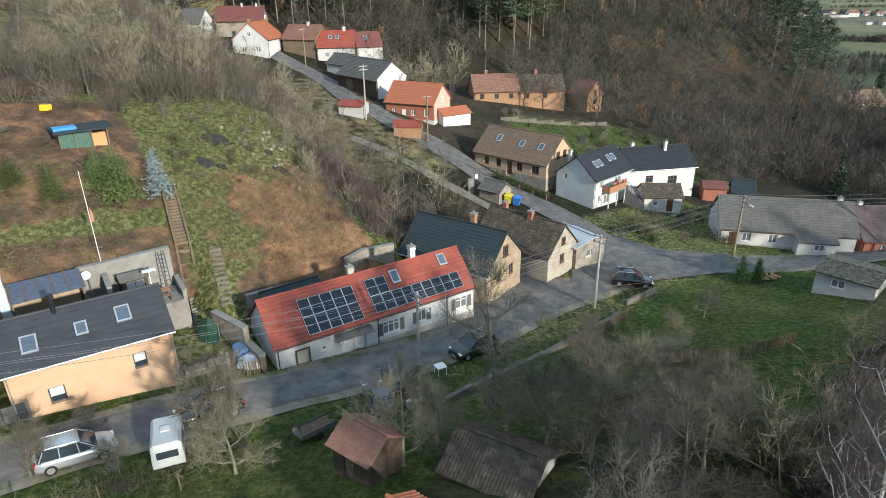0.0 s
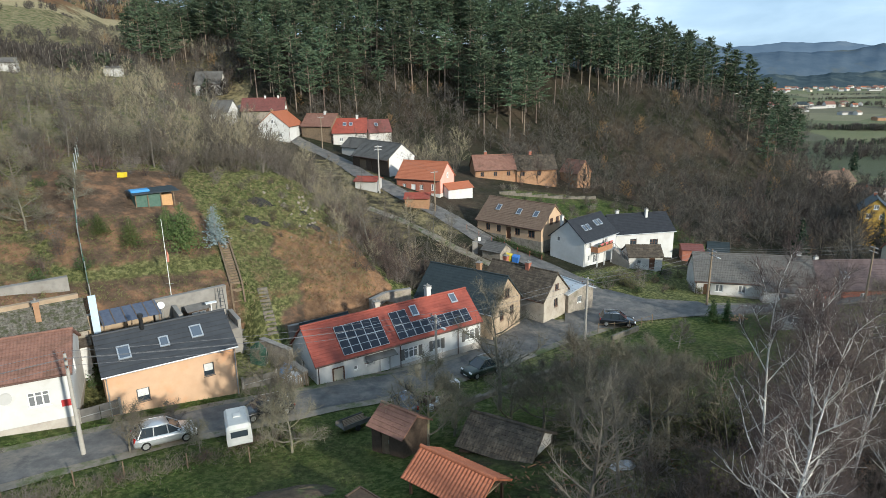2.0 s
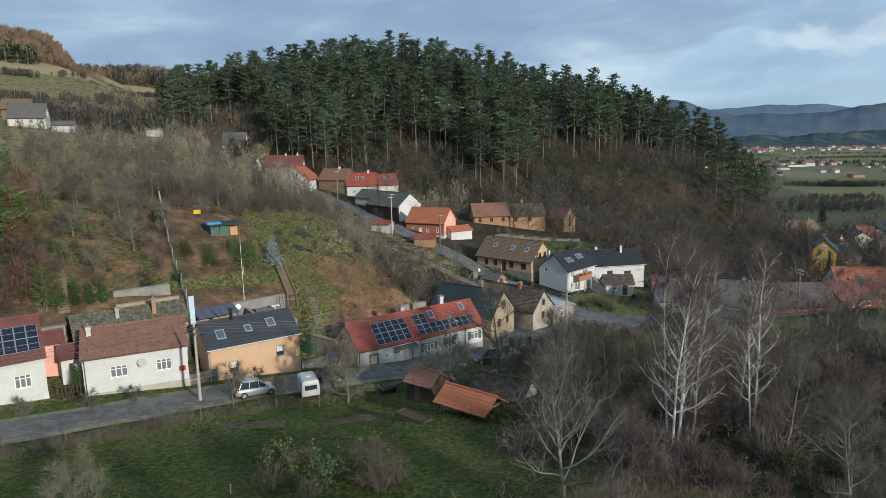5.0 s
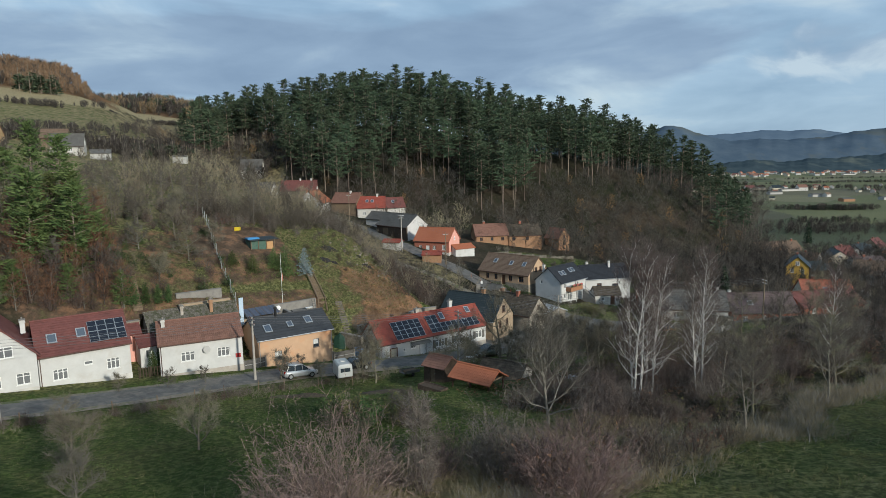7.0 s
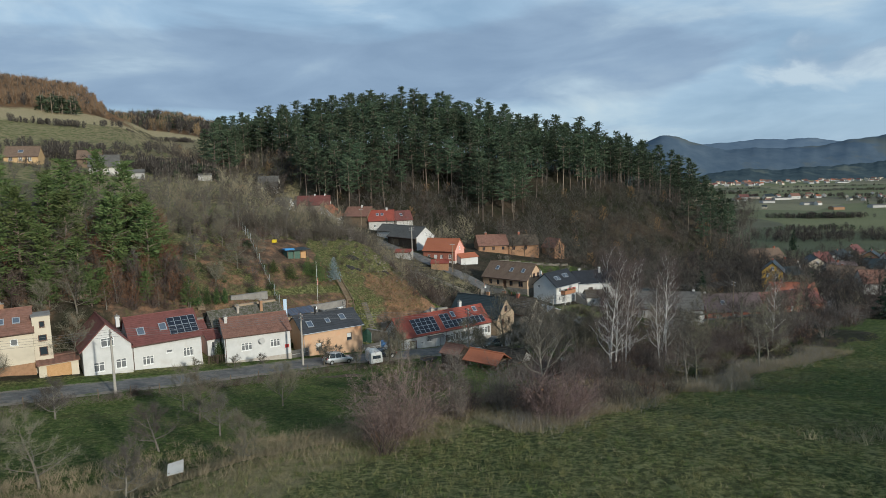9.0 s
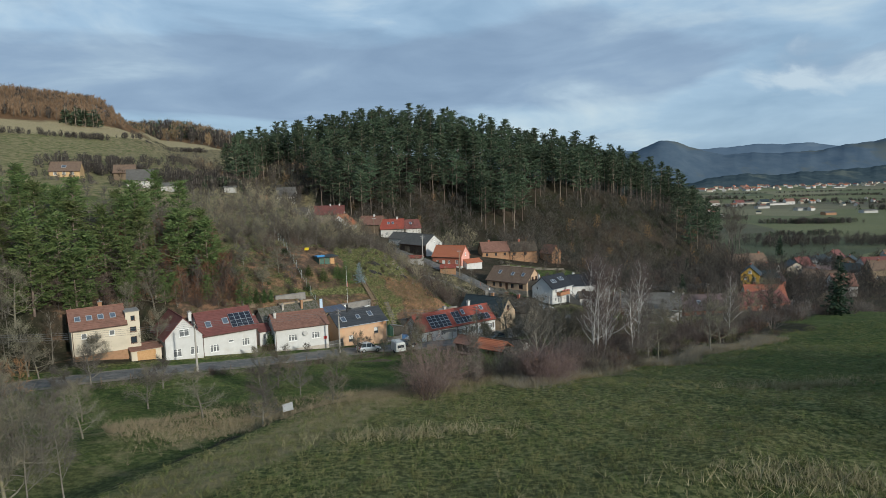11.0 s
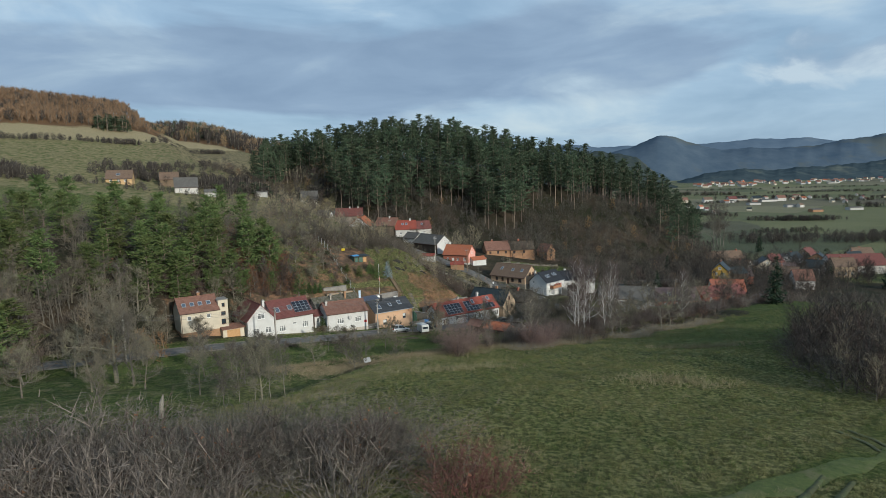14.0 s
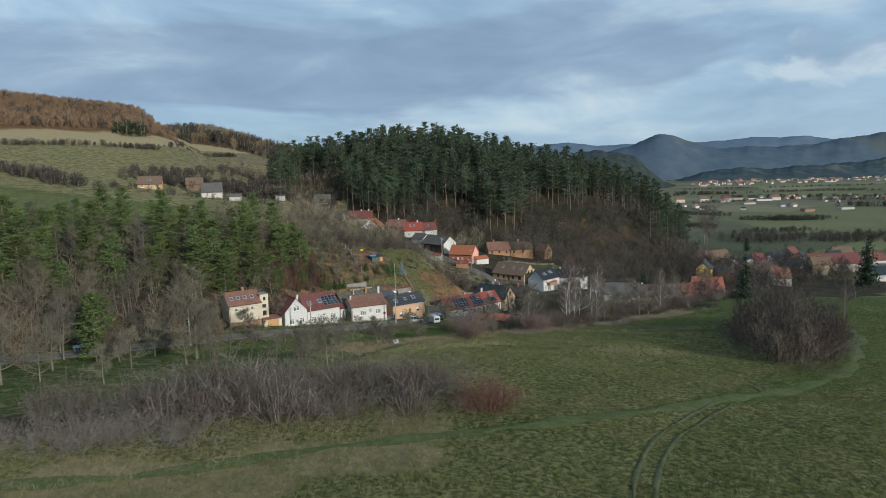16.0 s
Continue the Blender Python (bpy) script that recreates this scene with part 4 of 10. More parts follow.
def house(label, A, B, depth, z, wall_h, rise, wall, roof, front=(), left=(), right=(), doors=(), chims=(), sky=(), over=0.35, gable_over=0.2, ridge=0.5, frame="frame_white",
          plinth=None, plinth_h=0.5, wave=0.0, course=0.34, gutter="gutter", pipes=(), gable_wall=None, category="house", down=1.6, name="house", back_h=None, group="", gable_win=(), pipe_x=None, blind=0.0):
    """A gabled house. front: (x, sill, w, h, cols) along the front; left, right: (y, sill, w, h, cols) in the gables; doors: (x, w, h, material); chims: (x, y, top over ridge, material, w);
    sky: roof windows (x, 0..1 up the slope, w, h); gable_win: (side, y, sill, w, h) in the gable's triangle."""
    m, L = frame_of(A, B, z)
    h = thing(name, m, label, category, group)
    back_h = wall_h if back_h is None else back_h
    yr, zr_ = depth * ridge, wall_h + rise
    t = 0.35
    wall_sh = Shape()
    holes = [(x - w / 2, s, x + w / 2, s + hh) for x, s, w, hh, *_ in front] + [(x - w / 2, 0.0, x + w / 2, hh) for x, w, hh, *_ in doors]
    holed(wall_sh, L, -down, wall_h, holes, 0.0, t)
    back_sh = Shape()
    holed(back_sh, L, -down, back_h, [], depth, -t)
    part("wall", back_sh, MAT[wall], h)
    part("wall", wall_sh.weld(), MAT[wall], h)
    for side, wins, at, tk in (("l", left, 0.0, t), ("r", right, L, -t)):
        hs = [(y - w / 2 - t, s, y + w / 2 - t, s + hh) for y, s, w, hh, *_ in wins]
        tmp, g = Shape(), Shape()
        holed(tmp, depth - 2 * t, -down, min(wall_h, back_h), hs, at, tk, False)
        g.add([(a, b + t, c) for a, b, c in tmp.v], tmp.f)
        x0 = at if tk > 0 else at + tk
        g.prism([(x0, 0, wall_h), (x0, depth, back_h), (x0, yr, zr_ - 0.05)] if wall_h == back_h else [(x0, 0, min(wall_h, back_h)), (x0, depth, min(wall_h, back_h)), (x0, depth, back_h), (x0, yr, zr_ - 0.05), (x0, 0, wall_h)], (abs(tk), 0, 0))
        part("gable", g.weld(), MAT[gable_wall or wall], h)
    if plinth:
        p = Shape()
        segs, x = [], -0.03
        for d in sorted(doors):
            segs.append((x, d[0] - d[1] / 2))
            x = d[0] + d[1] / 2
        segs.append((x, L + 0.03))
        for a, b in segs:
            p.box((a, -0.04, -down), (b, -0.003, plinth_h))
        p.box((-0.04, 0.0, -down), (-0.003, depth, plinth_h)).box((L + 0.003, 0.0, -down), (L + 0.04, depth, plinth_h))
        part("plinth", p, MAT[plinth], h)
    for x, s, w, hh, *c in front:
        window_parts(h, w, hh, pose(x, 0.12, s), MAT[frame], c[0] if c else 2, c[1] if len(c) > 1 else 1, blind=blind)
    for y, s, w, hh, *c in left:
        window_parts(h, w, hh, pose(0.12, y, s, 0, 0, -90), MAT[frame], c[0] if c else 2)
    for y, s, w, hh, *c in right:
        window_parts(h, w, hh, pose(L - 0.12, y, s, 0, 0, 90), MAT[frame], c[0] if c else 2)
    for side, y, s, w, hh in gable_win:
        window_parts(h, w, hh, pose(-0.06 if side == "l" else L + 0.06, y, s, 0, 0, -90 if side == "l" else 90), MAT[frame], 2)
    for x, w, hh, mt, *_ in doors:
        d = part("door", Shape().box((x - w / 2, 0.10, 0), (x + w / 2, 0.16, hh)).box((x - w / 2 + .12, 0.085, .15), (x + w / 2 - .12, 0.10, hh * .42)).box((x - w / 2 + .12, 0.085, hh * .5), (x + w / 2 - .12, 0.10, hh - .15)), MAT[mt], h)
        part("handle", Shape().tube((x + w / 2 - .1, 0.06, 1.0), (x + w / 2 - .1, 0.06, 1.25), .02), MAT["steel"], d)
    k = rise / yr
    kb = (zr_ - back_h) / (depth - yr)
    e0, e1 = -over, depth + over
    sh = Shape()
    slope(sh, -gable_over, L + gable_over, (e0, wall_h - k * over + .1), (yr, zr_ + .1), course, wave=wave)
    part("roof", sh, MAT[roof], h)
    sh = Shape()
    slope(sh, -gable_over, L + gable_over, (e1, back_h - kb * over + .1), (yr, zr_ + .1), course, wave=wave)
    rf = part("roof", sh, MAT[roof], h)
    part("ridge_cap", Shape().tube((-gable_over - .02, yr, zr_ + .12), (L + gable_over + .02, yr, zr_ + .12), .11, .11, 8), MAT[roof], rf)
    if gutter:
        gz = wall_h - k * over + .03
        part("gutter", Shape().tube((-gable_over, e0 - .06, gz), (L + gable_over, e0 - .06, gz), .07, .07, 6), MAT[gutter], h)
        for px in (pipe_x if pipe_x is not None else (0.15,)):
            part("downpipe", Shape().tube((px, e0 - .06, gz), (px, -0.07, gz - .35), .045).tube((px, -0.07, gz - .35), (px, -0.07, -0.6), .045), MAT[gutter], h)
    ang = math.degrees(math.atan(k))
    for x, f, w, hh in sky:
        skylight(h, x, e0 + (yr - e0) * f, wall_h - k * over + .15 + (zr_ - wall_h + k * over) * f, ang, w, hh)
    for x, y, top, mt, w in chims:
        chimney(h, x, y, zr_ - abs(y - yr) * max(k, kb) - 0.3, zr_ + top, w, mt)
    return h, L, (e0, wall_h - k * over + .1, yr, zr_ + .1, ang)


def solar_panel(m, w=1.04, h=1.72, group="roof solar panels"):
    p = thing("solar_panel", m, "dark blue-black solar panel in an aluminium frame on a tiled roof", "solar panel", group)
    sh, b = Shape(), 0.035
    sh.box((0, 0, 0), (w, b, .05)).box((0, h - b, 0), (w, h, .05)).box((0, b, 0), (b, h - b, .05)).box((w - b, b, 0), (w, h - b, .05)).box((b, h / 2 - .02, .0), (w - b, h / 2 + .02, .045))
    part("panel_frame", sh, MAT["panel_frame"], p)
    for y0, y1 in ((b, h / 2 - .02), (h / 2 + .02, h - b)):
        part("cell_field", Shape().box((b, y0, .0), (w - b, y1, .038)), MAT["cell"], p)
    return p


def panels(A, B, z, roof, cells, w=1.06, h=1.74, group="roof solar panels"):
    """cells: (x, slope distance from the eave) of each panel's lower left corner."""
    m, L = frame_of(A, B, z)
    e0, ez, yr, zr_, ang = roof
    first = None
    for x, d in cells:
        a = radians(ang)
        q = m @ pose(x, e0 + d * math.cos(a) - math.sin(a) * .12, ez + d * math.sin(a) + math.cos(a) * .12, ang)
        if first is None:
            first = solar_panel(q, w - .02, h - .02, group)
        else:
            copy_thing(first, q)


# white cottage with the long red roof
A, B = (-14.75, 42.6), (0.6, 53.0)
h, L, R = house("long white rendered cottage with red tiled roof beside the street", A, B, 6.0, -0.45, 2.95, 2.65, "white", "roof_red", front=[(3.9, 1.35, .45, .45, 1), (5.4, 1.5, .9, .5, 2), (10.0, 0.95, 1.6, 1.15, 3), (13.0, 1.05, 1.0, 1.1, 2), (17.2, 1.05, 1.3, 1.15, 2)],
      right=[(3.0, 1.1, .7, 1.0, 1)], left=[(3.6, 1.2, .7, .9, 1)], doors=[(2.1, .95, 2.05, "cream"), (7.0, 1.0, 2.05, "frame_white")], chims=[(8.0, 3.3, .75, "plinth", .5), (14.0, 3.2, 1.2, "white", .5)],
      sky=[(11.6, .72, .6, 1.0), (16.6, .8, .6, .9)], plinth="plinth", plinth_h=.55, gutter="gutter", pipe_x=(.15, 8.7, 15.6), over=.22)
cells = [(2.75 + i * .96, .32 + j * 1.54) for i in range(5) for j in range(2)] + [(8.7 + i * .98, .40) for i in range(9)] + [(8.7 + i * .98, 1.94) for i in range(2)]
panels(A, B, -0.45, R, cells, .96, 1.54)
m, _ = frame_of(A, B, -0.45)
aw = thing("porch_canopy", m @ pose(6.5, 0, 2.4), "small grey metal canopy over a cottage door", "canopy")
part("roof", Shape().prism([(-1.7, -.85, -.22), (-1.7, -.01, .05), (-1.7, -.01, .09), (-1.7, -.85, -.18)], (3.2, 0, 0)), MAT["roof_grey"], aw)
part("bracket", Shape().tube((-1.7, -.02, -.6), (-1.7, -.95, -.23), .025), MAT["gutter"], aw)
part("bracket", Shape().tube((1.5, -.02, -.6), (1.5, -.95, -.23), .025), MAT["gutter"], aw)

for dx, w_, h_, mt in ((2.1, .95, 2.05, "frame_brown"), (7.0, 1.0, 2.05, "grey_wall")):
    fr = Shape()
    for a_, b_ in (((dx - w_ / 2 - .14, -.02, 0), (dx - w_ / 2, .05, h_ + .14)), ((dx + w_ / 2, -.02, 0), (dx + w_ / 2 + .14, .05, h_ + .14)), ((dx - w_ / 2, -.02, h_), (dx + w_ / 2, .05, h_ + .14))):
        fr.box(a_, b_)
    part("door_surround", fr, MAT[mt], h)
for wx, w_, z_, h_ in ((10.0, 1.6, .95, 1.15), (13.0, 1.0, 1.05, 1.1), (17.2, 1.3, 1.05, 1.15)):
    for sd in (-1, 1):
        x_ = wx + sd * (w_ / 2 + .22) - .2
        saw = [(x_, -.004, z_)] + [(x_, -.03 - .025 * (k % 2 == 0), z_ + h_ * (k // 2 + k % 2) / 8 - .0 * k) for k in range(16)] + [(x_, -.004, z_ + h_)]
        sh = Shape().prism(saw, (.4, 0, 0))
        part("shutter", sh, MAT["roof_grey"], h, "grey louvred shutter")

# apricot house
A, B = (-29.1, 34.4), (-20.9, 39.9)
h, L, R = house("apricot rendered house with anthracite metal roof", A, B, 6.9, 1.7, 4.15, 1.9, "apricot", "roof_anthracite", front=[(2.5, 1.15, .95, 1.15, 1), (7.6, 1.9, .85, 1.15, 1)],
      sky=[(1.7, .45, .75, 1.15), (4.7, .5, .55, .85), (7.3, .58, .75, 1.1)], gutter="zinc", frame="frame_dark", blind=.62, pipe_x=(.12, 9.75), over=.3, course=.5, plinth=None, down=2.4)
pipe = Shape().tube((3.4, 3.2, 5.2), (3.4, 3.2, 7.2), .16, .16, 10).tube((3.4, 3.2, 7.1), (3.4, 3.2, 7.35), .24, .2, 10)
part("flue", pipe, MAT["black"], h)

# white cottage with the aged roof
A, B = (-38.9, 28.9), (-30.6, 32.9)
h, L, R = house("white rendered cottage with aged brown-red tiled roof", A, B, 7.0, 2.75, 4.3, 1.85, "white", "roof_old", front=[(3.0, 1.9, 1.5, 1.15, 3), (7.0, 1.9, 1.4, 1.15, 3)], wave=.03, plinth="plinth", plinth_h=.6, over=.35, down=2.4,
      chims=[(.6, 2.6, .5, "white_old", .4)], right=[(2.6, 3.1, .8, 1.0, 1)])
part("dish", Shape().disc((5.1, -.35, 3.1), (0.2, -1, .35), .42, .05, 18).tube((5.1, 0, 3.0), (5.1, -.33, 3.1), .03), MAT["grey_wall"], h, "pale grey satellite dish on the facade")
part("meter_box", Shape().box((8.35, -.09, 1.55), (8.95, -.003, 2.05)), paint("signal_red", (0.38, 0.03, 0.03), .5), h, "red box on the facade")

# white house with wine-red roof and a gabled wing
A, B = place(-25.8, 47.1), place(-17.0, 47.2)
h, L, R = house("white rendered house with wine-red tiled roof", A, B, 7.4, 3.7, 4.2, 2.9, "white", "roof_wine", front=[(1.9, 1.2, 1.4, 1.2, 3), (4.6, 2.3, .9, .45, 1), (7.0, 1.35, 1.3, 1.25, 3)], plinth="white_old", plinth_h=.5, down=2.6,
      sky=[(1.5, .45, .75, 1.05), (4.3, .5, .75, 1.05)], chims=[(-.9, 3.0, .6, "white", .45)], gutter="gutter")
panels(A, B, 3.7, R, [(5.0 + i * .92, .9 + j * 1.5) for i in range(4) for j in range(2)], .92, 1.5)
wing, WL, WR = house("white gabled house wing with wine-red roof and paired windows", place(-31.4, 55.2), place(-31.4, 46.5), 5.5, 4.4, 4.0, 2.9, "white", "roof_wine", down=2.6, plinth="white_old",
      right=[(1.7, 0.9, 1.25, 1.25, 2), (4.2, 0.9, 1.25, 1.25, 2)], gable_win=[("r", 2.8, 4.0, 1.5, 1.15)], gutter=None)

# cream two-storey house
A, B = (-63.9, 13.6), (-58.0, 17.6)
h, L, R = house("cream two-storey house with aged red tiled roof", A, B, 6.4, 7.0, 4.4, 2.3, "cream", "roof_old", front=[(1.6, 2.8, .75, .8, 1), (5.2, 2.8, .75, .8, 1)], down=2.5, plinth="brick", plinth_h=.4,
      sky=[(1.0, .5, .6, .8), (2.5, .5, .6, .8), (4.0, .5, .6, .8), (5.6, .5, .6, .8)], chims=[(4.2, 3.4, .8, "brick", .5)])
tw = thing("stair_tower", frame_of(A, B, 7.2)[0] @ pose(L + .02, 0.4, 0), "cream rendered stair tower of a house with three windows", "tower")
tsh = Shape()
holed(tsh, 1.9, -2.5, 5.7, [(.5, .8, 1.4, 1.9), (.5, 2.6, 1.4, 3.4), (.7, 4.3, 1.3, 5.1)], 0, .3)
tsh.box((0, .3, -2.5), (.3, 3, 5.7)).box((1.6, .3, -2.5), (1.9, 3, 5.7)).box((.3, 2.7, -2.5), (1.6, 3, 5.7)).box((.3, .3, 5.4), (1.6, 2.7, 5.7))
part("wall", tsh, MAT["cream"], tw)
for zz, w_, h_ in ((.8, .9, 1.1), (2.6, .9, .8), (4.3, .6, .8)):
    window_parts(tw, w_, h_, pose(.95 if w_ > .7 else 1.0, .12, zz), MAT["frame_brown"], 1)
part("coping", Shape().box((-.1, -.1, 5.703), (2.0, 3.1, 5.8)), MAT["concrete"], tw)

# dark-roofed house behind, gable to the street
A, B = (-6.6, 61.2), (2.0, 55.3)
house("old sand-yellow house with dark slate roof", A, B, 6.6, -0.6, 3.1, 3.15, "plaster_worn", "roof_slate", right=[(2.2, 1.3, .9, 1.2, 2), (4.6, 1.3, .9, 1.2, 2)], gable_win=[("r", 3.3, 3.8, .9, 1.1)], chims=[(6.2, 4.2, .8, "brick", .5)], down=2.0, gutter="zinc", frame="frame_brown")
A, B = (1.4, 67.0), (8.6, 60.9)
house("old stone house with mossy dark brown roof", A, B, 5.6, -0.9, 2.7, 2.6, "stone_pale", "roof_brushy", right=[(2.8, 1.0, .9, 1.1, 2)], gable_win=[("r", 2.8, 3.2, .7, .8)], chims=[(1.5, 3.4, .7, "redbrick", .5), (5.4, 2.6, .7, "redbrick", .5)], down=2.0, frame="frame_brown")
A, B = (9.6, 68.2), (12.2, 64.4)
house("low stone outbuilding with pale sheet-metal roof", A, B, 4.4, -1.2, 2.4, .7, "stone", "tin", right=[(2.0, .9, .8, .9, 1)], ridge=.6, down=1.5, gutter=None, name="outbuilding", category="shed", course=1.2)

# cottages along the upper lane
A, B = (2.4, 98.0), (12.4, 89.2)
house("sand-orange cottage with brown shingle roof and roof windows", A, B, 7.6, 0.9, 2.7, 3.3, "yellow", "roof_brown", front=[(2.4, .9, .9, 1.2, 2), (4.7, .9, .9, 1.2, 2), (8.6, .9, 1.0, 1.2, 2), (11.4, .9, 1.3, 1.2, 2)], doors=[(6.8, 1.0, 2.1, "frame_brown")],
      sky=[(3.2, .6, .7, 1.0), (7.6, .55, .7, 1.0), (11.0, .55, .7, 1.0)], gable_win=[("r", 2.9, 3.0, .8, 1.0), ("r", 4.7, 3.0, .8, 1.0)], frame="frame_brown", plinth="stone", down=2.5)
A, B = (13.9, 88.4), (18.3, 83.9)
# white house: gabled wing and a long wing behind
g1 = Vector((18.3 - 13.9, 83.9 - 88.4)).normalized()
back = Vector((-g1.y, g1.x))
wa = Vector((18.3, 83.9))
wb = wa + back * 9.2
house("white two-storey house wing with black-grey roof and roof windows", tuple(wa), tuple(wb), 6.4, -1.3, 4.1, 2.7, "white", "roof_black", left=[(4.9, 3.3, .6, .8, 1)], front=[(1.7, 2.6, .9, 1.1, 2), (1.5, .6, .7, 1.0, 1), (3.4, .0, 1.6, 1.9, 2), (5.9, 2.5, 1.5, 1.3, 2)],
      sky=[(2.2, .55, .6, .9), (3.3, .55, .6, .9), (5.8, .62, .6, .9), (6.9, .62, .6, .9)], chims=[(1.2, 5.2, .4, "white", .4)], gutter="zinc", frame="frame_white")
balc = thing("balcony", frame_of(tuple(wa), tuple(wb), -1.3)[0], "balcony with an orange-brown parapet and red flowers on a white house", "balcony")
part("slab", Shape().box((1.9, -1.25, 1.9), (6.2, -.01, 2.06)), MAT["concrete"], balc)
part("parapet", Shape().box((1.9, -1.25, 2.063), (6.2, -1.13, 2.95)).box((1.9, -1.127, 2.063), (2.02, -.01, 2.95)), surface("orange_brown_boards", (.28, .13, .07), (.38, .19, .105), 3, .8, .2), balc, "orange-brown boarded parapet")
for x_ in (2.0, 4.05, 6.1):
    part("post", Shape().box((x_ - .06, -1.22, -.3), (x_ + .06, -1.1, 1.897)), MAT["white"], balc)
rg_f = random.Random(71)
M_BLOOM = surface("red_blossom", (.42, .07, .07), (.62, .22, .2), 6, .8, 0)
for i in range(9):
    pot = part("flower_box", Shape().box((2.1 + .44 * i, -1.38, 2.955), (2.48 + .44 * i, -1.1, 3.1)), MAT["wood_dark"], balc)
    bl = Shape()
    for _ in range(16):
        c_ = Vector((2.1 + .44 * i + rg_f.uniform(0, .4), -1.25 + rg_f.uniform(-.2, .16), 3.1 + rg_f.uniform(0, .3)))
        bl.disc(tuple(c_), (rg_f.uniform(-1, 1), -1, rg_f.uniform(.2, 1)), .085, .03, 6)
    part("blossom", bl, M_BLOOM if i % 3 else MAT["evergreen"], pot, "red flowers" if i % 3 else "green leaves")
stp = thing("steps", frame_of(tuple(wa), tuple(wb), -1.3)[0], "worn concrete steps climbing to a balcony", "steps")
for i in range(11):
    part("step", Shape().box((6.3, -4.3 + .28 * i, -1.0), (7.3, -4.023 + .28 * i, .16 + .172 * i)), MAT["concrete"], stp)
for i in range(5):
    part("rail_post", Shape().tube((6.34, -4.1 + .7 * i, .2 + .43 * i), (6.34, -4.1 + .7 * i, 1.15 + .43 * i), .025), MAT["wood_dark"], stp)
part("rail", Shape().tube((6.34, -4.1, 1.15), (6.34, -1.3, 2.87), .03), MAT["wood_dark"], stp)
wc = (25.0, 91.3)
house("long white house wing with black-grey roof", wc, (35.6, 93.6), 6.6, -1.4, 3.5, 2.4, "white", "roof_black", front=[(3.4, 1.3, 1.2, 1.1, 2), (7.2, .2, 1.5, 1.95, 3)], right=[(3.3, 1.2, .6, 1.3, 1)], chims=[(2.2, 4.0, .6, "white", .45), (6.9, 2.6, .9, "white", .4)], gutter="zinc", frame="frame_brown")
house("small white shed with dark mossy brown roof", (25.8, 85.4), (31.0, 85.2), 4.2, -2.3, 2.2, 1.2, "white_old", "roof_brushy", front=[(1.6, .9, .7, .7, 1)], doors=[(3.6, .9, 1.9, "frame_brown")], gutter=None, category="shed", name="shed")
house("small red-brown timber shed with sloping roof", (36.8, 92.2), (40.0, 91.6), 3.0, -3.0, 2.0, .5, "redbrick", "roof_wine", gutter=None, category="shed", name="shed", course=.6)

house("pale grey long cottage with grey fibre-cement roof", (32.2, 74.9), (47.2, 71.6), 7.2, -3.1, 2.6, 2.9, "white_old", "roof_grey", front=[(3.2, .9, 1.0, 1.1, 2), (6.2, .9, 1.0, 1.1, 2), (12.9, .9, 1.0, 1.1, 2)], doors=[(1.6, .95, 2.0, "frame_brown")], plinth="plinth", course=.42, wave=.02, chims=[(14.0, 3.9, .5, "white", .4)], down=2.0)
house("white porch with grey roof before a cottage", (40.2, 71.4), (44.3, 70.5), 2.2, -3.1, 2.0, .5, "white_old", "roof_grey", front=[(2.4, .9, 1.1, .8, 2)], ridge=.9, gutter=None, category="porch", name="porch", down=2.0)
house("red-brick cottage with brown-violet roof", (48.0, 71.6), (60.5, 71.8), 7.0, -3.6, 2.6, 2.9, "redbrick", "roof_violet", front=[(2.5, .9, .9, 1.0, 2), (6.0, .9, .9, 1.0, 2)], course=.4, chims=[(1.0, 3.7, .6, "white", .4)], sky=[(4.0, .5, .7, .9)], down=2.0, plinth="plinth")


# ---- vegetation ----
def tube_np(pts, radii, sides):
    pts = np.asarray(pts, float)
    d = np.gradient(pts, axis=0)
    d /= np.linalg.norm(d, axis=1, keepdims=True) + 1e-9
    ref = np.where(np.abs(d[:, 2:3]) < 0.9, np.array([[0, 0, 1.0]]), np.array([[1.0, 0, 0]]))
    a = np.cross(d, ref)
    a /= np.linalg.norm(a, axis=1, keepdims=True) + 1e-9
    b = np.cross(d, a)
    ang = np.arange(sides) * 2 * PI / sides
    v = pts[:, None] + np.asarray(radii)[:, None, None] * (a[:, None] * np.cos(ang)[None, :, None] + b[:, None] * np.sin(ang)[None, :, None])
    k = len(pts)
    i = np.arange(k - 1)[:, None] * sides
    j = np.arange(sides)[None]
    p, q = i + j, i + (j + 1) % sides
    t = np.concatenate([np.stack([p, q, q + sides], -1).reshape(-1, 3), np.stack([p, q + sides, p + sides], -1).reshape(-1, 3)])
    return v.reshape(-1, 3), t


class Bits:
    def __init__(self):
        self.v, self.t, self.n = [], [], 0

    def add(self, v, t):
        self.v.append(np.asarray(v, float))
        self.t.append(np.asarray(t) + self.n)
        self.n += len(v)

    def spikes(self, p, d, w, rng):
        """Thin twigs: one slender triangle each, from p along d, w wide at the foot."""
        p, d = np.asarray(p), np.asarray(d)
        side = np.cross(d, rng.normal(size=d.shape))
        side /= np.linalg.norm(side, axis=1, keepdims=True) + 1e-9
        w = np.broadcast_to(np.asarray(w, float), (len(p),))[:, None]
        v = np.stack([p - side * w / 2, p + side * w / 2, p + d], 1).reshape(-1, 3)
        self.add(v, np.arange(len(v)).reshape(-1, 3))

    def out(self):
        return np.concatenate(self.v), np.concatenate(self.t)


def unit(v):
    v = np.asarray(v, float)
    return v / (np.linalg.norm(v) + 1e-9)


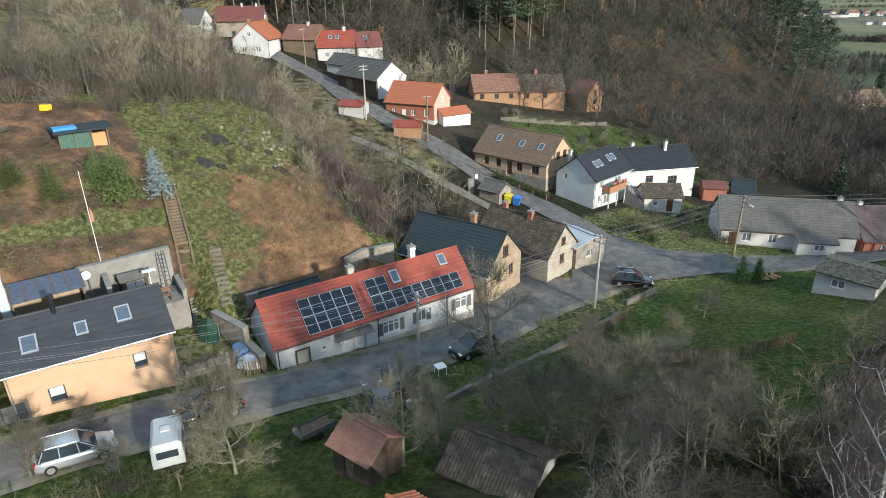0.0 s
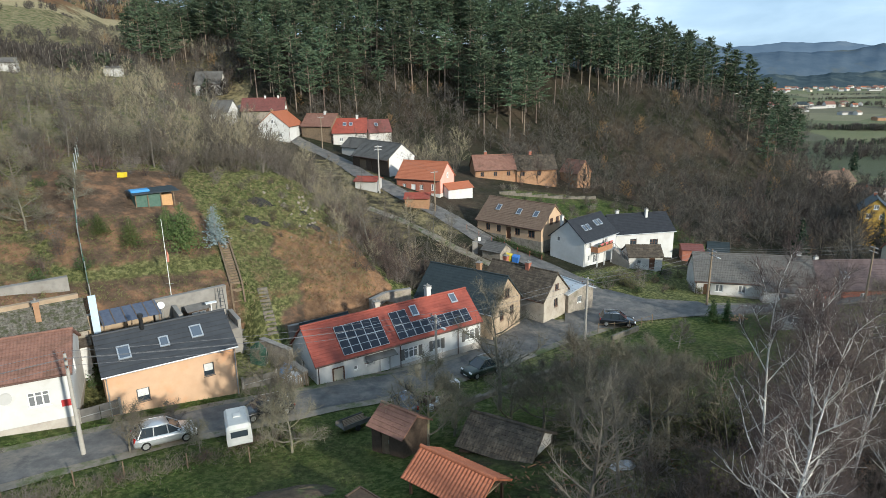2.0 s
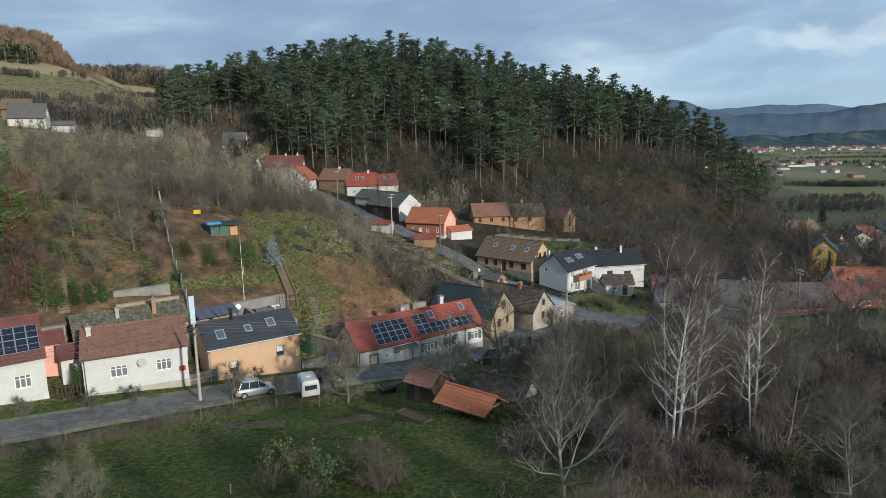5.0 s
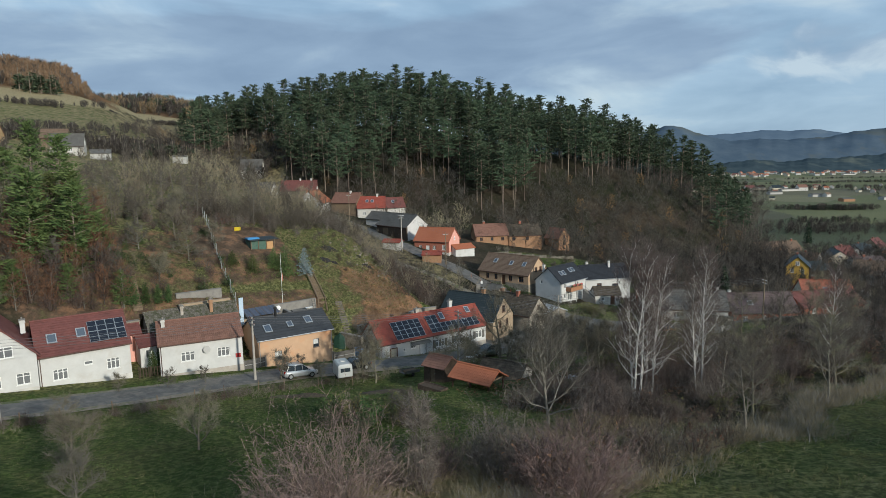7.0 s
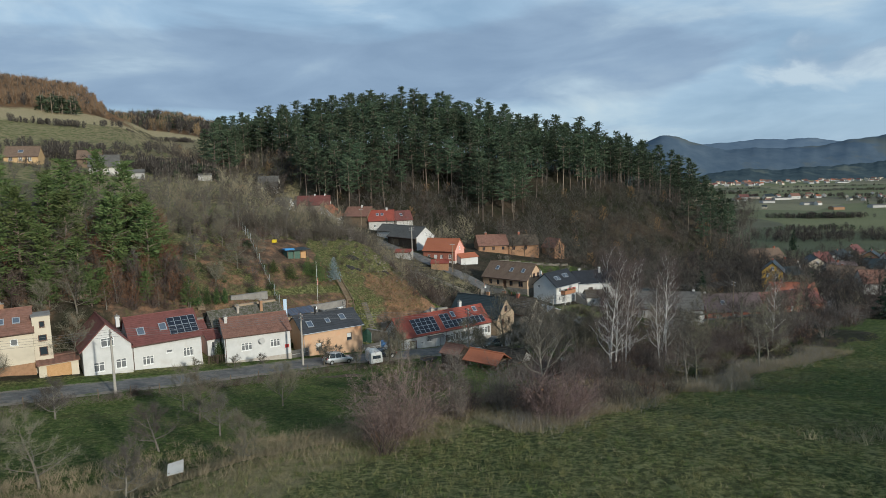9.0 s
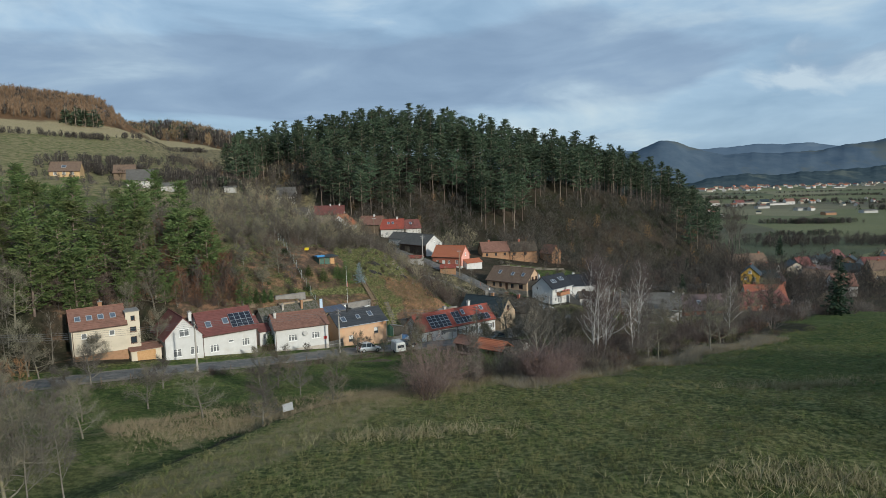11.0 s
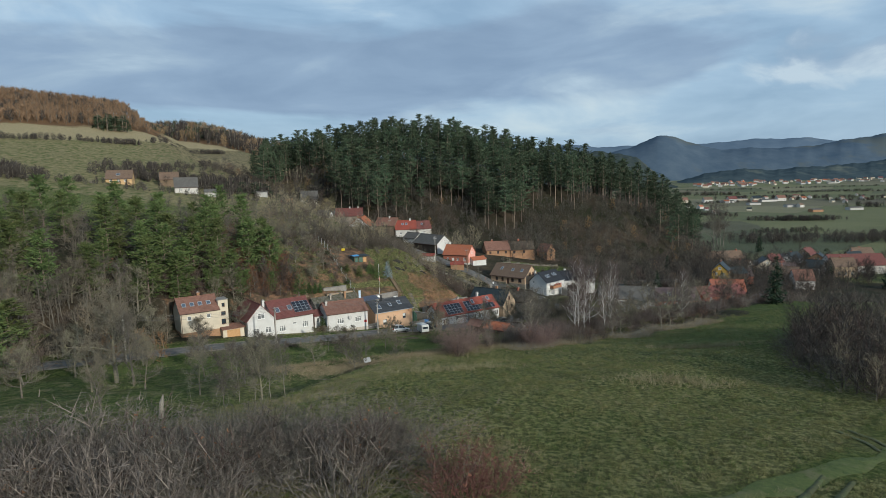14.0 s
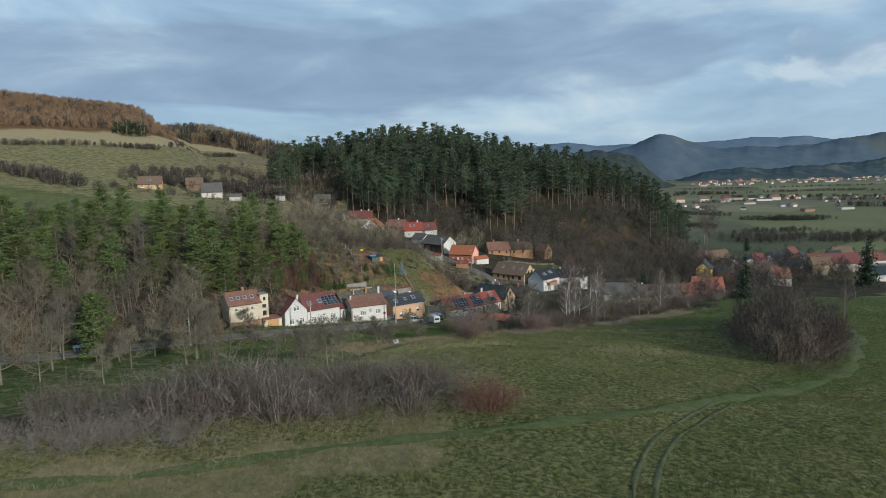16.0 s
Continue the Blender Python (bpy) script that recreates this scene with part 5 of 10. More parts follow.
def curve_out(rng, p, d, length, k, bend, wig):
    pts = [np.array(p, float)]
    d = unit(d)
    for _ in range(k):
        d = unit(d + np.array([0, 0, bend]) / k + rng.normal(size=3) * wig)
        pts.append(pts[-1] + d * length / k)
    return np.array(pts)


def bare_tree(seed, h, r, first=0.28, n1=11, n2=6, n3=8, spread=0.42, rise=0.55, bend=0.35, wig=0.12, twig=0.9, w=0.028, top=0.9, sides=6, stems=1, n2w=0.4):
    """A leafless tree: its limbs as one mesh, its twigs as another."""
    rng = np.random.default_rng(seed)
    wood, thin = Bits(), Bits()
    for st in range(stems):
        lean = rng.normal(size=2) * (0.05 if stems == 1 else 0.28)
        trunk = curve_out(rng, (rng.normal() * .15 * (stems > 1), rng.normal() * .15 * (stems > 1), -0.4), (lean[0], lean[1], 1), h * top + .4, 7, 0.12, wig * 0.35)
        rad = r * np.linspace(1, 0.16, 8) ** 1.15
        wood.add(*tube_np(trunk, rad, sides))
        az0 = rng.uniform(0, 6.28)
        for i in range(n1):
            t = first + (1 - first) * ((i + rng.uniform(0, .8)) / n1)
            f = t * 7
            k = min(6, int(f))
            p = trunk[k] + (trunk[k + 1] - trunk[k]) * (f - k)
            az = az0 + i * 2.4 + rng.normal() * .3
            ri = rise * (0.55 + 0.9 * t) + rng.normal() * .1
            d = np.array([math.cos(az), math.sin(az), ri])
            L1 = h * spread * (1.05 - 0.62 * t) * rng.uniform(.75, 1.2)
            r1 = min(r * 0.5, r * (1.05 - .8 * t) * .55)
            limb = curve_out(rng, p, d, L1, 5, bend, wig)
            wood.add(*tube_np(limb, np.linspace(r1, r1 * .22, 6), 4))
            for j in range(n2):
                u = 0.22 + 0.78 * (j + rng.uniform(0, .9)) / n2
                g = u * 5
                kk = min(4, int(g))
                q = limb[kk] + (limb[kk + 1] - limb[kk]) * (g - kk)
                ax = unit(limb[kk + 1] - limb[kk])
                d2 = unit(ax * .75 + rng.normal(size=3) * .62 + np.array([0, 0, .18 + bend * .3]))
                L2 = L1 * n2w * (1.15 - .55 * u) * rng.uniform(.7, 1.25)
                sub = curve_out(rng, q, d2, L2, 2, bend * .6, wig * 1.3)
                wood.add(*tube_np(sub, np.linspace(r1 * .36, max(.008, r1 * .10), 3), 3))
                m = n3
                uu = rng.uniform(.1, 1, m)
                gi = np.minimum(1, (uu * 2).astype(int))
                pp = sub[gi] + (sub[gi + 1] - sub[gi]) * (uu * 2 - gi)[:, None]
                dd = (sub[gi + 1] - sub[gi])
                dd = dd / (np.linalg.norm(dd, axis=1, keepdims=True) + 1e-9) * .6 + rng.normal(size=(m, 3)) * .55 + np.array([0, 0, .2 + bend * .4])
                dd = dd / (np.linalg.norm(dd, axis=1, keepdims=True) + 1e-9) * (twig * rng.uniform(.5, 1.2, m))[:, None]
                thin.spikes(pp, dd, w * rng.uniform(.7, 1.3, m), rng)
                # finer twigs that leave the first ones
                half = pp + dd * rng.uniform(.3, .8, m)[:, None]
                d3 = dd * .5 + rng.normal(size=(m, 3)) * twig * .32
                thin.spikes(half, d3, w * .75, rng)
    return wood.out(), thin.out()


def tufts(bits, rng, centres, size, flat=0.6, tris=1):
    """Small leaf or needle clumps: triangles of uneven size, turned at random."""
    c = np.repeat(np.asarray(centres), tris, 0)
    n = len(c)
    a = rng.normal(size=(n, 3)) * [1, 1, flat]
    a /= np.linalg.norm(a, axis=1, keepdims=True)
    b = np.cross(a, rng.normal(size=(n, 3)))
    b /= np.linalg.norm(b, axis=1, keepdims=True)
    s = np.asarray(size) * rng.uniform(.55, 1.35, n)
    s = s[:, None]
    c = c + rng.normal(size=(n, 3)) * s * .35
    v = np.stack([c - a * s * .6 - b * s * .28, c + b * s * .42, c + a * s * .75 - b * s * .1], 1).reshape(-1, 3)
    bits.add(v, np.arange(len(v)).reshape(-1, 3))


def far_bare(seed, h, r, n1=9, n2=5, n3=5, spread=.34, w=.05):
    """A leafless tree for woods: stem and limbs, with all finer branches as slender twigs."""
    rng = np.random.default_rng(seed)
    wood, thin = Bits(), Bits()
    trunk = curve_out(rng, (0, 0, -.4), (rng.normal() * .05, rng.normal() * .05, 1), h * .92, 4, .1, .05)
    wood.add(*tube_np(trunk, r * np.linspace(1, .15, 5), 4))
    for i in range(n1):
        t = .07 + .93 * (i + rng.uniform(0, .8)) / n1
        f = min(3.99, t * 4)
        k = int(f)
        p = trunk[k] + (trunk[k + 1] - trunk[k]) * (f - k)
        az = i * 2.4 + rng.normal() * .3
        d = unit((math.cos(az), math.sin(az), .6 + .8 * t)) * h * spread * (1.05 - .6 * t) * rng.uniform(.7, 1.2)
        wood.spikes(p[None], d[None], r * .75 * (1.1 - .7 * t), rng)
        u = rng.uniform(.15, .95, n2)
        q = p + d * u[:, None]
        d2 = d * .32 + rng.normal(size=(n2, 3)) * np.linalg.norm(d) * .22 + [0, 0, .25]
        thin.spikes(q, d2, w, rng)
        q3 = np.repeat(q, n3, 0) + np.repeat(d2, n3, 0) * rng.uniform(.2, 1, (n2 * n3, 1))
        d3 = np.repeat(d2, n3, 0) * .5 + rng.normal(size=(n2 * n3, 3)) * .32 + [0, 0, .15]
        thin.spikes(q3, d3, w * .75, rng)
    return wood.out(), thin.out()


def pine_tree(seed, h, r, clear=0.5, n=30, reach=2.6, per=14, size=.62, flat_top=.6, twigs=True, upward=.18):
    """A conifer with a bare lower stem: the stem with its dead snags, and a crown of needle clumps on limbs."""
    rng = np.random.default_rng(seed)
    wood, leaf = Bits(), Bits()
    trunk = curve_out(rng, (0, 0, -.5), (rng.normal() * .02, rng.normal() * .02, 1), h + .3, 8, .05, .012)
    wood.add(*tube_np(trunk, r * np.linspace(1, .12, 9), 6))
    for i in range(n):
        t = clear + (1 - clear) * (i + rng.uniform(0, .9)) / n
        f = min(.999, t) * 8
        k = int(f)
        p = trunk[k] + (trunk[min(8, k + 1)] - trunk[k]) * (f - k)
        az = i * 2.4 + rng.normal() * .5
        v = (t - clear) / (1 - clear)
        ln = reach * (flat_top + (1 - flat_top) * (1 - v)) * (1 - .6 * max(0, v - .55) / .45) * (.55 + .45 * min(1, v / .18)) * rng.uniform(.6, 1.25)
        limb = curve_out(rng, p, (math.cos(az), math.sin(az), upward * (1 + v * 2.2) + rng.normal() * .1), ln, 3, .12, .08)
        wood.spikes(p[None], (limb[-1] - p)[None], .13, rng)
        u = rng.uniform(.12, 1.06, per)
        g = np.minimum(2, (u * 3).astype(int))
        c = limb[g] + (limb[g + 1] - limb[g]) * (u * 3 - g)[:, None] + rng.normal(size=(per, 3)) * [.3, .3, .16]
        k2 = per // 3
        tufts(leaf, rng, c[:k2], size * .9, .35)
        dr = (limb[-1] - limb[0]) / (np.linalg.norm(limb[-1] - limb[0]) + 1e-9) * .8 + rng.normal(size=(per - k2, 3)) * [.55, .55, .22] + [0, 0, .12]
        leaf.spikes(c[k2:], dr * size * 1.5 * rng.uniform(.6, 1.2, (per - k2, 1)), size * .42, rng)
    leaf.spikes(trunk[-1] - [0, 0, .8] + rng.normal(size=(per, 3)) * [.2, .2, .4], rng.normal(size=(per, 3)) * [.5, .5, .3] + [0, 0, .7], size * .4, rng)
    if twigs:
        m = 10
        f = rng.uniform(.12, max(.3, clear), m) * 8
        k = f.astype(int)
        p = trunk[k] + (trunk[k + 1] - trunk[k]) * (f - k)[:, None]
        az = rng.uniform(0, 6.28, m)
        wood.spikes(p, np.stack([np.cos(az), np.sin(az), rng.normal(size=m) * .2], 1) * rng.uniform(.5, 1.6, m)[:, None], .06, rng)
    return wood.out(), leaf.out()


def spruce_tree(seed, h, r, reach=2.6, rows=17, per=9, low=.06, size=.6):
    rng = np.random.default_rng(seed)
    wood, leaf = Bits(), Bits()
    wood.add(*tube_np(np.array([[0, 0, -.4], [0, 0, h * .5], [0, 0, h]]), [r, r * .6, .03], 6))
    for i in range(rows):
        t = low + (1 - low) * i / rows
        for k in range(per if t < .75 else per // 2 + 1):
            az = rng.uniform(0, 6.28)
            ln = reach * (1 - t) ** .85 * rng.uniform(.75, 1.12) + .15
            m = max(3, int(5 + ln * 3))
            u = np.linspace(.12, 1, m)
            c = np.stack([np.cos(az) * ln * u, np.sin(az) * ln * u, h * t - ln * u * .28 + .15 * ln * u ** 2], 1) + rng.normal(size=(m, 3)) * .12
            tufts(leaf, rng, c, size * (.6 + .5 * (1 - t)), .35)
    tufts(leaf, rng, np.stack([rng.normal(size=14) * .1, rng.normal(size=14) * .1, h - rng.uniform(0, 1.2, 14)], 1), size * .5, 1.4)
    return wood.out(), leaf.out()


def bush_bits(seed, h, wide, stems=70, leaf=0, w=.03, leaf_size=.16, fan=0.75, forks=((5, .45), (4, .24))):
    """A leafless shrub of many thin stems from the root, forked twice; leaf: how many dry leaves cling to it."""
    rng = np.random.default_rng(seed)
    thin, leaves = Bits(), Bits()
    az = rng.uniform(0, 6.28, stems)
    out = rng.uniform(0, 1, stems) ** .6
    base = np.stack([np.cos(az), np.sin(az), np.zeros(stems)], 1) * (out * wide * .35)[:, None]
    base[:, 2] = -.1
    d = np.stack([np.cos(az) * out * wide * fan, np.sin(az) * out * wide * fan, h * (1.0 - .35 * out ** 2) * rng.uniform(.6, 1.05, stems)], 1) + rng.normal(size=(stems, 3)) * h * .08
    thin.spikes(base, d, w * 1.6, rng)
    for lv, (cnt, ln) in enumerate(forks):
        if lv == 0:
            P, D = base, d
        u = rng.uniform(.25, .95, (len(P), cnt))
        q = (P[:, None] + D[:, None] * u[..., None]).reshape(-1, 3)
        L = np.repeat(np.linalg.norm(D, axis=1), cnt)
        dd = np.repeat(D / (np.linalg.norm(D, axis=1, keepdims=True) + 1e-9), cnt, 0) * .75 + rng.normal(size=(len(q), 3)) * .5
        dd = dd / np.linalg.norm(dd, axis=1, keepdims=True) * (L * ln * rng.uniform(.5, 1.1, len(q)))[:, None]
        thin.spikes(q, dd, w, rng)
        P, D = q, dd
    if leaf:
        k = rng.integers(0, len(P), leaf)
        tufts(leaves, rng, P[k] + D[k] * rng.uniform(0, 1, (leaf, 1)), leaf_size, .8)
    return thin.out(), (leaves.out() if leaf else None)


PROTO = {}


def proto(key, data, mats, names):
    """Meshes of a plant's parts, shared by all its copies."""
    PROTO[key] = [(n, raw_mesh(n, *d, MAT[m])) for d, m, n in zip(data, mats, names) if d is not None]


for k in range(4):
    proto("orchard%d" % k, bare_tree(10 + k, 5.6, .14, .22, 12, 9, 24, .56, .45, .42, .17, .7, .017, .78), ("bark_lichen", "twig_lichen") if k < 2 else ("bark", "twig_grey"), ("trunk", "crown"))
for k in range(4):
    proto("tall%d" % k, bare_tree(30 + k, 11.5, .19, .22, 15, 9, 13, .38, .75, .35, .12, 1.05, .019, .92), ("bark", "twig_grey"), ("trunk", "crown"))
for k in range(3):
    proto("birch%d" % k, bare_tree(50 + k, 13.5, .115, .16, 20, 8, 20, .27, 1.05, .30, .09, 1.1, .015, .98), ("bark_birch", "twig_birch"), ("trunk", "crown"))
for k in range(5):
    proto("wood%d" % k, bare_tree(70 + k, 7.8, .12, .22, 8, 5, 7, .34, .9, .3, .13, 1.1, .036, .9, 5), ("bark", "twig" if k % 2 else "twig_grey"), ("trunk", "crown"))
for k in range(4):
    proto("tan_wood%d" % k, far_bare(270 + k, 6.2, .08, 14, 6, 5, .46, .05), ("bark", "twig_tan" if k % 2 else "twig"), ("trunk", "crown"))
for k in range(2):
    proto("redshrub%d" % k, bush_bits(330 + k, 2.7, 2.0, 46, 60, .024, fan=.85, forks=((6, .5), (4, .34))), ("twig_wine", "leaf_wine"), ("branchwork", "foliage"))
for k in range(3):
    proto("hedge%d" % k, bush_bits(300 + k, 2.4, 2.7, 26, 0, .018, fan=1.15, forks=((6, .5), (4, .42), (3, .36))), ("twig_mauve" if k == 1 else "twig_grey",), ("branchwork",))
for k in range(2):
    proto("seedbush%d" % k, bush_bits(340 + k, 1.5, 2.3, 34, 520, .018, .06, .9, forks=((5, .5), (4, .4))), ("twig_mauve", "seedhead"), ("branchwork", "seed_heads"))
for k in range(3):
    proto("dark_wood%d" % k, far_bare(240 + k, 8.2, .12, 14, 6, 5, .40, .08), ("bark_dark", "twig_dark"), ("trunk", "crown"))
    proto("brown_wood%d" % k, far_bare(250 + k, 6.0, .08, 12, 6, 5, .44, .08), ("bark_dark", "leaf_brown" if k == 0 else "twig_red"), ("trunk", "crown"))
    proto("bigbush%d" % k, bush_bits(260 + k, 4.6, 2.3, 110, 0, .026, forks=((6, .42), (5, .24))), ("twig_mauve" if k != 1 else "twig_birch",), ("branchwork",))
for k in range(5):
    proto("far_wood%d" % k, far_bare(200 + k, 7.8, .12, 9, 5, 4), ("bark", "twig" if k % 2 else "twig_grey"), ("trunk", "crown"))
for k in range(3):
    proto("scrub%d" % k, bush_bits(210 + k, 3.0, 2.2, 30, 0, .04, forks=((5, .5), (2, .32))), ("twig_mauve" if k else "twig",), ("branchwork",))
    proto("scrubred%d" % k, bush_bits(220 + k, 2.8, 1.9, 32, 60, .045, forks=((5, .45), (2, .28))), ("twig_red", "leaf_brown"), ("branchwork", "foliage"))
for k in range(2):
    proto("sapling%d" % k, bare_tree(60 + k, 7.6, .075, .25, 14, 7, 10, .34, 1.0, .3, .1, .9, .024, .95, 5), ("bark", "twig_grey"), ("trunk", "crown"))
for k in range(2):
    proto("oak%d" % k, bare_tree(90 + k, 10.5, .21, .2, 14, 10, 16, .48, .5, .3, .18, .95, .022, .86), ("bark_lichen", "twig_lichen"), ("trunk", "crown"))
for k in range(4):
    proto("pine%d" % k, pine_tree(110 + k, 20.5, .2, .30 + .06 * (k % 3), 40, 3.5, 25, .66, .72, True, .05), ("bark_pine", "needle"), ("trunk", "crown"))
for k in range(3):
    proto("scots%d" % k, pine_tree(130 + k, 11.0, .18, .1, 46, 3.5, 40, .44, .5, True, .10), ("bark_pine", "needle_near"), ("trunk", "crown"))
for k in range(2):
    proto("spruce%d" % k, spruce_tree(150 + k, 12, .18), ("bark_pine", "needle_dark"), ("trunk", "crown"))
proto("blue", spruce_tree(155, 4.2, .09, 1.3, 18, 16, .04, .2), ("bark_pine", "needle_blue"), ("trunk", "crown"))
proto("garden_fir", spruce_tree(157, 4.0, .1, 1.9, 20, 30, .03, .15), ("bark_pine", "needle_near"), ("trunk", "crown"))
proto("thuja", spruce_tree(158, 3.6, .07, .75, 20, 16, .02, .2), ("bark_pine", "evergreen"), ("trunk", "crown"))
proto("fork_tree", bare_tree(97, 8.4, .15, .13, 20, 10, 15, .62, .85, .5, .13, .85, .019, .92), ("bark_pale", "twig_grey"), ("trunk", "crown"))
for k in range(3):
    proto("bush%d" % k, bush_bits(170 + k, 3.0, 2.0, 60, 0, .028), ("twig",), ("branchwork",))
    proto("bushred%d" % k, bush_bits(180 + k, 2.8, 1.9, 60, 160, .03), ("twig_red", "leaf_brown"), ("branchwork", "foliage"))
    proto("bushpale%d" % k, bush_bits(190 + k, 4.6, 1.9, 64, 0, .03), ("twig_birch",), ("branchwork",))
for k in range(2):
    proto("dome%d" % k, bush_bits(345 + k, 4.2, 2.6, 120, 0, .022, fan=1.0, forks=((6, .45), (5, .30), (3, .25))), ("twig_pink",), ("branchwork",))
proto("tall_dome", bare_tree(347, 4.6, .06, .1, 16, 7, 14, .36, 1.1, .3, .1, .6, .02, .95, 5), ("bark_pale", "twig_mauve"), ("trunk", "crown"))
proto("bushgreen", bush_bits(195, 2.0, 1.5, 50, 700, .03, .22), ("twig", "evergreen"), ("branchwork", "foliage"))
proto("busholive", bush_bits(196, 3.4, 2.2, 60, 700, .03, .2), ("twig", "leaf_olive"), ("branchwork", "foliage"))
proto("beech", (lambda a: (a[0], a[1]))(bare_tree(99, 7, .12, .12, 12, 6, 8, .36, .5, .2, .14, .8, .028, .9)), ("bark", "leaf_brown"), ("trunk", "crown"))


def plant(key, x, y, scale, label, category, group, turn=0.0, sink=0.0, name=None, tall=1.0):
    ob = thing(name or category.replace(" ", "_"), pose(x, y, Z(x, y) - sink, 0, 0, turn) @ Matrix.Diagonal((scale, scale, scale * tall, 1)), label, category, group)
    ob.scale = (scale, scale, scale * tall)
    for n, me in PROTO[key]:
        c = new(n, me)
        c.parent = ob
    return ob


def joined(name, key_list, spots, label, category, kind="stuff", squash=None):
    """Many plants as one object: spots are (key, x, y, scale, turn, tall)."""
    groups = {}
    for key, x, y, sc, turn, tall in spots:
        for n, me in PROTO[key]:
            groups.setdefault(me.materials[0].name, []).append((me, x, y, sc, turn, tall))
    holder = thing(name, Matrix.Identity(4), label, category, kind=kind)
    cache = {}
    for mname, items in groups.items():
        vs, ts, n0 = [], [], 0
        for me, x, y, sc, turn, tall in items:
            if me.name not in cache:
                co = np.empty(len(me.vertices) * 3, np.float32)
                me.vertices.foreach_get("co", co)
                tr = np.empty(len(me.polygons) * 3, np.int32)
                me.loops.foreach_get("vertex_index", tr)
                cache[me.name] = (co.reshape(-1, 3), tr.reshape(-1, 3))
            co, tr = cache[me.name]
            c, s = math.cos(radians(turn)), math.sin(radians(turn))
            v = co * [sc, sc, sc * tall]
            v = np.stack([v[:, 0] * c - v[:, 1] * s + x, v[:, 0] * s + v[:, 1] * c + y, v[:, 2] + Z(x, y)], 1)
            vs.append(v)
            ts.append(tr + n0)
            n0 += len(v)
        ob = new({"pine_bark": "trunks", "pine_needles": "crowns"}.get(mname, mname), raw_mesh(mname, np.concatenate(vs), np.concatenate(ts), bpy.data.materials[mname]))
        ob.parent = holder
        tagged(ob, kind=kind)
    return holder


def knoll_at(x, y):
    r = (((25 - x) / 110) ** 2 if x < 25 else ((x - 25) / 92) ** 3.4) + ((y - 215) / 43.4) ** 2
    return 32.8 * math.exp(-r ** 1.44) * (1 - float(ss(106, 126, x)))


def spread(seed, x0, x1, y0, y1, gap, ok, tries=6000):
    """Points at least gap apart, where ok(x, y) holds."""
    rng = random.Random(seed)
    cells, out = {}, []
    for _ in range(tries):
        x, y = rng.uniform(x0, x1), rng.uniform(y0, y1)
        if not ok(x, y):
            continue
        i, j = int(x // gap), int(y // gap)
        if all((x - a) ** 2 + (y - b) ** 2 >= gap * gap for di in (-1, 0, 1) for dj in (-1, 0, 1) for a, b in cells.get((i + di, j + dj), ())):
            cells.setdefault((i, j), []).append((x, y))
            out.append((x, y))
    return out


rnd = random.Random(5)


def pine_ok(x, y):
    k = knoll_at(x, y) + 3 * math.sin(x * .11) + 2 * math.sin(y * .17 + x * .05)
    if x > 19 and y < min(172 + (x - 19) * .45, 203) + 2.5 * math.sin(x * .23):
        return False
    return k > (8 if x < 25 else 8 - (x - 25) * .03) and y < 246


spots = sorted(spread(1, -100, 118, 150, 285, 3.9, pine_ok, 9500), key=lambda p: p[1] + .15 * abs(p[0]))
for x, y in spots[:140]:
    plant("pine%d" % rnd.randrange(4), x, y, rnd.uniform(.72, 1.1), "tall dark green pine with a bare lower trunk", "pine tree", "pines on the knoll", rnd.uniform(0, 360), tall=rnd.uniform(.9, 1.16))
joined("pine_forest", None, [("pine%d" % rnd.randrange(4), x, y, rnd.uniform(.78, 1.12), rnd.uniform(0, 360), rnd.uniform(.95, 1.1)) for x, y in spots[140:]], "dense dark green pine wood covering a knoll", "forest")

# scots pines on the left hillside
def scots_ok(x, y):
    s, n = along(x, y)
    return -100 < s < -19 and 55.5 + 2 * math.sin(s * .3) < n < 92 and not (-30 < s < -10 and n < 58)


hill_spots = sorted(spread(2, -140, -20, -20, 100, 3.4, scots_ok, 5200)[:290], key=lambda p: along(*p)[1])
hill_rest = []
for i, (x, y) in enumerate(hill_spots):
    key = "scots%d" % rnd.randrange(3) if rnd.random() < (.72 if along(x, y)[1] < 68 else .5) else "wood%d" % rnd.randrange(5)
    sc = rnd.uniform(.72, 1.2)
    if i >= 110:
        hill_rest.append((key, x, y, sc, rnd.uniform(0, 360), rnd.uniform(.85, 1.1)))
    elif key[0] == "s":
        plant(key, x, y, sc, "green scots pine on a steep hillside", "pine tree", "pines on the hillside", rnd.uniform(0, 360), tall=rnd.uniform(.85, 1.1))
    else:
        plant(key, x, y, sc, "leafless grey-brown tree on a hillside", "bare tree", "bare trees on the hillside", rnd.uniform(0, 360))
joined("hillside_pines", None, hill_rest, "olive-green scots pines mixed with bare trees on a hill", "forest")


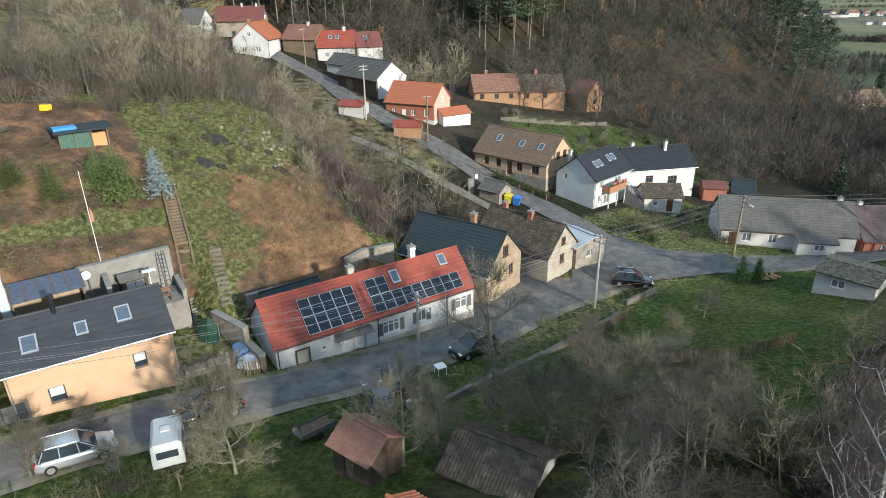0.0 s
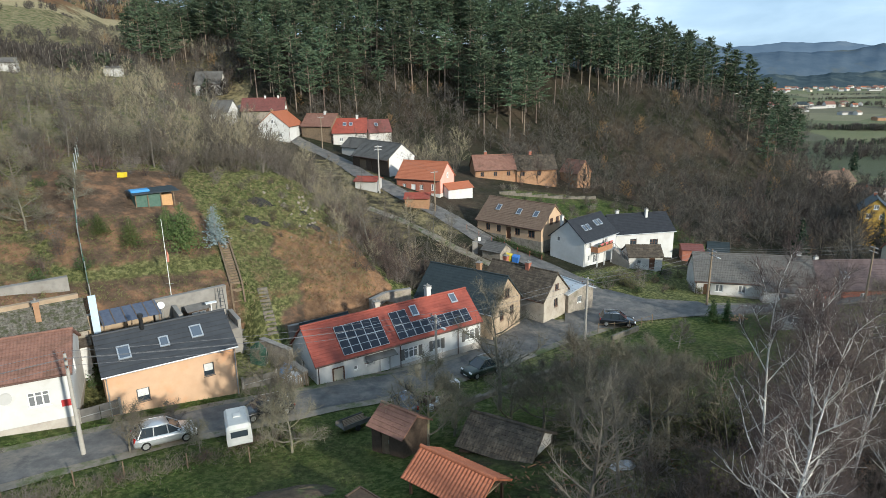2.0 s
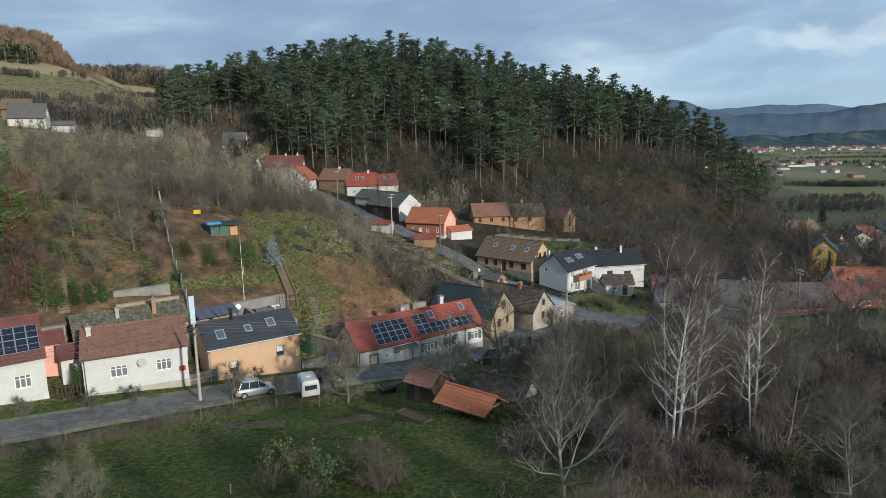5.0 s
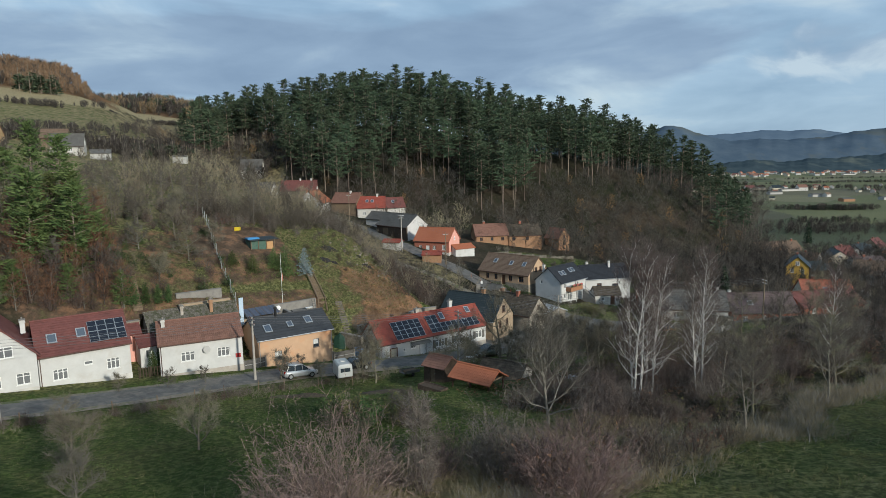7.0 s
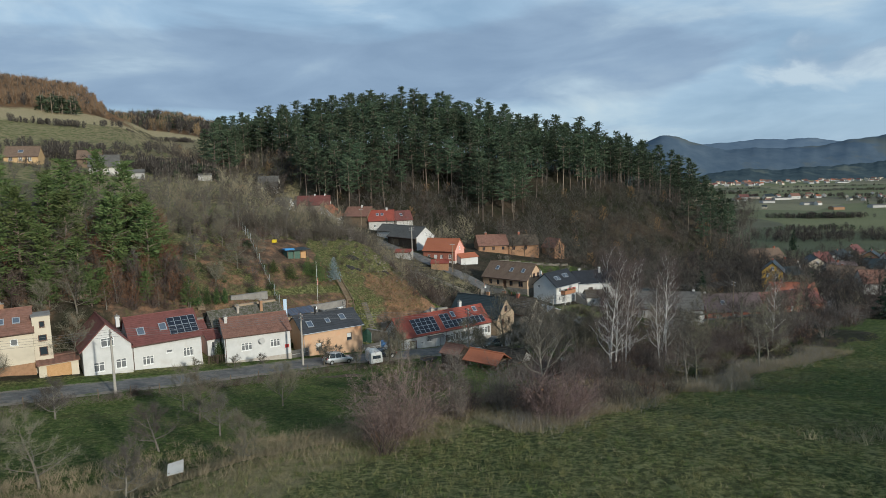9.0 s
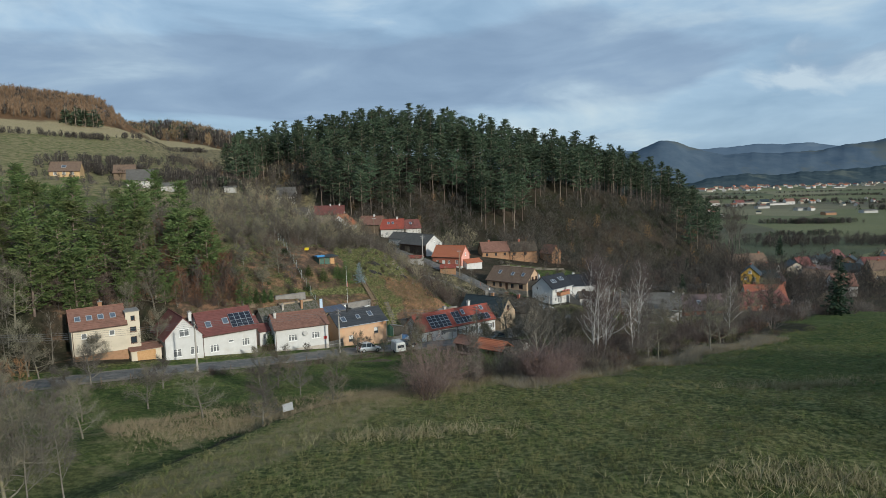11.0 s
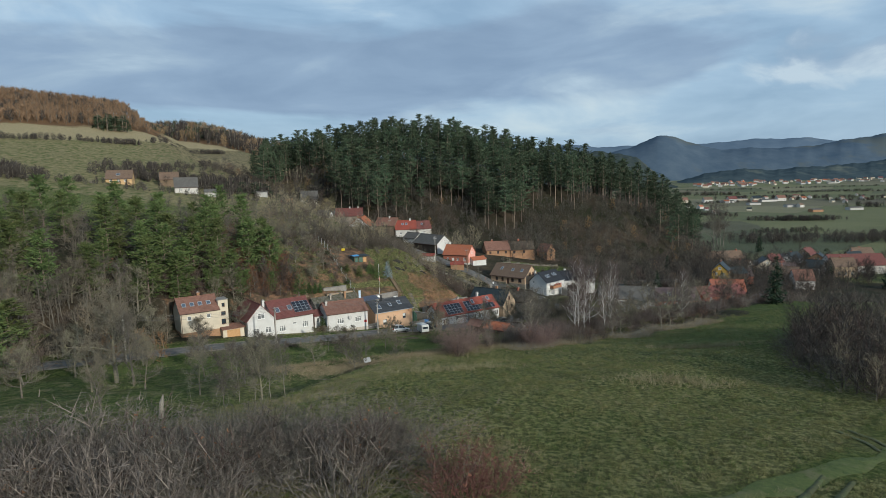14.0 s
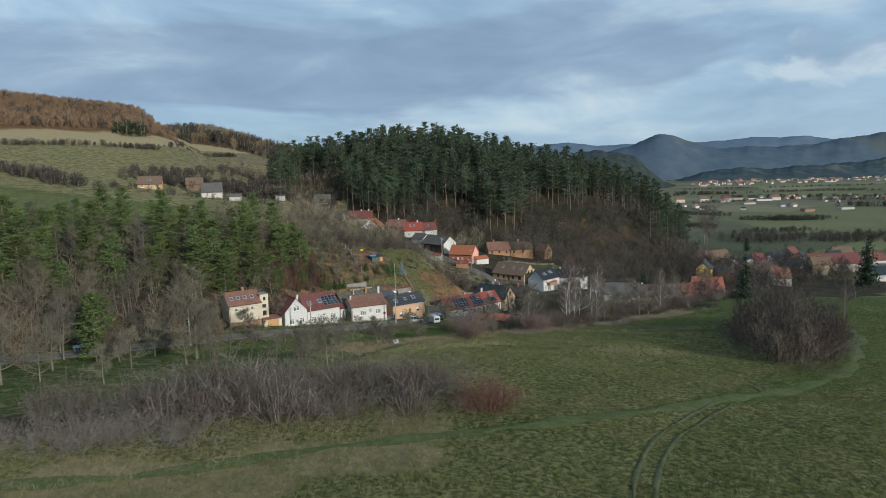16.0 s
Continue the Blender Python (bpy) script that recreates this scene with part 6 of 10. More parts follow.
# leafless woods: hillside left of the lane, slope right of the knoll, fringe of the pines
def woods_ok(x, y):
    s, n = along(x, y)
    k = knoll_at(x, y)
    if n < 52 and y < 110:
        return False
    for (ax, ay), (bx, by) in zip(UPPER[:-1], UPPER[1:]):
        t = max(0, min(1, ((x - ax) * (bx - ax) + (y - ay) * (by - ay)) / ((bx - ax) ** 2 + (by - ay) ** 2)))
        if math.hypot(x - ax - t * (bx - ax), y - ay - t * (by - ay)) < (6.5 if y < 105 else 9.5):
            return False
    if -2 < x < 40 and 78 < y < 128:
        return False
    if -20 < x < 2 and 95 < y < 122:
        return False
    left = 29 < s < 62 and n > 54 and x < 2 + (n - 60) * -.1 or (-22 < s < 24 and 76 < n < 128)
    right = x > 12 and 128 < y < 235 and not pine_ok(x, y) and s < 200 or (x > 38 and 88 < y < 150 and s < 165 and n > 44)
    fringe = k > 2 and not pine_ok(x, y) and y < 215
    mid = -75 < x < 0 and 120 < y < 185 and n > 100
    if left and s < 24 and (math.sin(x * 12.9 + y * 78.2) * 437.5) % 1 > .62:
        return False
    return left or right or fringe or mid


wspots = spread(3, -120, 135, 40, 235, 2.9, woods_ok, 14000)
wspots.sort(key=lambda p: p[1] + .2 * abs(p[0]))
near, rest = wspots[:100], wspots[100:]


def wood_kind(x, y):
    """Darker twigs on the knoll and right of it stand in for cloud shade there, some beech with leaves, grey-brown
    woods elsewhere.
    """
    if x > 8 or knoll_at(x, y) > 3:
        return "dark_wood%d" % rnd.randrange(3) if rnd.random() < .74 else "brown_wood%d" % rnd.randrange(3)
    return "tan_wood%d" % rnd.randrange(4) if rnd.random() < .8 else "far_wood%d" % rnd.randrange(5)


for x, y in near:
    plant(("tan_wood%d" % rnd.randrange(4) if rnd.random() < .7 else "wood%d" % rnd.randrange(5)) if x < 8 else "dark_wood%d" % rnd.randrange(3), x, y, rnd.uniform(.5, .95), "leafless grey-brown tree in a hillside thicket", "bare tree", "bare trees on the hillside", rnd.uniform(0, 360))
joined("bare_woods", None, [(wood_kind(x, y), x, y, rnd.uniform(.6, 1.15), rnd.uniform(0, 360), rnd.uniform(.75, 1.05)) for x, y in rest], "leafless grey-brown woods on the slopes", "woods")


# ---- single trees and shrubs of the gardens ----
rnd_w = random.Random(31)
FRUIT = "gnarled leafless fruit tree with a spreading crown"
for x, y, sc, k in ((-16.1, 33.0, 1.3, 0), (6.6, 31.4, 1.5, 1), (-4.4, 31.6, 1.25, 0), (-2.4, 33.4, .9, 1), (-14.2, 31.0, .95, 1), (-25.2, 29.6, .7, 0), (12.4, 33.6, 1.1, 0), (4.4, 33.5, 1.0, 1), (16.2, 45.4, .75, 1), (21.8, 52.8, .6, 3), (-45.3, .8, .75, 2), (-20.6, -19.6, .62, 1), (-25.6, -24.2, .62, 3), (-24.1, 2.6, .8, 0), (-30, -3, .85, 1), (-26, -9, .6, 2), (-9.6, 8.6, .62, 3), (-40.5, 22.5, .42, 1), (-36.5, 25.0, .4, 3),
                    (-33.0, 27.0, .4, 2), (-62, -6, .9, 0), (-52, -8, .8, 2), (-70, -22, .95, 3), (-66, 2, .7, 1), (-78, -2, 1.0, 2), (9.5, 47.5, .7, 1), (-23.5, 33.2, .45, 2), (-20.5, 30.2, .5, 0), (8.2, 30.0, 1.2, 0), (12.2, 29.0, 1.2, 1), (14.6, 32.5, 1.0, 0), (10.8, 36.4, 1.0, 1), (2.0, 34.6, 1.1, 0), (6.2, 36.2, .9, 1)):
    plant("orchard%d" % k, x, y, sc, FRUIT, "fruit tree", "garden fruit trees", x * 37 % 360)
for x, y, sc, k in ((-56.0, -25.0, 1.35, 0), (1.5, 38.9, 1.05, 0), (4.4, 19.2, .82, 1), (-57.2, -22.5, 1.0, 2), (-51.8, -29, .8, 3), (-55.5, 21.5, .7, 0), (14.8, .2, .55, 1), (17.5, 4.5, .6, 2), (26.5, 9.5, .6, 3), (30, 14, .65, 0), (34.5, 19.5, .6, 1), (10.5, 27.5, .75, 2), (7.4, 24.0, .7, 3), (23, 28, .7, 0), (35, 42, .8, 2), (43, 47, .8, 3),
                    (52, 55, .75, 0), (-31.2, -45.9, .62, 2), (-83, -16, 1.0, 1), (-95, -5, 1.0, 0), (-90, -28, 1.0, 3), (62, 60, .8, 2), (71, 75, .8, 1), (78, 92, .9, 0), (68, 96, .8, 3), (-73, -45, .9, 2), (40, 33, .7, 2), (46, 38, .6, 0), (18, 11, .6, 3)):
    plant("tall%d" % k if k % 2 else "oak%d" % (k // 2), x, y, sc, "tall leafless tree with a grey-brown crown", "bare tree", "bare trees by the gardens", x * 53 % 360)
for x, y, sc, k in ((-75, 8, .9, 1), (-70, 2, .8, 3), (-82, 10, 1.0, 1), (-88, 2, .95, 3), (-64, 6, .7, 1), (-92, 14, 1.0, 3), (-100, 4, 1.1, 1), (-68, -14, .9, 3), (-76, -30, 1.0, 1), (-62, -34, .75, 3), (-84, -40, 1.0, 1), (-66, -48, .7, 3), (-58, 27, .75, 1), (-61, 24, .7, 3), (-47, -36, .6, 1), (-44, -50, .55, 3), (-56, -52, .6, 1), (-43, -20, .5, 3), (-37, -30, .5, 1),
                    (25, 24, .6, 3), (31, 27, .65, 1), (38, 26, .6, 3)):
    plant("oak%d" % (k // 2) if x < -30 else "tall%d" % k, x, y, sc * (.82 if x < -30 else 1), "leafless tree with a fine grey-brown crown", "bare tree", "bare trees by the gardens", x * 53 % 360)
for x, y, sc, k in ((9.5, 34.5, 1.3, 1), (26, 24, .8, 1)):
    plant("orchard%d" % k, x, y, sc, FRUIT, "fruit tree", "garden fruit trees", x * 37 % 360)
# bare trees on the lower lawn and beside the lane west of the houses
for x, y, sc, k in ((-44, -27, .6, 0), (-66, 7, .9, 0), (-74, 8, .9, 1), (-54, -34, .65, 2), (-86, -12, 1.0, 2), (-40, -14, .55, 0),
                    (-72, 14, 1.0, 2), (-80, 16, 1.0, 3), (-90, 8, 1.1, 0), (-96, 16, 1.1, 1), (-88, 22, 1.05, 2), (-78, 26, 1.0, 3), (-70, 22, .9, 0), (-98, -14, 1.1, 1), (-104, -2, 1.1, 2), (-56, 4, .7, 3), (-60, 12, .7, 1), (-34, 3, .5, 2), (-28, -15, .5, 3), (-31, -23, .5, 0), (-36, -36, .55, 1), (-39, -41, .5, 2)):
    plant(("orchard%d" % k) if k % 2 else "oak%d" % (k // 2), x, y, sc * (1.35 if k % 2 else .85), "leafless tree with lichen-covered grey branches", "bare tree", "bare trees by the gardens", x * 29 % 360)
joined("lane_woods", None, [("tan_wood%d" % rnd_w.randrange(4) if i % 2 else "brown_wood%d" % rnd_w.randrange(3), *place(rnd_w.uniform(-112, -50), rnd_w.uniform(32.5, 36.5)), rnd_w.uniform(.6, 1.05), rnd_w.uniform(0, 360), 1.0) for i in range(46)] + [("tan_wood%d" % rnd_w.randrange(4) if i % 3 else "wood%d" % rnd_w.randrange(5), *place(rnd_w.uniform(-112, -52), rnd_w.uniform(44, 60)), rnd_w.uniform(.9, 1.4), rnd_w.uniform(0, 360), 1.0) for i in range(80)], "leafless grey-brown woods beside a lane", "woods")
# old fruit trees on the terraces beside the steps, young woods above the slope
for x, y, sc, k in ((-44.6, 42.5, .75, 0), (-43.0, 48.8, .95, 1), (-47.3, 54.5, .9, 0), (-55.5, 61.5, .85, 1), (-43.5, 69.5, .95, 0), (-52.0, 68.5, .8, 1), (-49.5, 47.5, .8, 3), (-53.0, 55.0, .75, 2), (-41.0, 54.0, .8, 1), (-58.5, 66.0, .85, 0), (-50.0, 62.0, .7, 3), (-57.0, 56.0, .75, 1)):
    plant("orchard%d" % k, x, y, sc, FRUIT + " on a grassy terrace", "fruit tree", "garden fruit trees", x * 37 % 360)
slope_wood = []
for i in range(62):
    x, y = place(rnd_w.uniform(3, 33), rnd_w.uniform(75.5, 90))
    slope_wood.append(("tan_wood%d" % rnd_w.randrange(4) if i % 2 else rnd_w.choice(["bush0", "bush1", "bush2"]), x, y, rnd_w.uniform(.55, .95) if i % 2 else rnd_w.uniform(.8, 1.5), rnd_w.uniform(0, 360), 1.0))
for i in range(80):
    x, y = place(rnd_w.uniform(-4, 30), rnd_w.uniform(73, 92))
    slope_wood.append((rnd_w.choice(["scrub0", "scrub1", "scrub2", "scrubred0", "bush1"]), x, y, rnd_w.uniform(.5, 1.05), rnd_w.uniform(0, 360), 1.0))
for i in range(26):
    x, y = place(rnd_w.uniform(-33, -15), rnd_w.uniform(62, 84))
    slope_wood.append((rnd_w.choice(["brown_wood0", "brown_wood0", "tan_wood1", "brown_wood1"]), x, y, rnd_w.uniform(.6, .95), rnd_w.uniform(0, 360), 1.0))
for i in range(46):
    x, y = place(rnd_w.uniform(12.5, 28), rnd_w.uniform(61, 76))
    slope_wood.append((rnd_w.choice(["scrub0", "scrub1", "scrubred1", "scrub2", "busholive"]), x, y, rnd_w.uniform(.15, .38), rnd_w.uniform(0, 360), 1.0))
for i in range(30):
    x, y = place(rnd_w.uniform(24.5, 29), rnd_w.uniform(55, 76))
    slope_wood.append((rnd_w.choice(["scrub0", "scrub1", "scrubred1", "tan_wood1", "tan_wood3"]), x, y, rnd_w.uniform(.35, .62), rnd_w.uniform(0, 360), 1.0))
joined("slope_woods", None, slope_wood, "leafless pale brown young woods above a garden slope", "woods")
plant("fork_tree", 1.9, 4.2, .95, "leafless tree with two pale grey trunks and spreading boughs", "bare tree", "bare trees by the gardens", 40)
BIRCH = "slender leafless birch with white bark"
for x, y, sc, k in ((12.4, 17.2, 1.02, 0), (12.0, 14.2, .98, 1), (13.6, 15.4, .9, 2), (14.6, 19.6, .95, 1), (19.3, 17.8, .95, 2), (16.2, 22.4, .95, 0), (20.9, 23.4, .9, 1), (17.6, 15.0, .72, 0), (37.0, 26.0, .74, 2), (11.2, 13.1, .92, 0)):
    plant("birch%d" % k, x, y, sc, BIRCH, "birch", "birches below the meadow", x * 71 % 360)
for x, y, sc, k in ((-33.3, -46.2, .62, 2), (-32.0, -45.6, .66, 1), (-30.6, -45.2, .6, 0), (-34.4, -47, .55, 1), (-29.5, -44.2, .55, 2)):
    plant("sapling%d" % (k % 2), x, y, sc * 1.3, "young leafless tree with pale grey bark", "bare tree", "young trees at the meadow's edge", x * 71 % 360)
for x, y, key, sc in ((-80.7, -8.0, "scots2", 1.15), (-75.5, -19.0, "scots1", 1.1), (66.0, 43.0, "spruce0", 1.0), (186, 279, "spruce1", 1.0), (53.1, 86.5, "spruce1", .8), (164, 134, "spruce1", 1.9), (79.2, 148, "spruce0", .7), (13.6, 49.8, "garden_fir", .62), (29.4, 62.4, "thuja", .85), (31.0, 62.0, "thuja", .8), (-27.8, 56.1, "blue", 1.0), (-30.4, 54.2, "garden_fir", 1.15), (-32.2, 54.6, "garden_fir", .8),
                      (-34.6, 51.6, "garden_fir", .7), (-37.6, 51.5, "garden_fir", .55), (-45.6, 37.0, "thuja", 1.0), (-44.4, 38.0, "thuja", .75), (-43.2, 38.8, "thuja", .7), (-42.2, 39.6, "thuja", .65), (-39.2, 30.2, "thuja", 1.0), (-40.1, 29.6, "thuja", .8), (88, 118, "spruce1", .7), (-32, 44.5, "bushgreen", .5)):
    nm = {"s": "conifer", "b": "conifer", "g": "conifer", "t": "thuja"}[key[0]]
    plant(key, x, y, sc * (1.2 if key == "scots2" else 1), {"blue": "silvery blue spruce on a garden terrace", "garden_fir": "dense green garden conifer", "thuja": "narrow dark green thuja", "bushgreen": "small dark evergreen garden shrub"}.get(key, "dark green conifer standing alone"), nm, "garden conifers", x * 31 % 360, tall=.68 if key == "scots2" else 1.0)

SHRUB = "leafless grey-brown shrub of thin upright stems"
shrubs = [(-11.4, -13.6, "dome0", 1.25), (-12.4, -14.6, "dome1", .8), (-7.2, -9.6, "tall_dome", 1.1), (-6.4, -7.4, "bigbush1", .7), (-3.4, -7.6, "bigbush0", .9), (-1.6, -8.2, "bigbush2", .8), (0.6, -11.4, "dome1", .95), (-.9, -10.4, "bushred1", 1.1), (1.6, -10.6, "dome1", .7), (3.2, -6.6, "bushred1", .9), (-1.0, -10.0, "bushpale2", .8), (-13.2, -15.2, "bush1", .6), (6.4, -6.6, "bush1", .9), (9.5, -4.2, "bushred2", .8), (12.4, -2.5, "bush2", .8),
          (-14.2, -71.6, "redshrub0", 1.0), (-12.9, -71.3, "redshrub1", 1.12), (-11.7, -70.9, "redshrub0", .95), (13.5, 37, "busholive", .6), (-9.5, 8.4, "busholive", .55), (-15.3, 7.8, "bush0", .6), (14, 32, "busholive", .6), (-12.8, 6.5, "bush1", .55), (-58, 21.4, "busholive", .4), (-10.0, 10.2, "busholive", .8), (-14.2, 9.6, "busholive", .75), (-15.6, 10.4, "bushgreen", 1.0), (-12.6, 8.8, "bushgreen", .95), (-13.4, 10.6, "bushred0", .6), (-8.6, 7.4, "bushpale0", .55), (-7.8, 8.6, "bushpale1", .5)]
for x, y, key, sc in shrubs:
    plant(key, x, y, sc, "reddish-brown shrub with dry leaves" if "red" in key else ("shrub with sparse olive leaves" if "olive" in key else SHRUB), "shrub", "shrubs at the meadow's edge", x * 43 % 360)

rnd = random.Random(11)
thick = []


def sn_box(s0, s1, n0, n1, count, keys, lo, hi):
    for _ in range(count):
        s, n = rnd.uniform(s0, s1), rnd.uniform(n0, n1)
        x, y = place(s, n)
        thick.append((rnd.choice(keys), x, y, rnd.uniform(lo, hi), rnd.uniform(0, 360), rnd.uniform(.8, 1.15)))


# thickets: the hollow under the birches, the hedge left of the meadow, the bank of the stream
sn_box(8, 46, -4, 13, 150, ["scrub0", "scrub1", "scrub2", "scrubred0", "scrubred1", "bushpale2"], .45, .9)
sn_box(14, 42, 10, 16, 26, ["scrub0", "scrub2", "busholive", "scrub1"], .4, .75)
sn_box(12, 46, -8.5, 1, 95, ["scrub0", "scrub1", "scrubred0", "scrubred1", "bushgreen", "busholive", "bush1"], .22, .52)
sn_box(46, 100, -6, 14, 110, ["scrub0", "scrub1", "scrubred2", "scrub2"], .5, 1.0)
sn_box(-22, 10, -9, 0, 34, ["scrub0", "scrub1", "bushpale2", "scrubred1"], .35, .7)
for i in range(85):
    f = rnd.uniform(.52, 1)
    x, y = -66 + 49 * f, -83 + 13.5 * f
    x, y = x + rnd.uniform(-4, 3), y + rnd.uniform(1.5, 10 - 5 * f)
    thick.append((rnd.choice(["hedge0", "hedge1", "hedge2"]), x, y, rnd.uniform(.8, 1.35), rnd.uniform(0, 360), 1.0))
for i in range(48):
    f = rnd.random()
    x, y = -40 + 22 * f, rnd.uniform(-77 + 4 * f, -68.5 + 2 * f)
    thick.append((rnd.choice(["hedge0", "hedge1", "scrub0", "scrub2", "scrubred1"]), x, y, rnd.uniform(.75, 1.35), rnd.uniform(0, 360), rnd.uniform(.8, 1.2)))
for x, y, sc in ((-47.6, -72, .9), (-45.4, -73, .75), (-43, -72.5, .7), (-49.5, -73, .8)):
    thick.append(("bushpale2", x, y, sc, x * 40 % 360, 1.0))
for i in range(60):
    f = rnd.uniform(0, .56)
    x, y = -66 + 49 * f + rnd.uniform(-2, 2), -83 + 6 * f + rnd.uniform(0, 5)
    thick.append((rnd.choice(["hedge0", "hedge1", "scrub1", "scrub2"]), x, y, rnd.uniform(.25, .5), rnd.uniform(0, 360), 1.0))
for i in range(22):
    f = rnd.random()
    thick.append(("seedbush%d" % (i % 2), -48 + 14 * f + rnd.uniform(-.8, .8), -80.2 + 2.2 * f + rnd.uniform(-1.4, 1.8), rnd.uniform(.7, 1.1), rnd.uniform(0, 360), 1.0))
for i in range(12):
    f = rnd.uniform(.5, 1)
    x, y = -66 + 50 * f + rnd.uniform(-3, 2), -82 + 14 * f + rnd.uniform(2, 10 - 4 * f)
    thick.append((rnd.choice(["bigbush0", "bigbush2", "bigbush0", "bigbush1"]), x, y, rnd.uniform(.42, .62), rnd.uniform(0, 360), 1.0))
for i in range(120):
    x, y = rnd.uniform(15.5, 33), rnd.uniform(22, 45)
    s_, n_ = along(x, y)
    if n_ > 16 + 1.5 * math.sin(s_):
        continue
    thick.append((rnd.choice(["scrub0", "scrub1", "scrub2", "busholive", "scrubred1", "bush1", "tan_wood1"]), x, y, rnd.uniform(.5, .95), rnd.uniform(0, 360), 1.0))
joined("thicket", None, thick, "leafless grey-brown thicket of shrubs and young stems", "thicket")
thick = []
# the lone clump out on the meadow
def copse_spot(grow=1.0):
    """A point in the long copse, which runs away from the track's bend, and how far out it lies."""
    a, q = rnd.uniform(0, 6.283), math.sqrt(rnd.random())
    u, v = math.cos(a) * q * 24 * grow, math.sin(a) * q * 7.0 * grow
    return 35.0 + .45 * u + .89 * v, -31.5 + .89 * u - .45 * v, q


for i in range(125):
    x, y, q = copse_spot()
    thick.append((rnd.choice(["dark_wood0", "dark_wood1", "brown_wood1", "brown_wood2", "tan_wood1"]), x, y, (.98 - .4 * q) * rnd.uniform(.8, 1.2), rnd.uniform(0, 360), 1.0))
for i in range(90):
    x, y, q = copse_spot(1.05)
    thick.append((rnd.choice(["hedge0", "hedge2", "hedge1", "scrub0"]), x, y, rnd.uniform(.6, 1.05), rnd.uniform(0, 360), 1.0))
for x, y, sc in ((28, -46, 1.0), (31, -41, .9), (36, -34, .9), (40, -24, .85), (60, -8, .9), (66, 2, 1.0), (54, -16, .8), (74, 10, 1.0)):
    thick.append(("wood%d" % rnd.randrange(5), x, y, sc * 1.1, rnd.uniform(0, 360), 1.0))
for i in range(40):
    x, y = 50 + rnd.uniform(0, 30), -22 + rnd.uniform(0, 40)
    if y > (x - 50) * 1.1 - 24:
        continue
    thick.append((rnd.choice(["scrub0", "scrub1", "scrub2"]), x + 6, y, rnd.uniform(.8, 1.5), rnd.uniform(0, 360), 1.0))
joined("meadow_copse", None, thick, "leafless copse of shrubs and small trees on the meadow", "thicket")
# shrubs and hedge plants of the gardens by the lane
for i in range(34):
    x, y = 19 + rnd_w.uniform(0, 15), 73 + rnd_w.uniform(0, 11)
    plant(rnd_w.choice(["scrub0", "scrub1", "scrubred0", "busholive", "bushgreen"]), x, y, rnd_w.uniform(.3, .6), "small garden shrub among rough grass", "shrub", "garden shrubs by the lane", rnd_w.uniform(0, 360))
for i in range(12):
    f = i / 11
    plant("bushgreen", 5.5 + 6.5 * f, 92.6 - 6.2 * f, .5, "dark evergreen hedge plant along a cottage fence", "hedge plant", "hedge by the lane", i * 50)
for i in range(64):
    x, y = 9 + rnd_w.uniform(0, 35), 101 + rnd_w.uniform(0, 23)
    plant(rnd_w.choice(["scrub0", "scrub1", "scrub2", "scrubred0", "busholive", "bushgreen", "orchard2", "bush1"]), x, y, rnd_w.uniform(.3, .62), "small garden shrub among rough grass", "shrub", "garden shrubs by the lane", rnd_w.uniform(0, 360))
thick = []
# undergrowth on the hillsides
for x, y in spread(21, -100, 60, 45, 140, 2.6, lambda x, y: woods_ok(x, y) and rnd.random() < .8, 2600)[:300]:
    thick.append((rnd.choice(["scrub0", "scrub1", "scrub2", "scrubred0", "scrubred2"]), x, y, rnd.uniform(.35, .75), rnd.uniform(0, 360), 1.0))
for _ in range(70):
    x, y = place(rnd.uniform(-20, 0), rnd.uniform(58, 80))
    thick.append((rnd.choice(["scrub0", "scrub1", "bushgreen", "scrubred0", "scrubred1"]), x, y, rnd.uniform(.25, .6), rnd.uniform(0, 360), 1.0))
for _ in range(60):
    x, y = place(rnd.uniform(-46, 8), 35.8 + rnd.uniform(-.9, .6))
    thick.append((rnd.choice(["scrub0", "scrub1", "scrub2", "scrubred1"]), x, y, rnd.uniform(.2, .42), rnd.uniform(0, 360), 1.0))
for _ in range(60):
    x, y = place(rnd.uniform(-30, -3), rnd.uniform(58, 78))
    thick.append((rnd.choice(["scrubred0", "scrubred1", "bushgreen", "scrub0", "garden_fir", "tan_wood1"]), x, y, rnd.uniform(.3, .65), rnd.uniform(0, 360), 1.0))
for _ in range(45):
    x, y = place(rnd.uniform(-42, -14), rnd.uniform(52, 66))
    thick.append((rnd.choice(["scrubred1", "scrubred0", "scrubred1", "scrub0"]), x, y, rnd.uniform(.3, .8), rnd.uniform(0, 360), 1.0))
for _ in range(150):
    x, y = place(rnd.uniform(28, 36), rnd.uniform(55, 68))
    thick.append((rnd.choice(["scrub0", "scrubred0", "scrubred1", "brown_wood1", "scrub2"]), x, y, rnd.uniform(.3, .62), rnd.uniform(0, 360), 1.0))
for _ in range(60):
    x, y = place(rnd.uniform(-90, -44), rnd.uniform(46, 60))
    thick.append((rnd.choice(["far_wood0", "far_wood1", "far_wood2", "far_wood3", "scrub1"]), x, y, rnd.uniform(.6, 1.1), rnd.uniform(0, 360), 1.0))
for _ in range(95):
    x, y = place(rnd.uniform(-52, -15), rnd.uniform(56.5, 67))
    key = rnd.choice(["scots0", "brown_wood0", "brown_wood1", "dark_wood0", "scots1", "tan_wood2", "brown_wood2"])
    thick.append((key, x, y, rnd.uniform(.35, .55) if key[0] == "s" else rnd.uniform(.5, .85), rnd.uniform(0, 360), 1.0))
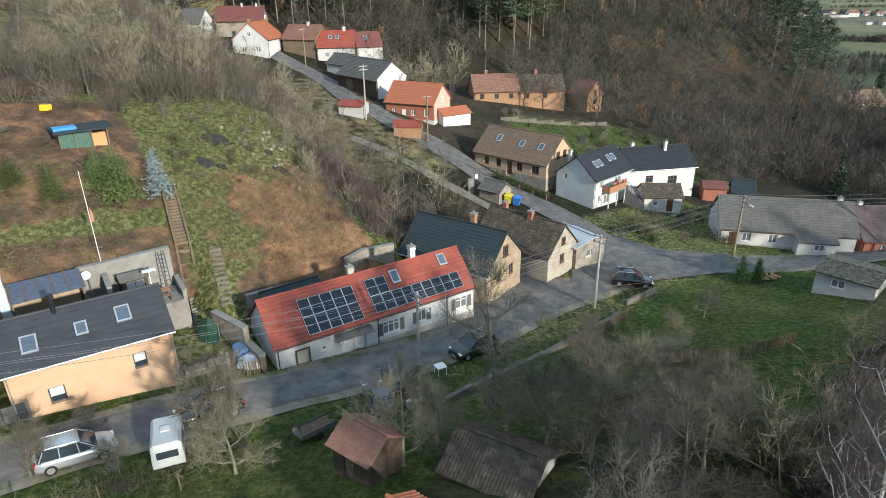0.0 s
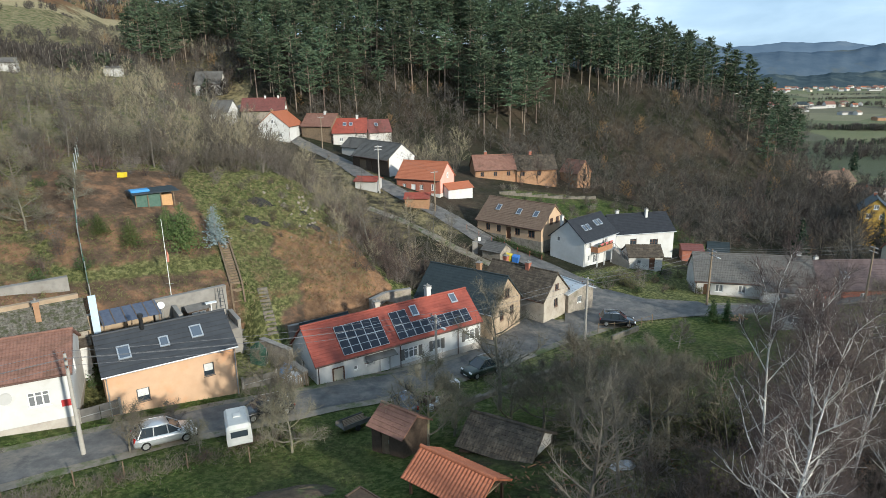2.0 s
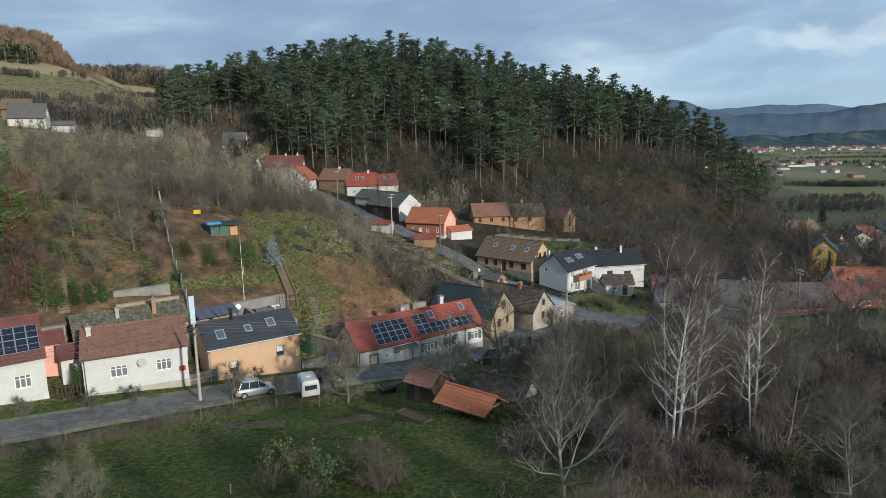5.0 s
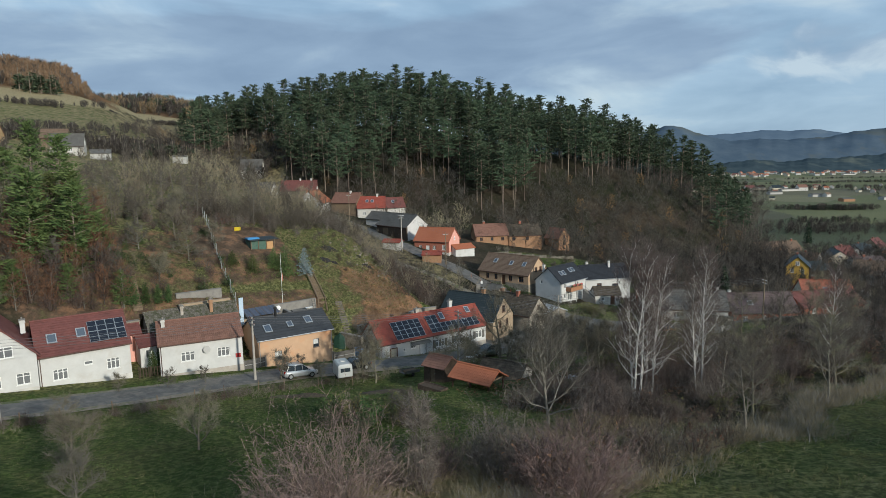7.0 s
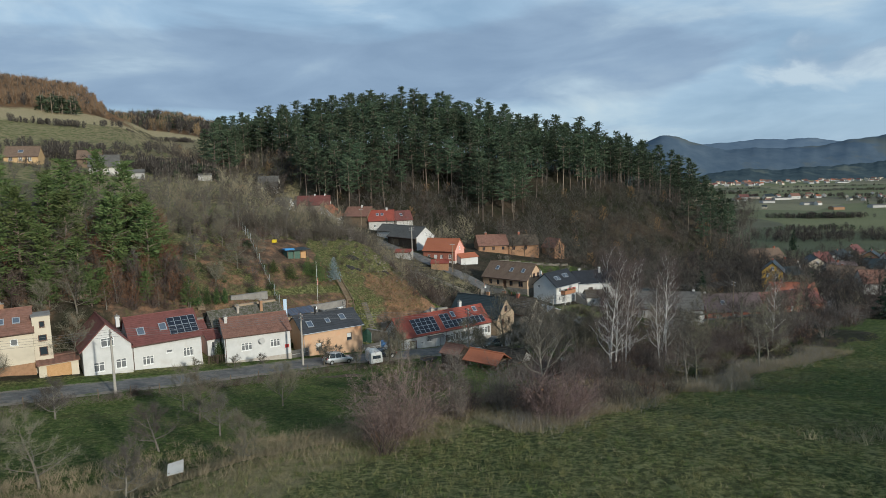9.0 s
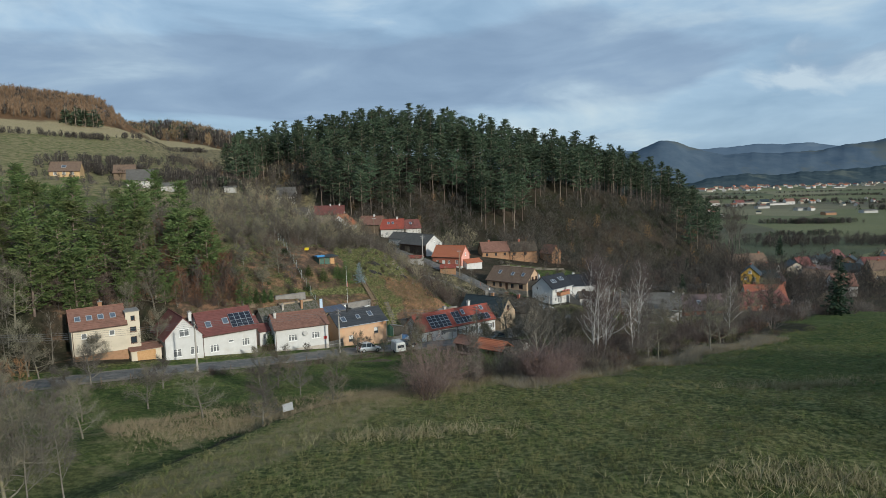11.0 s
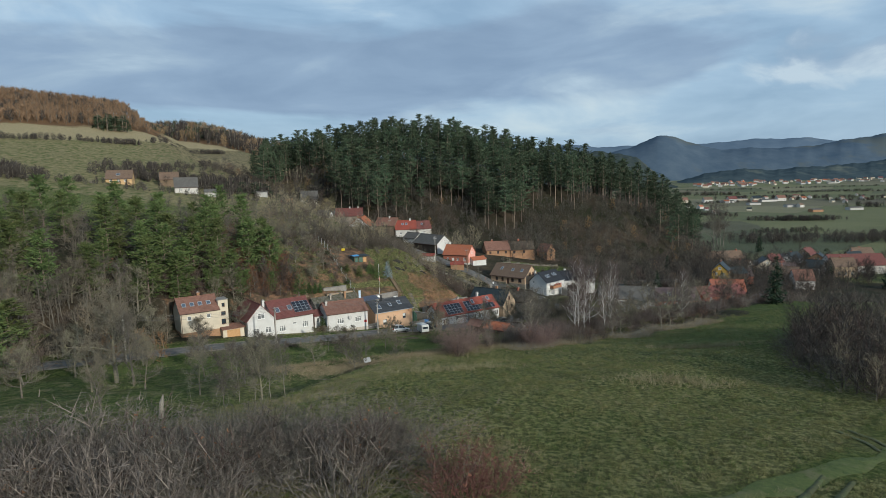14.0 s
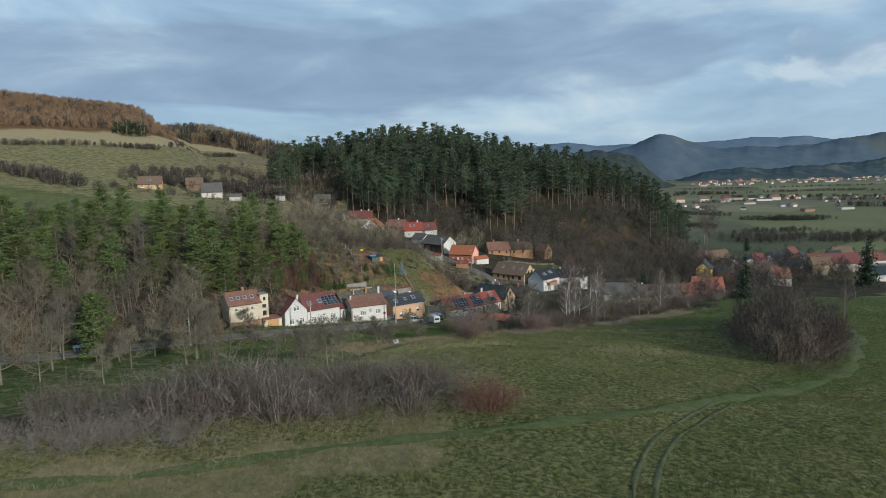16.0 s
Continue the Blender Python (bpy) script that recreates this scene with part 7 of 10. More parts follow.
for _ in range(60):
    x, y = place(rnd.uniform(-27, -15.5), rnd.uniform(56.5, 74))
    thick.append((rnd.choice(["beech", "beech", "scrubred0", "brown_wood0"]), x, y, rnd.uniform(.45, .85), rnd.uniform(0, 360), 1.0))
joined("undergrowth", None, thick, "leafless brown undergrowth on the hillside", "undergrowth")


def blades(name, seed, count, where, h, w, material, label, clump=5, lean=.45, fan=0.0):
    """Tufts of grass blades as one object; fan: how far a tuft spreads at its foot."""
    rng = np.random.default_rng(seed)
    P = where(rng, count)
    zz = height(P[:, 0], P[:, 1]) + uneven(P[:, 0], P[:, 1])
    base = np.repeat(np.stack([P[:, 0], P[:, 1], zz], 1), clump, 0)
    size = np.repeat(rng.uniform(.6, 1.4, len(P)), clump)
    out = rng.normal(size=(len(base), 2))
    base[:, :2] += out * ((fan or w * 2.2) * size)[:, None]
    d = rng.normal(size=(len(base), 3)) * [lean, lean, 0] + [0, 0, 1]
    d[:, :2] += out * .35
    d *= (h * size * rng.uniform(.5, 1.25, len(base)))[:, None]
    b = Bits()
    b.spikes(base, d, w * rng.uniform(.7, 1.4, len(base)), rng)
    ob = new(name, raw_mesh(name, *b.out(), MAT[material]))
    return tagged(ob, label, "grass", kind="stuff")


def off_line(x, y, line):
    """How far the points lie from a line of points."""
    gap = np.full(len(x), 99.0)
    for (ax, ay), (bx, by) in zip(line[:-1], line[1:]):
        q = np.clip(((x - ax) * (bx - ax) + (y - ay) * (by - ay)) / ((bx - ax) ** 2 + (by - ay) ** 2), 0, 1)
        gap = np.minimum(gap, np.hypot(x - ax - q * (bx - ax), y - ay - q * (by - ay)))
    return gap


def meadow_pts(rng, k):
    k2, k = k, k * 2
    x, y = rng.uniform(-60, 62, k * 2), -114 + 140 * rng.uniform(0, 1, k * 2) ** 1.25
    s, n = along(x, y)
    ok = (n < -2) & (n > -112) & (x > meadow_edge(y) + .5) & (rng.uniform(0, 1, k * 2) > .65 * ss(0, 50, x + .55 * (y + 45)))
    x, y = x[ok][:int(k2 * 1.2)], y[ok][:int(k2 * 1.2)]
    keep = off_line(x, y, TRACK) > .75 + 1.6 * ss(5, 22, x)
    for r in RUTS:
        keep &= off_line(x, y, r) > .26
    return np.stack([x[keep], y[keep]], 1)[:k2]


def fringe_pts(rng, k):
    s, n = rng.uniform(-46, 13, k), -1.5 + rng.normal(size=k) * 2.6 + 1.5 * np.sin(np.arange(k))
    x, y = place(s, n)
    return np.stack([x, y], 1)


def belt_pts(rng, k):
    s, n = rng.uniform(-11, 42, k), rng.normal(size=k)
    x, y = place(s, -8.6 + n * (1.0 + .5 * np.sin(s * .5)) + .8 * np.sin(s * .3))
    return np.stack([x, y], 1)


def near_pts(rng, k):
    s, n = rng.uniform(-100, -45, k), -44.5 + rng.normal(size=k) * 3.2
    x, y = place(s, n)
    return np.stack([x, y], 1)


def track_pts(rng, k):
    f = rng.uniform(0, len(TRACK) - 1.01, k)
    i, T = f.astype(int), np.array(TRACK, float)
    p = T[i] + (T[i + 1] - T[i]) * (f - i)[:, None]
    return p + rng.normal(size=(k, 2)) * .45


def patch_pts(rng, k):
    c = rng.integers(0, 3, k)
    cx, cy = np.array([8.0, -13.0, 22.0])[c], np.array([-45.0, -33.0, -20.0])[c]
    return np.stack([cx + rng.normal(size=k) * 3.2, cy + rng.normal(size=k) * 1.1], 1)


def lawn_pts(rng, k):
    s, n = rng.uniform(-62, 12, k), 1.5 + 35 * rng.uniform(0, 1, k)
    x, y = place(s, n)
    return np.stack([x, y], 1)


def slope_pts(rng, k):
    s, n = rng.uniform(11, 26, k), rng.uniform(53, 74, k)
    x, y = place(s, n)
    return np.stack([x, y], 1)


def bank_pts(rng, k):
    s, n = rng.uniform(17.5, 27, k), rng.uniform(50, 63, k)
    x, y = place(s, n)
    return np.stack([x, y], 1)


def terrace_pts(rng, k):
    s, n = rng.uniform(-20, 11, k), rng.uniform(54, 66, k)
    x, y = place(s, n)
    return np.stack([x, y], 1)


def verge_pts(rng, k):
    s, n = rng.uniform(-60, 30, k), np.where(rng.uniform(0, 1, k) < .5, rng.uniform(42.6, 44.6, k), rng.uniform(34.5, 36.4, k))
    x, y = place(s, n)
    return np.stack([x, y], 1)


def hollow_pts(rng, k):
    s, n = rng.uniform(8, 60, k), rng.uniform(-3, 20, k)
    x, y = place(s, n)
    return np.stack([x, y], 1)


blades("lawn_grass", 5, 14000, lawn_pts, .12, .025, "lawn_blade", "short green lawn grass in tufts", 6, .7, .12)
blades("slope_grass", 6, 4000, slope_pts, .22, .05, "grass", "rough olive grass on a steep bank", 4, .8)
blades("slope_grass", 7, 1500, slope_pts, .35, .03, "stalk", "dead brown stalks on a grassy bank", 4, .6)
blades("dead_stalks", 18, 450, bank_pts, .5, .03, "litter", "rusty dry stalks on an eroded bank", 4, .9)
blades("dead_stalks", 8, 550, bank_pts, .7, .03, "stalk", "dead brown stalks and brushwood on an eroded bank", 3, .7)
blades("terrace_grass", 9, 4200, terrace_pts, .22, .05, "grass", "tufts of grass on garden terraces", 4, .8)
blades("verge_grass", 10, 5000, verge_pts, .16, .04, "lawn_blade", "green verge grass along the street", 4, .8)
blades("fallen_leaves", 11, 3500, hollow_pts, .1, .12, "litter", "fallen brown leaves under trees", 2, 2.5)
blades("meadow_grass", 1, 30000, meadow_pts, .2, .022, "grass", "rough green meadow grass in tufts", 6, .7, .12)
blades("grass_tips", 12, 18000, meadow_pts, .2, .014, "tip", "pale yellowish grass tips over a meadow", 4, .5, .1)
blades("tussocks", 13, 5000, meadow_pts, .26, .018, "tip", "pale tussocks of meadow grass", 14, .45, .13)
blades("tussocks", 14, 7000, meadow_pts, .24, .024, "lawn_blade", "dark green tussocks of meadow grass", 16, .5, .16)
blades("tussocks", 21, 8000, meadow_pts, .32, .022, "grass", "rough tussocks of olive meadow grass", 22, .4, .17)
blades("tussocks", 22, 1500, meadow_pts, .3, .018, "straw", "dry yellowish tussocks of meadow grass", 14, .4, .13)
blades("lawn_tussocks", 15, 4000, lawn_pts, .12, .02, "tip", "pale tufts of grass in a lawn", 5, .9)
blades("street_brush", 16, 1500, lambda rng, k: np.stack(place(rng.uniform(-46, 9, k), 35.6 + rng.normal(size=k) * .7), 1), .5, .025, "twig_lichen", "dry stalks and weeds along a street fence", 5, .5)
blades("dry_grass", 2, 6500, fringe_pts, .5, .02, "straw", "tall pale dry grass along the meadow's edge", 6, .35)
blades("dry_grass", 23, 5200, belt_pts, .62, .02, "straw", "belt of tall pale dry grass before a hollow", 7, .4, .15)
blades("dry_grass", 24, 2600, belt_pts, .75, .03, "seedhead", "pale grey seed heads of tall grass before a hollow", 4, .35, .15)
blades("dry_grass", 3, 5200, near_pts, .3, .016, "straw", "pale dry grass along a mown path", 6, .45)
blades("path_grass", 17, 3500, track_pts, .1, .03, "lawn_blade", "short green grass on a field track", 4, .8)
blades("dry_grass", 4, 700, patch_pts, .55, .04, "straw", "patch of pale dry stalks in a meadow", 6, .35)


def ash_patch(x, y, r, seed):
    """A flat uneven heap of ash and burnt twigs."""
    rg = random.Random(seed)
    sh, k = Shape(), 14
    rim = [(x + math.cos(i * 6.283 / k) * r * rg.uniform(.6, 1.15), y + math.sin(i * 6.283 / k) * r * .7 * rg.uniform(.6, 1.15)) for i in range(k)]
    sh.v = [(x, y, Z(x, y) + .2)] + [(px, py, Z(px, py) - .02) for px, py in rim] + [((px + x) / 2, (py + y) / 2, Z((px + x) / 2, (py + y) / 2) + rg.uniform(.1, .22)) for px, py in rim]
    sh.f = [(0, k + 1 + i, k + 1 + (i + 1) % k) for i in range(k)] + [(k + 1 + i, 1 + i, 1 + (i + 1) % k, k + 1 + (i + 1) % k) for i in range(k)]
    solid("burnt_patch", sh, MAT["ash"], "dark pile of ash and burnt garden waste on grass", "burnt patch", group="burnt patches on the slope")


for i, (x, y, r) in enumerate(((-25.5, 65.7, 1.6), (-25.5, 61.8, 1.1), (-18.8, 64.5, 1.0), (-24.0, 62.0, .6), (-20.5, 66.3, .6))):
    ash_patch(x, y, r, i)

for x, y, sc in ((104.0, 183.0, .8), (99.5, 188.0, .9), (96.0, 179.0, .85), (91.0, 173.0, .8), (108.5, 190.0, .75), (88.0, 181.0, .95)):
    plant("pine%d" % (int(x) % 4), x, y, sc, "tall dark green pine at the edge of a wood", "pine tree", "pines on the knoll", x * 17 % 360)

M_BED = surface("dug_garden_soil", (.045, .034, .024), (.10, .075, .052), 3, .95, .8, 5, dirt=(.10, .11, .045), dirt_at=(.52, .68), dirt_scale=.9)
for i, (x, y, rx, ry, turn) in enumerate(((-21.6, 23.3, 3.4, 1.2, -6), (-12.6, 24.6, 3.2, 1.3, 14))):
    rg_b = random.Random(50 + i)
    sh, k = Shape(), 22
    ca, sa = math.cos(radians(turn)), math.sin(radians(turn))
    ring_ = [(math.cos(j * 6.283 / k) * rx * rg_b.uniform(.85, 1.1), math.sin(j * 6.283 / k) * ry * rg_b.uniform(.85, 1.1)) for j in range(k)]
    pts_ = [(x + a * ca - b * sa, y + a * sa + b * ca) for a, b in ring_]
    sh.v = [(x, y, Z(x, y) + .22)] + [(p, q, Z(p, q) + float(uneven(p, q)) - .03) for p, q in pts_] + [((p + x) / 2, (q + y) / 2, Z((p + x) / 2, (q + y) / 2) + float(uneven((p + x) / 2, (q + y) / 2)) + rg_b.uniform(.1, .22)) for p, q in pts_]
    sh.f = [(0, k + 1 + j, k + 1 + (j + 1) % k) for j in range(k)] + [(k + 1 + j, 1 + j, 1 + (j + 1) % k, k + 1 + (j + 1) % k) for j in range(k)]
    solid("garden_bed", sh, M_BED, "dug garden bed of dark brown soil in a lawn", "garden bed", group="garden beds")


# ---- farther houses along the lane ----
def zh(A, B):
    return min(Z(*A), Z(*B), Z((A[0] + B[0]) / 2, (A[1] + B[1]) / 2)) + .15


def cottage(label, A, B, depth, wall_h, rise, wall, roof, **kw):
    kw.setdefault("gutter", "gutter")
    return house(label, A, B, depth, kw.pop("z", zh(A, B)), wall_h, rise, wall, roof, **kw)


cottage("pink rendered cottage with bright orange tiled roof", (-13.0, 114.2), (-4.3, 110.2), 7.0, 3.3, 2.9, "redbrick", "roof_clay", front=[(1.8, 1.1, .8, 1.0, 2), (5.6, 1.1, .8, 1.0, 2), (8.2, 1.1, .9, 1.2, 2)], doors=[(3.8, 1.0, 2.1, "frame_white")], gable_wall="pink", gable_win=[("r", 3.5, 3.3, .6, .9)], down=2.5, wave=.02, plinth="white_old")
cottage("low white annex with orange roof beside a pink cottage", (-2.6, 110.2), (2.2, 113.2), 3.4, 2.1, .8, "white", "roof_clay", category="annex", name="annex", gutter=None)
cottage("old barn with dark grey roof and white gable", (-24.0, 130.5), (-15.2, 120.4), 7.4, 3.4, 2.9, "wood_dark", "roof_grey", gable_wall="white", doors=[(4.0, 2.6, 2.6, "wood"), (8.5, 2.4, 2.5, "wood_dark")], gable_win=[("r", 3.7, 4.2, .5, .7)], category="barn", name="barn", down=2.5)
cottage("long orange brick cottage with patched brown and mossy roof", (3.4, 128.2), (12.5, 129.6), 6.4, 2.6, 2.7, "brick", "roof_old", z=5.2, front=[(1.6, 1.0, .8, 1.0, 2), (4.6, 1.0, .8, 1.0, 2), (7.6, 1.0, .8, 1.0, 2)], chims=[(3.0, 3.4, .8, "redbrick", .5)], frame="frame_brown", down=3.5)
cottage("long orange brick cottage end with mossy grey roof", (12.6, 129.6), (22.0, 131.2), 6.4, 2.5, 2.6, "brick", "roof_brushy", z=5.0, front=[(1.6, 1.0, .8, 1.0, 2), (5.4, 1.0, .9, 1.0, 2)], chims=[(4.2, 3.4, 1.0, "redbrick", .5)], frame="frame_brown", down=4, gable_wall="ochre")
bs = Vector((31.2 - 27.0, 137.0 - 134.0)).normalized()
cottage("small orange brick outbuilding with clay roof", (31.0, 136.8), (31.0 - bs.y * 5.5, 136.8 + bs.x * 5.5), 4.4, 2.9, 2.5, "brick", "roof_old", z=3.0, left=[(2.2, .8, .9, .8, 1)], gable_win=[("l", 2.2, 2.6, .7, 1.1)], category="outbuilding", name="outbuilding", down=3, frame="frame_brown")
cottage("small shed with flat red roof and white window", (-20.4, 108.4), (-16.2, 107.6), 3.4, 2.1, .45, "grey_wall", "roof_red", right=[(1.7, .7, .8, .9, 2)], category="shed", name="shed", gutter=None, over=.5)
cottage("brick shed with red metal roof by the lane", (-10.6, 102.4), (-6.2, 102.2), 3.6, 2.1, .5, "brick", "roof_red", category="shed", name="shed", gutter=None, over=.5)
wv = Vector((-42.8 + 51.0, 149.4 - 150.9)).normalized()
cottage("white house with orange roof and wide gable", (-42.8, 149.6), (-42.8 - wv.y * 9, 149.6 + wv.x * 9), 8.6, 4.0, 3.4, "white", "roof_clay", left=[(2.5, 1.2, 1.2, 1.2, 2), (5.9, 1.2, 1.2, 1.2, 2)], gable_win=[("l", 4.3, 4.6, .9, 1.0)], chims=[(3, 5.6, .6, "brick", .5)], down=3.5)
cottage("long wooden barn with dark red tiled roof", (-41.0, 155.5), (-32.6, 152.6), 7.0, 4.2, 2.8, "wood", "roof_old", category="barn", name="barn", down=3, chims=[(5.4, 3.4, .7, "white", .5)])
cottage("white cottage with bright red roof and roof windows", (-32.2, 152.0), (-23.6, 152.6), 7.0, 3.4, 3.2, "white_old", "roof_red", front=[(2.2, 1.1, .9, 1.0, 2), (5.2, 1.1, .9, 1.0, 2)], sky=[(3.0, .6, .7, .9), (4.6, .6, .7, .9)], chims=[(6.2, 3.6, .9, "white", .6)], down=3)
cottage("wine-red roofed outbuilding behind a cottage", (-23.0, 153.4), (-17.4, 155.6), 6.0, 3.2, 2.8, "white_old", "roof_wine", sky=[(2.4, .6, .7, .9)], down=3, category="outbuilding", name="outbuilding")
cottage("low shed with dark grey roof", (-28.6, 143.5), (-23.6, 139.0), 5.0, 2.4, 1.8, "white_old", "roof_grey", category="shed", name="shed", down=2.5, gutter=None)
cottage("old house with dark red roof and stone gable", (-58.0, 160.5), (-46.8, 161.8), 8.0, 3.8, 3.0, "stone", "roof_wine", gable_win=[("r", 3, 4.0, .7, .8), ("r", 5, 4.0, .7, .8)], chims=[(6, 4, .7, "white", .4), (9.5, 4, .7, "white", .4)], down=3)
cottage("white cottage partly hidden by trees", (-66.0, 158.0), (-60.5, 157.0), 6.5, 3.8, 3.0, "white", "roof_grey", down=3, gable_win=[("r", 3.2, 4.2, .7, .8)])
cottage("pale cottage with dark roof on the hillside", (-76.5, 177.5), (-69.0, 178.0), 6.5, 3.4, 3.4, "white_old", "roof_grey", down=3, front=[(1.7, 1.1, .8, 1.0, 1), (5.2, 1.1, .8, 1.0, 1)], gable_win=[("r", 3.2, 3.6, .8, 1.0)])
cottage("cottage with bright orange roof on the hillside", (-85.0, 172.0), (-79.0, 174.0), 6.0, 2.4, 2.2, "white", "roof_clay", down=3)
cottage("yellow house with brown roof and wide gable", (-139.5, 133.0), (-131.0, 136.0), 8.0, 2.6, 3.0, "ochre", "roof_brown", front=[(1.8, 1.2, 1.0, 1.2, 2), (4.4, 1.2, 1.0, 1.2, 2), (6.8, 1.2, 1.0, 1.2, 2)], down=3, gable_win=[("l", 4, 2.9, .9, 1.0)], sky=[(4.2, .5, 1.2, 1.1)])
cottage("weathered wooden house with brown roof", (-125.0, 146.0), (-118.5, 148.5), 6.5, 3.2, 2.6, "wood", "roof_brown", down=3)
cottage("pale grey house with steep roof on the slope", (-112.5, 130.0), (-105.0, 133.2), 7.0, 2.8, 3.4, "white_old", "roof_grey", front=[(2.0, 1.2, .9, 1.1, 2), (5.0, 1.2, .9, 1.1, 2)], gable_win=[("r", 3.5, 3.2, .9, 1.1)], down=3.5)
cottage("small glass and metal greenhouse shed", (-101.0, 129.0), (-96.5, 131.0), 4.0, 2.0, .9, "grey_wall", "roof_grey", down=2, gutter=None, category="greenhouse", name="greenhouse", course=1.4)
cottage("white trailer hut with flat pale roof", (-88.0, 150.5), (-84.0, 151.5), 2.4, 2.0, .3, "grey_wall", "roof_grey", down=1.5, gutter=None, category="hut", name="hut", course=1.4)
cottage("small dark timber shed with a black gabled roof", (41.0, 92.0), (44.0, 91.0), 3.4, 2.0, 1.4, "wood_dark", "roof_slate", gutter=None, category="shed", name="shed", down=2)
cottage("pale grey hut with flat roof beside the road", (34.2, 57.6), (37.8, 54.0), 5.0, 2.2, .4, "grey_wall", "roof_moss", front=[(2.0, 1.0, 1.2, .8, 2)], category="hut", name="hut", down=2, gutter=None)

# houses of the lower village
cottage("low red-brick building with a wine-red roof", (62.0, 73.0), (76.0, 76.5), 7.0, 2.4, 2.2, "redbrick", "roof_wine", front=[(2.5, 1, .9, 1.0, 2), (6, 1, .9, 1.0, 2), (10, 1, .9, 1.0, 2)], down=2.5, chims=[(5, 3.5, .6, "redbrick", .4)])
cottage("cream house with a long brown-red tiled roof", (71.8, 89.2), (81.6, 87.4), 7.0, 3.6, 3.0, "cream", "roof_red_dull", z=-5.7, down=3, front=[(2.4, 1.2, 1.0, 1.2, 2), (5.0, 1.2, 1.0, 1.2, 2), (7.6, 1.2, 1.0, 1.2, 2)], right=[(2, 1.4, .9, 1.1, 2), (5, 1.4, .9, 1.1, 2)], gable_win=[("r", 3.5, 3.9, .8, 1.0)], sky=[(4.6, .45, .8, 1.0)], chims=[(3.0, 4.2, .7, "redbrick", .5)])
cottage("bright yellow gabled house with dark roof", (91.3, 120.4), (95.2, 127.2), 5.4, 2.7, 2.5, "yellow_bright", "roof_slate", z=-3.9, down=6, left=[(1.5, .9, .9, 1.1, 2), (3.9, .9, .9, 1.1, 2)], gable_win=[("l", 2.7, 3.0, .9, 1.0)], chims=[(5.5, 2.8, .6, "redbrick", .5)])
cottage("cream gabled house with a dark slate roof", (140.6, 175.6), (143.6, 185.6), 9.0, 3.2, 3.0, "cream", "roof_slate", z=-12.0, down=3, left=[(2.4, 1.1, 1.0, 1.2, 2), (6.4, 1.1, 1.0, 1.2, 2)], gable_win=[("l", 4.5, 3.9, .9, 1.0)])
cottage("off-white gabled house with a dark roof", (163.6, 201.0), (167.4, 211.0), 9.0, 3.0, 2.8, "white_old", "roof_slate", z=-14.2, down=3, left=[(2.4, 1.1, 1.0, 1.2, 2), (6.4, 1.1, 1.0, 1.2, 2)], gable_win=[("l", 4.5, 3.7, .9, 1.0)])
cottage("long low house with a brown tiled roof", (122.0, 207.0), (143.0, 211.0), 8.0, 3.0, 3.2, "plaster_worn", "roof_brown", z=-12.7, down=3, front=[(3, 1.1, 1.0, 1.2, 2), (8, 1.1, 1.0, 1.2, 2), (13, 1.1, 1.0, 1.2, 2), (18, 1.1, 1.0, 1.2, 2)], chims=[(19, 4, .9, "redbrick", .6)])
cottage("large barn with a dark wine-red roof", (171.0, 184.0), (197.0, 183.0), 11.0, 3.8, 4.6, "white_old", "roof_wine", z=-14.6, down=3, front=[(4, 1.4, 1.0, 1.2, 2), (10, 1.4, 1.0, 1.2, 2), (17, 1.4, 1.0, 1.2, 2), (22, 1.4, 1.0, 1.2, 2)], category="barn", name="barn")
cottage("pale house with a faded pink-red roof", (122.5, 131.0), (129.5, 129.6), 8.0, 3.2, 3.4, "white_old", "roof_old", z=-10.4, down=3, front=[(2, 1.1, .9, 1.1, 2), (5, 1.1, .9, 1.1, 2)], gable_win=[("r", 4, 3.7, .8, 1.0)])
cottage("dark timber shed with a low black roof", (99.0, 131.5), (105.0, 133.0), 5.5, 2.4, 2.0, "wood_dark", "roof_slate", z=-6.6, down=4, gutter=None, category="shed", name="shed")
cottage("low brick shed with a brown-violet roof", (105.5, 141.0), (112.0, 141.6), 6.5, 2.6, 2.4, "redbrick", "roof_violet", z=-9.6, down=3, gutter=None, category="shed", name="shed")
KNOWN = [(75, 88), (92, 125), (139, 178), (161, 204), (132, 209), (184, 186), (126, 132), (102, 133), (109, 142), (69, 76)]
rv = random.Random(31)
WALLS, ROOFS = ["white_old", "grey_wall", "plaster_worn", "white_old", "stone_pale", "brick"], ["roof_brown", "roof_brown", "roof_slate", "roof_violet", "roof_slate", "roof_wine"]
LAB = {"roof_violet": "brown-violet", "brick": "orange brick", "stone_pale": "pale stone", "stone": "rubble stone", "plaster_worn": "worn ochre", "white": "white", "white_old": "off-white", "cream": "cream", "yellow": "sand-yellow", "grey_wall": "grey", "roof_old": "brown-red", "roof_brown": "brown", "roof_slate": "dark slate", "roof_clay": "orange", "roof_grey": "grey", "roof_wine": "wine-red", "roof_red": "red"}
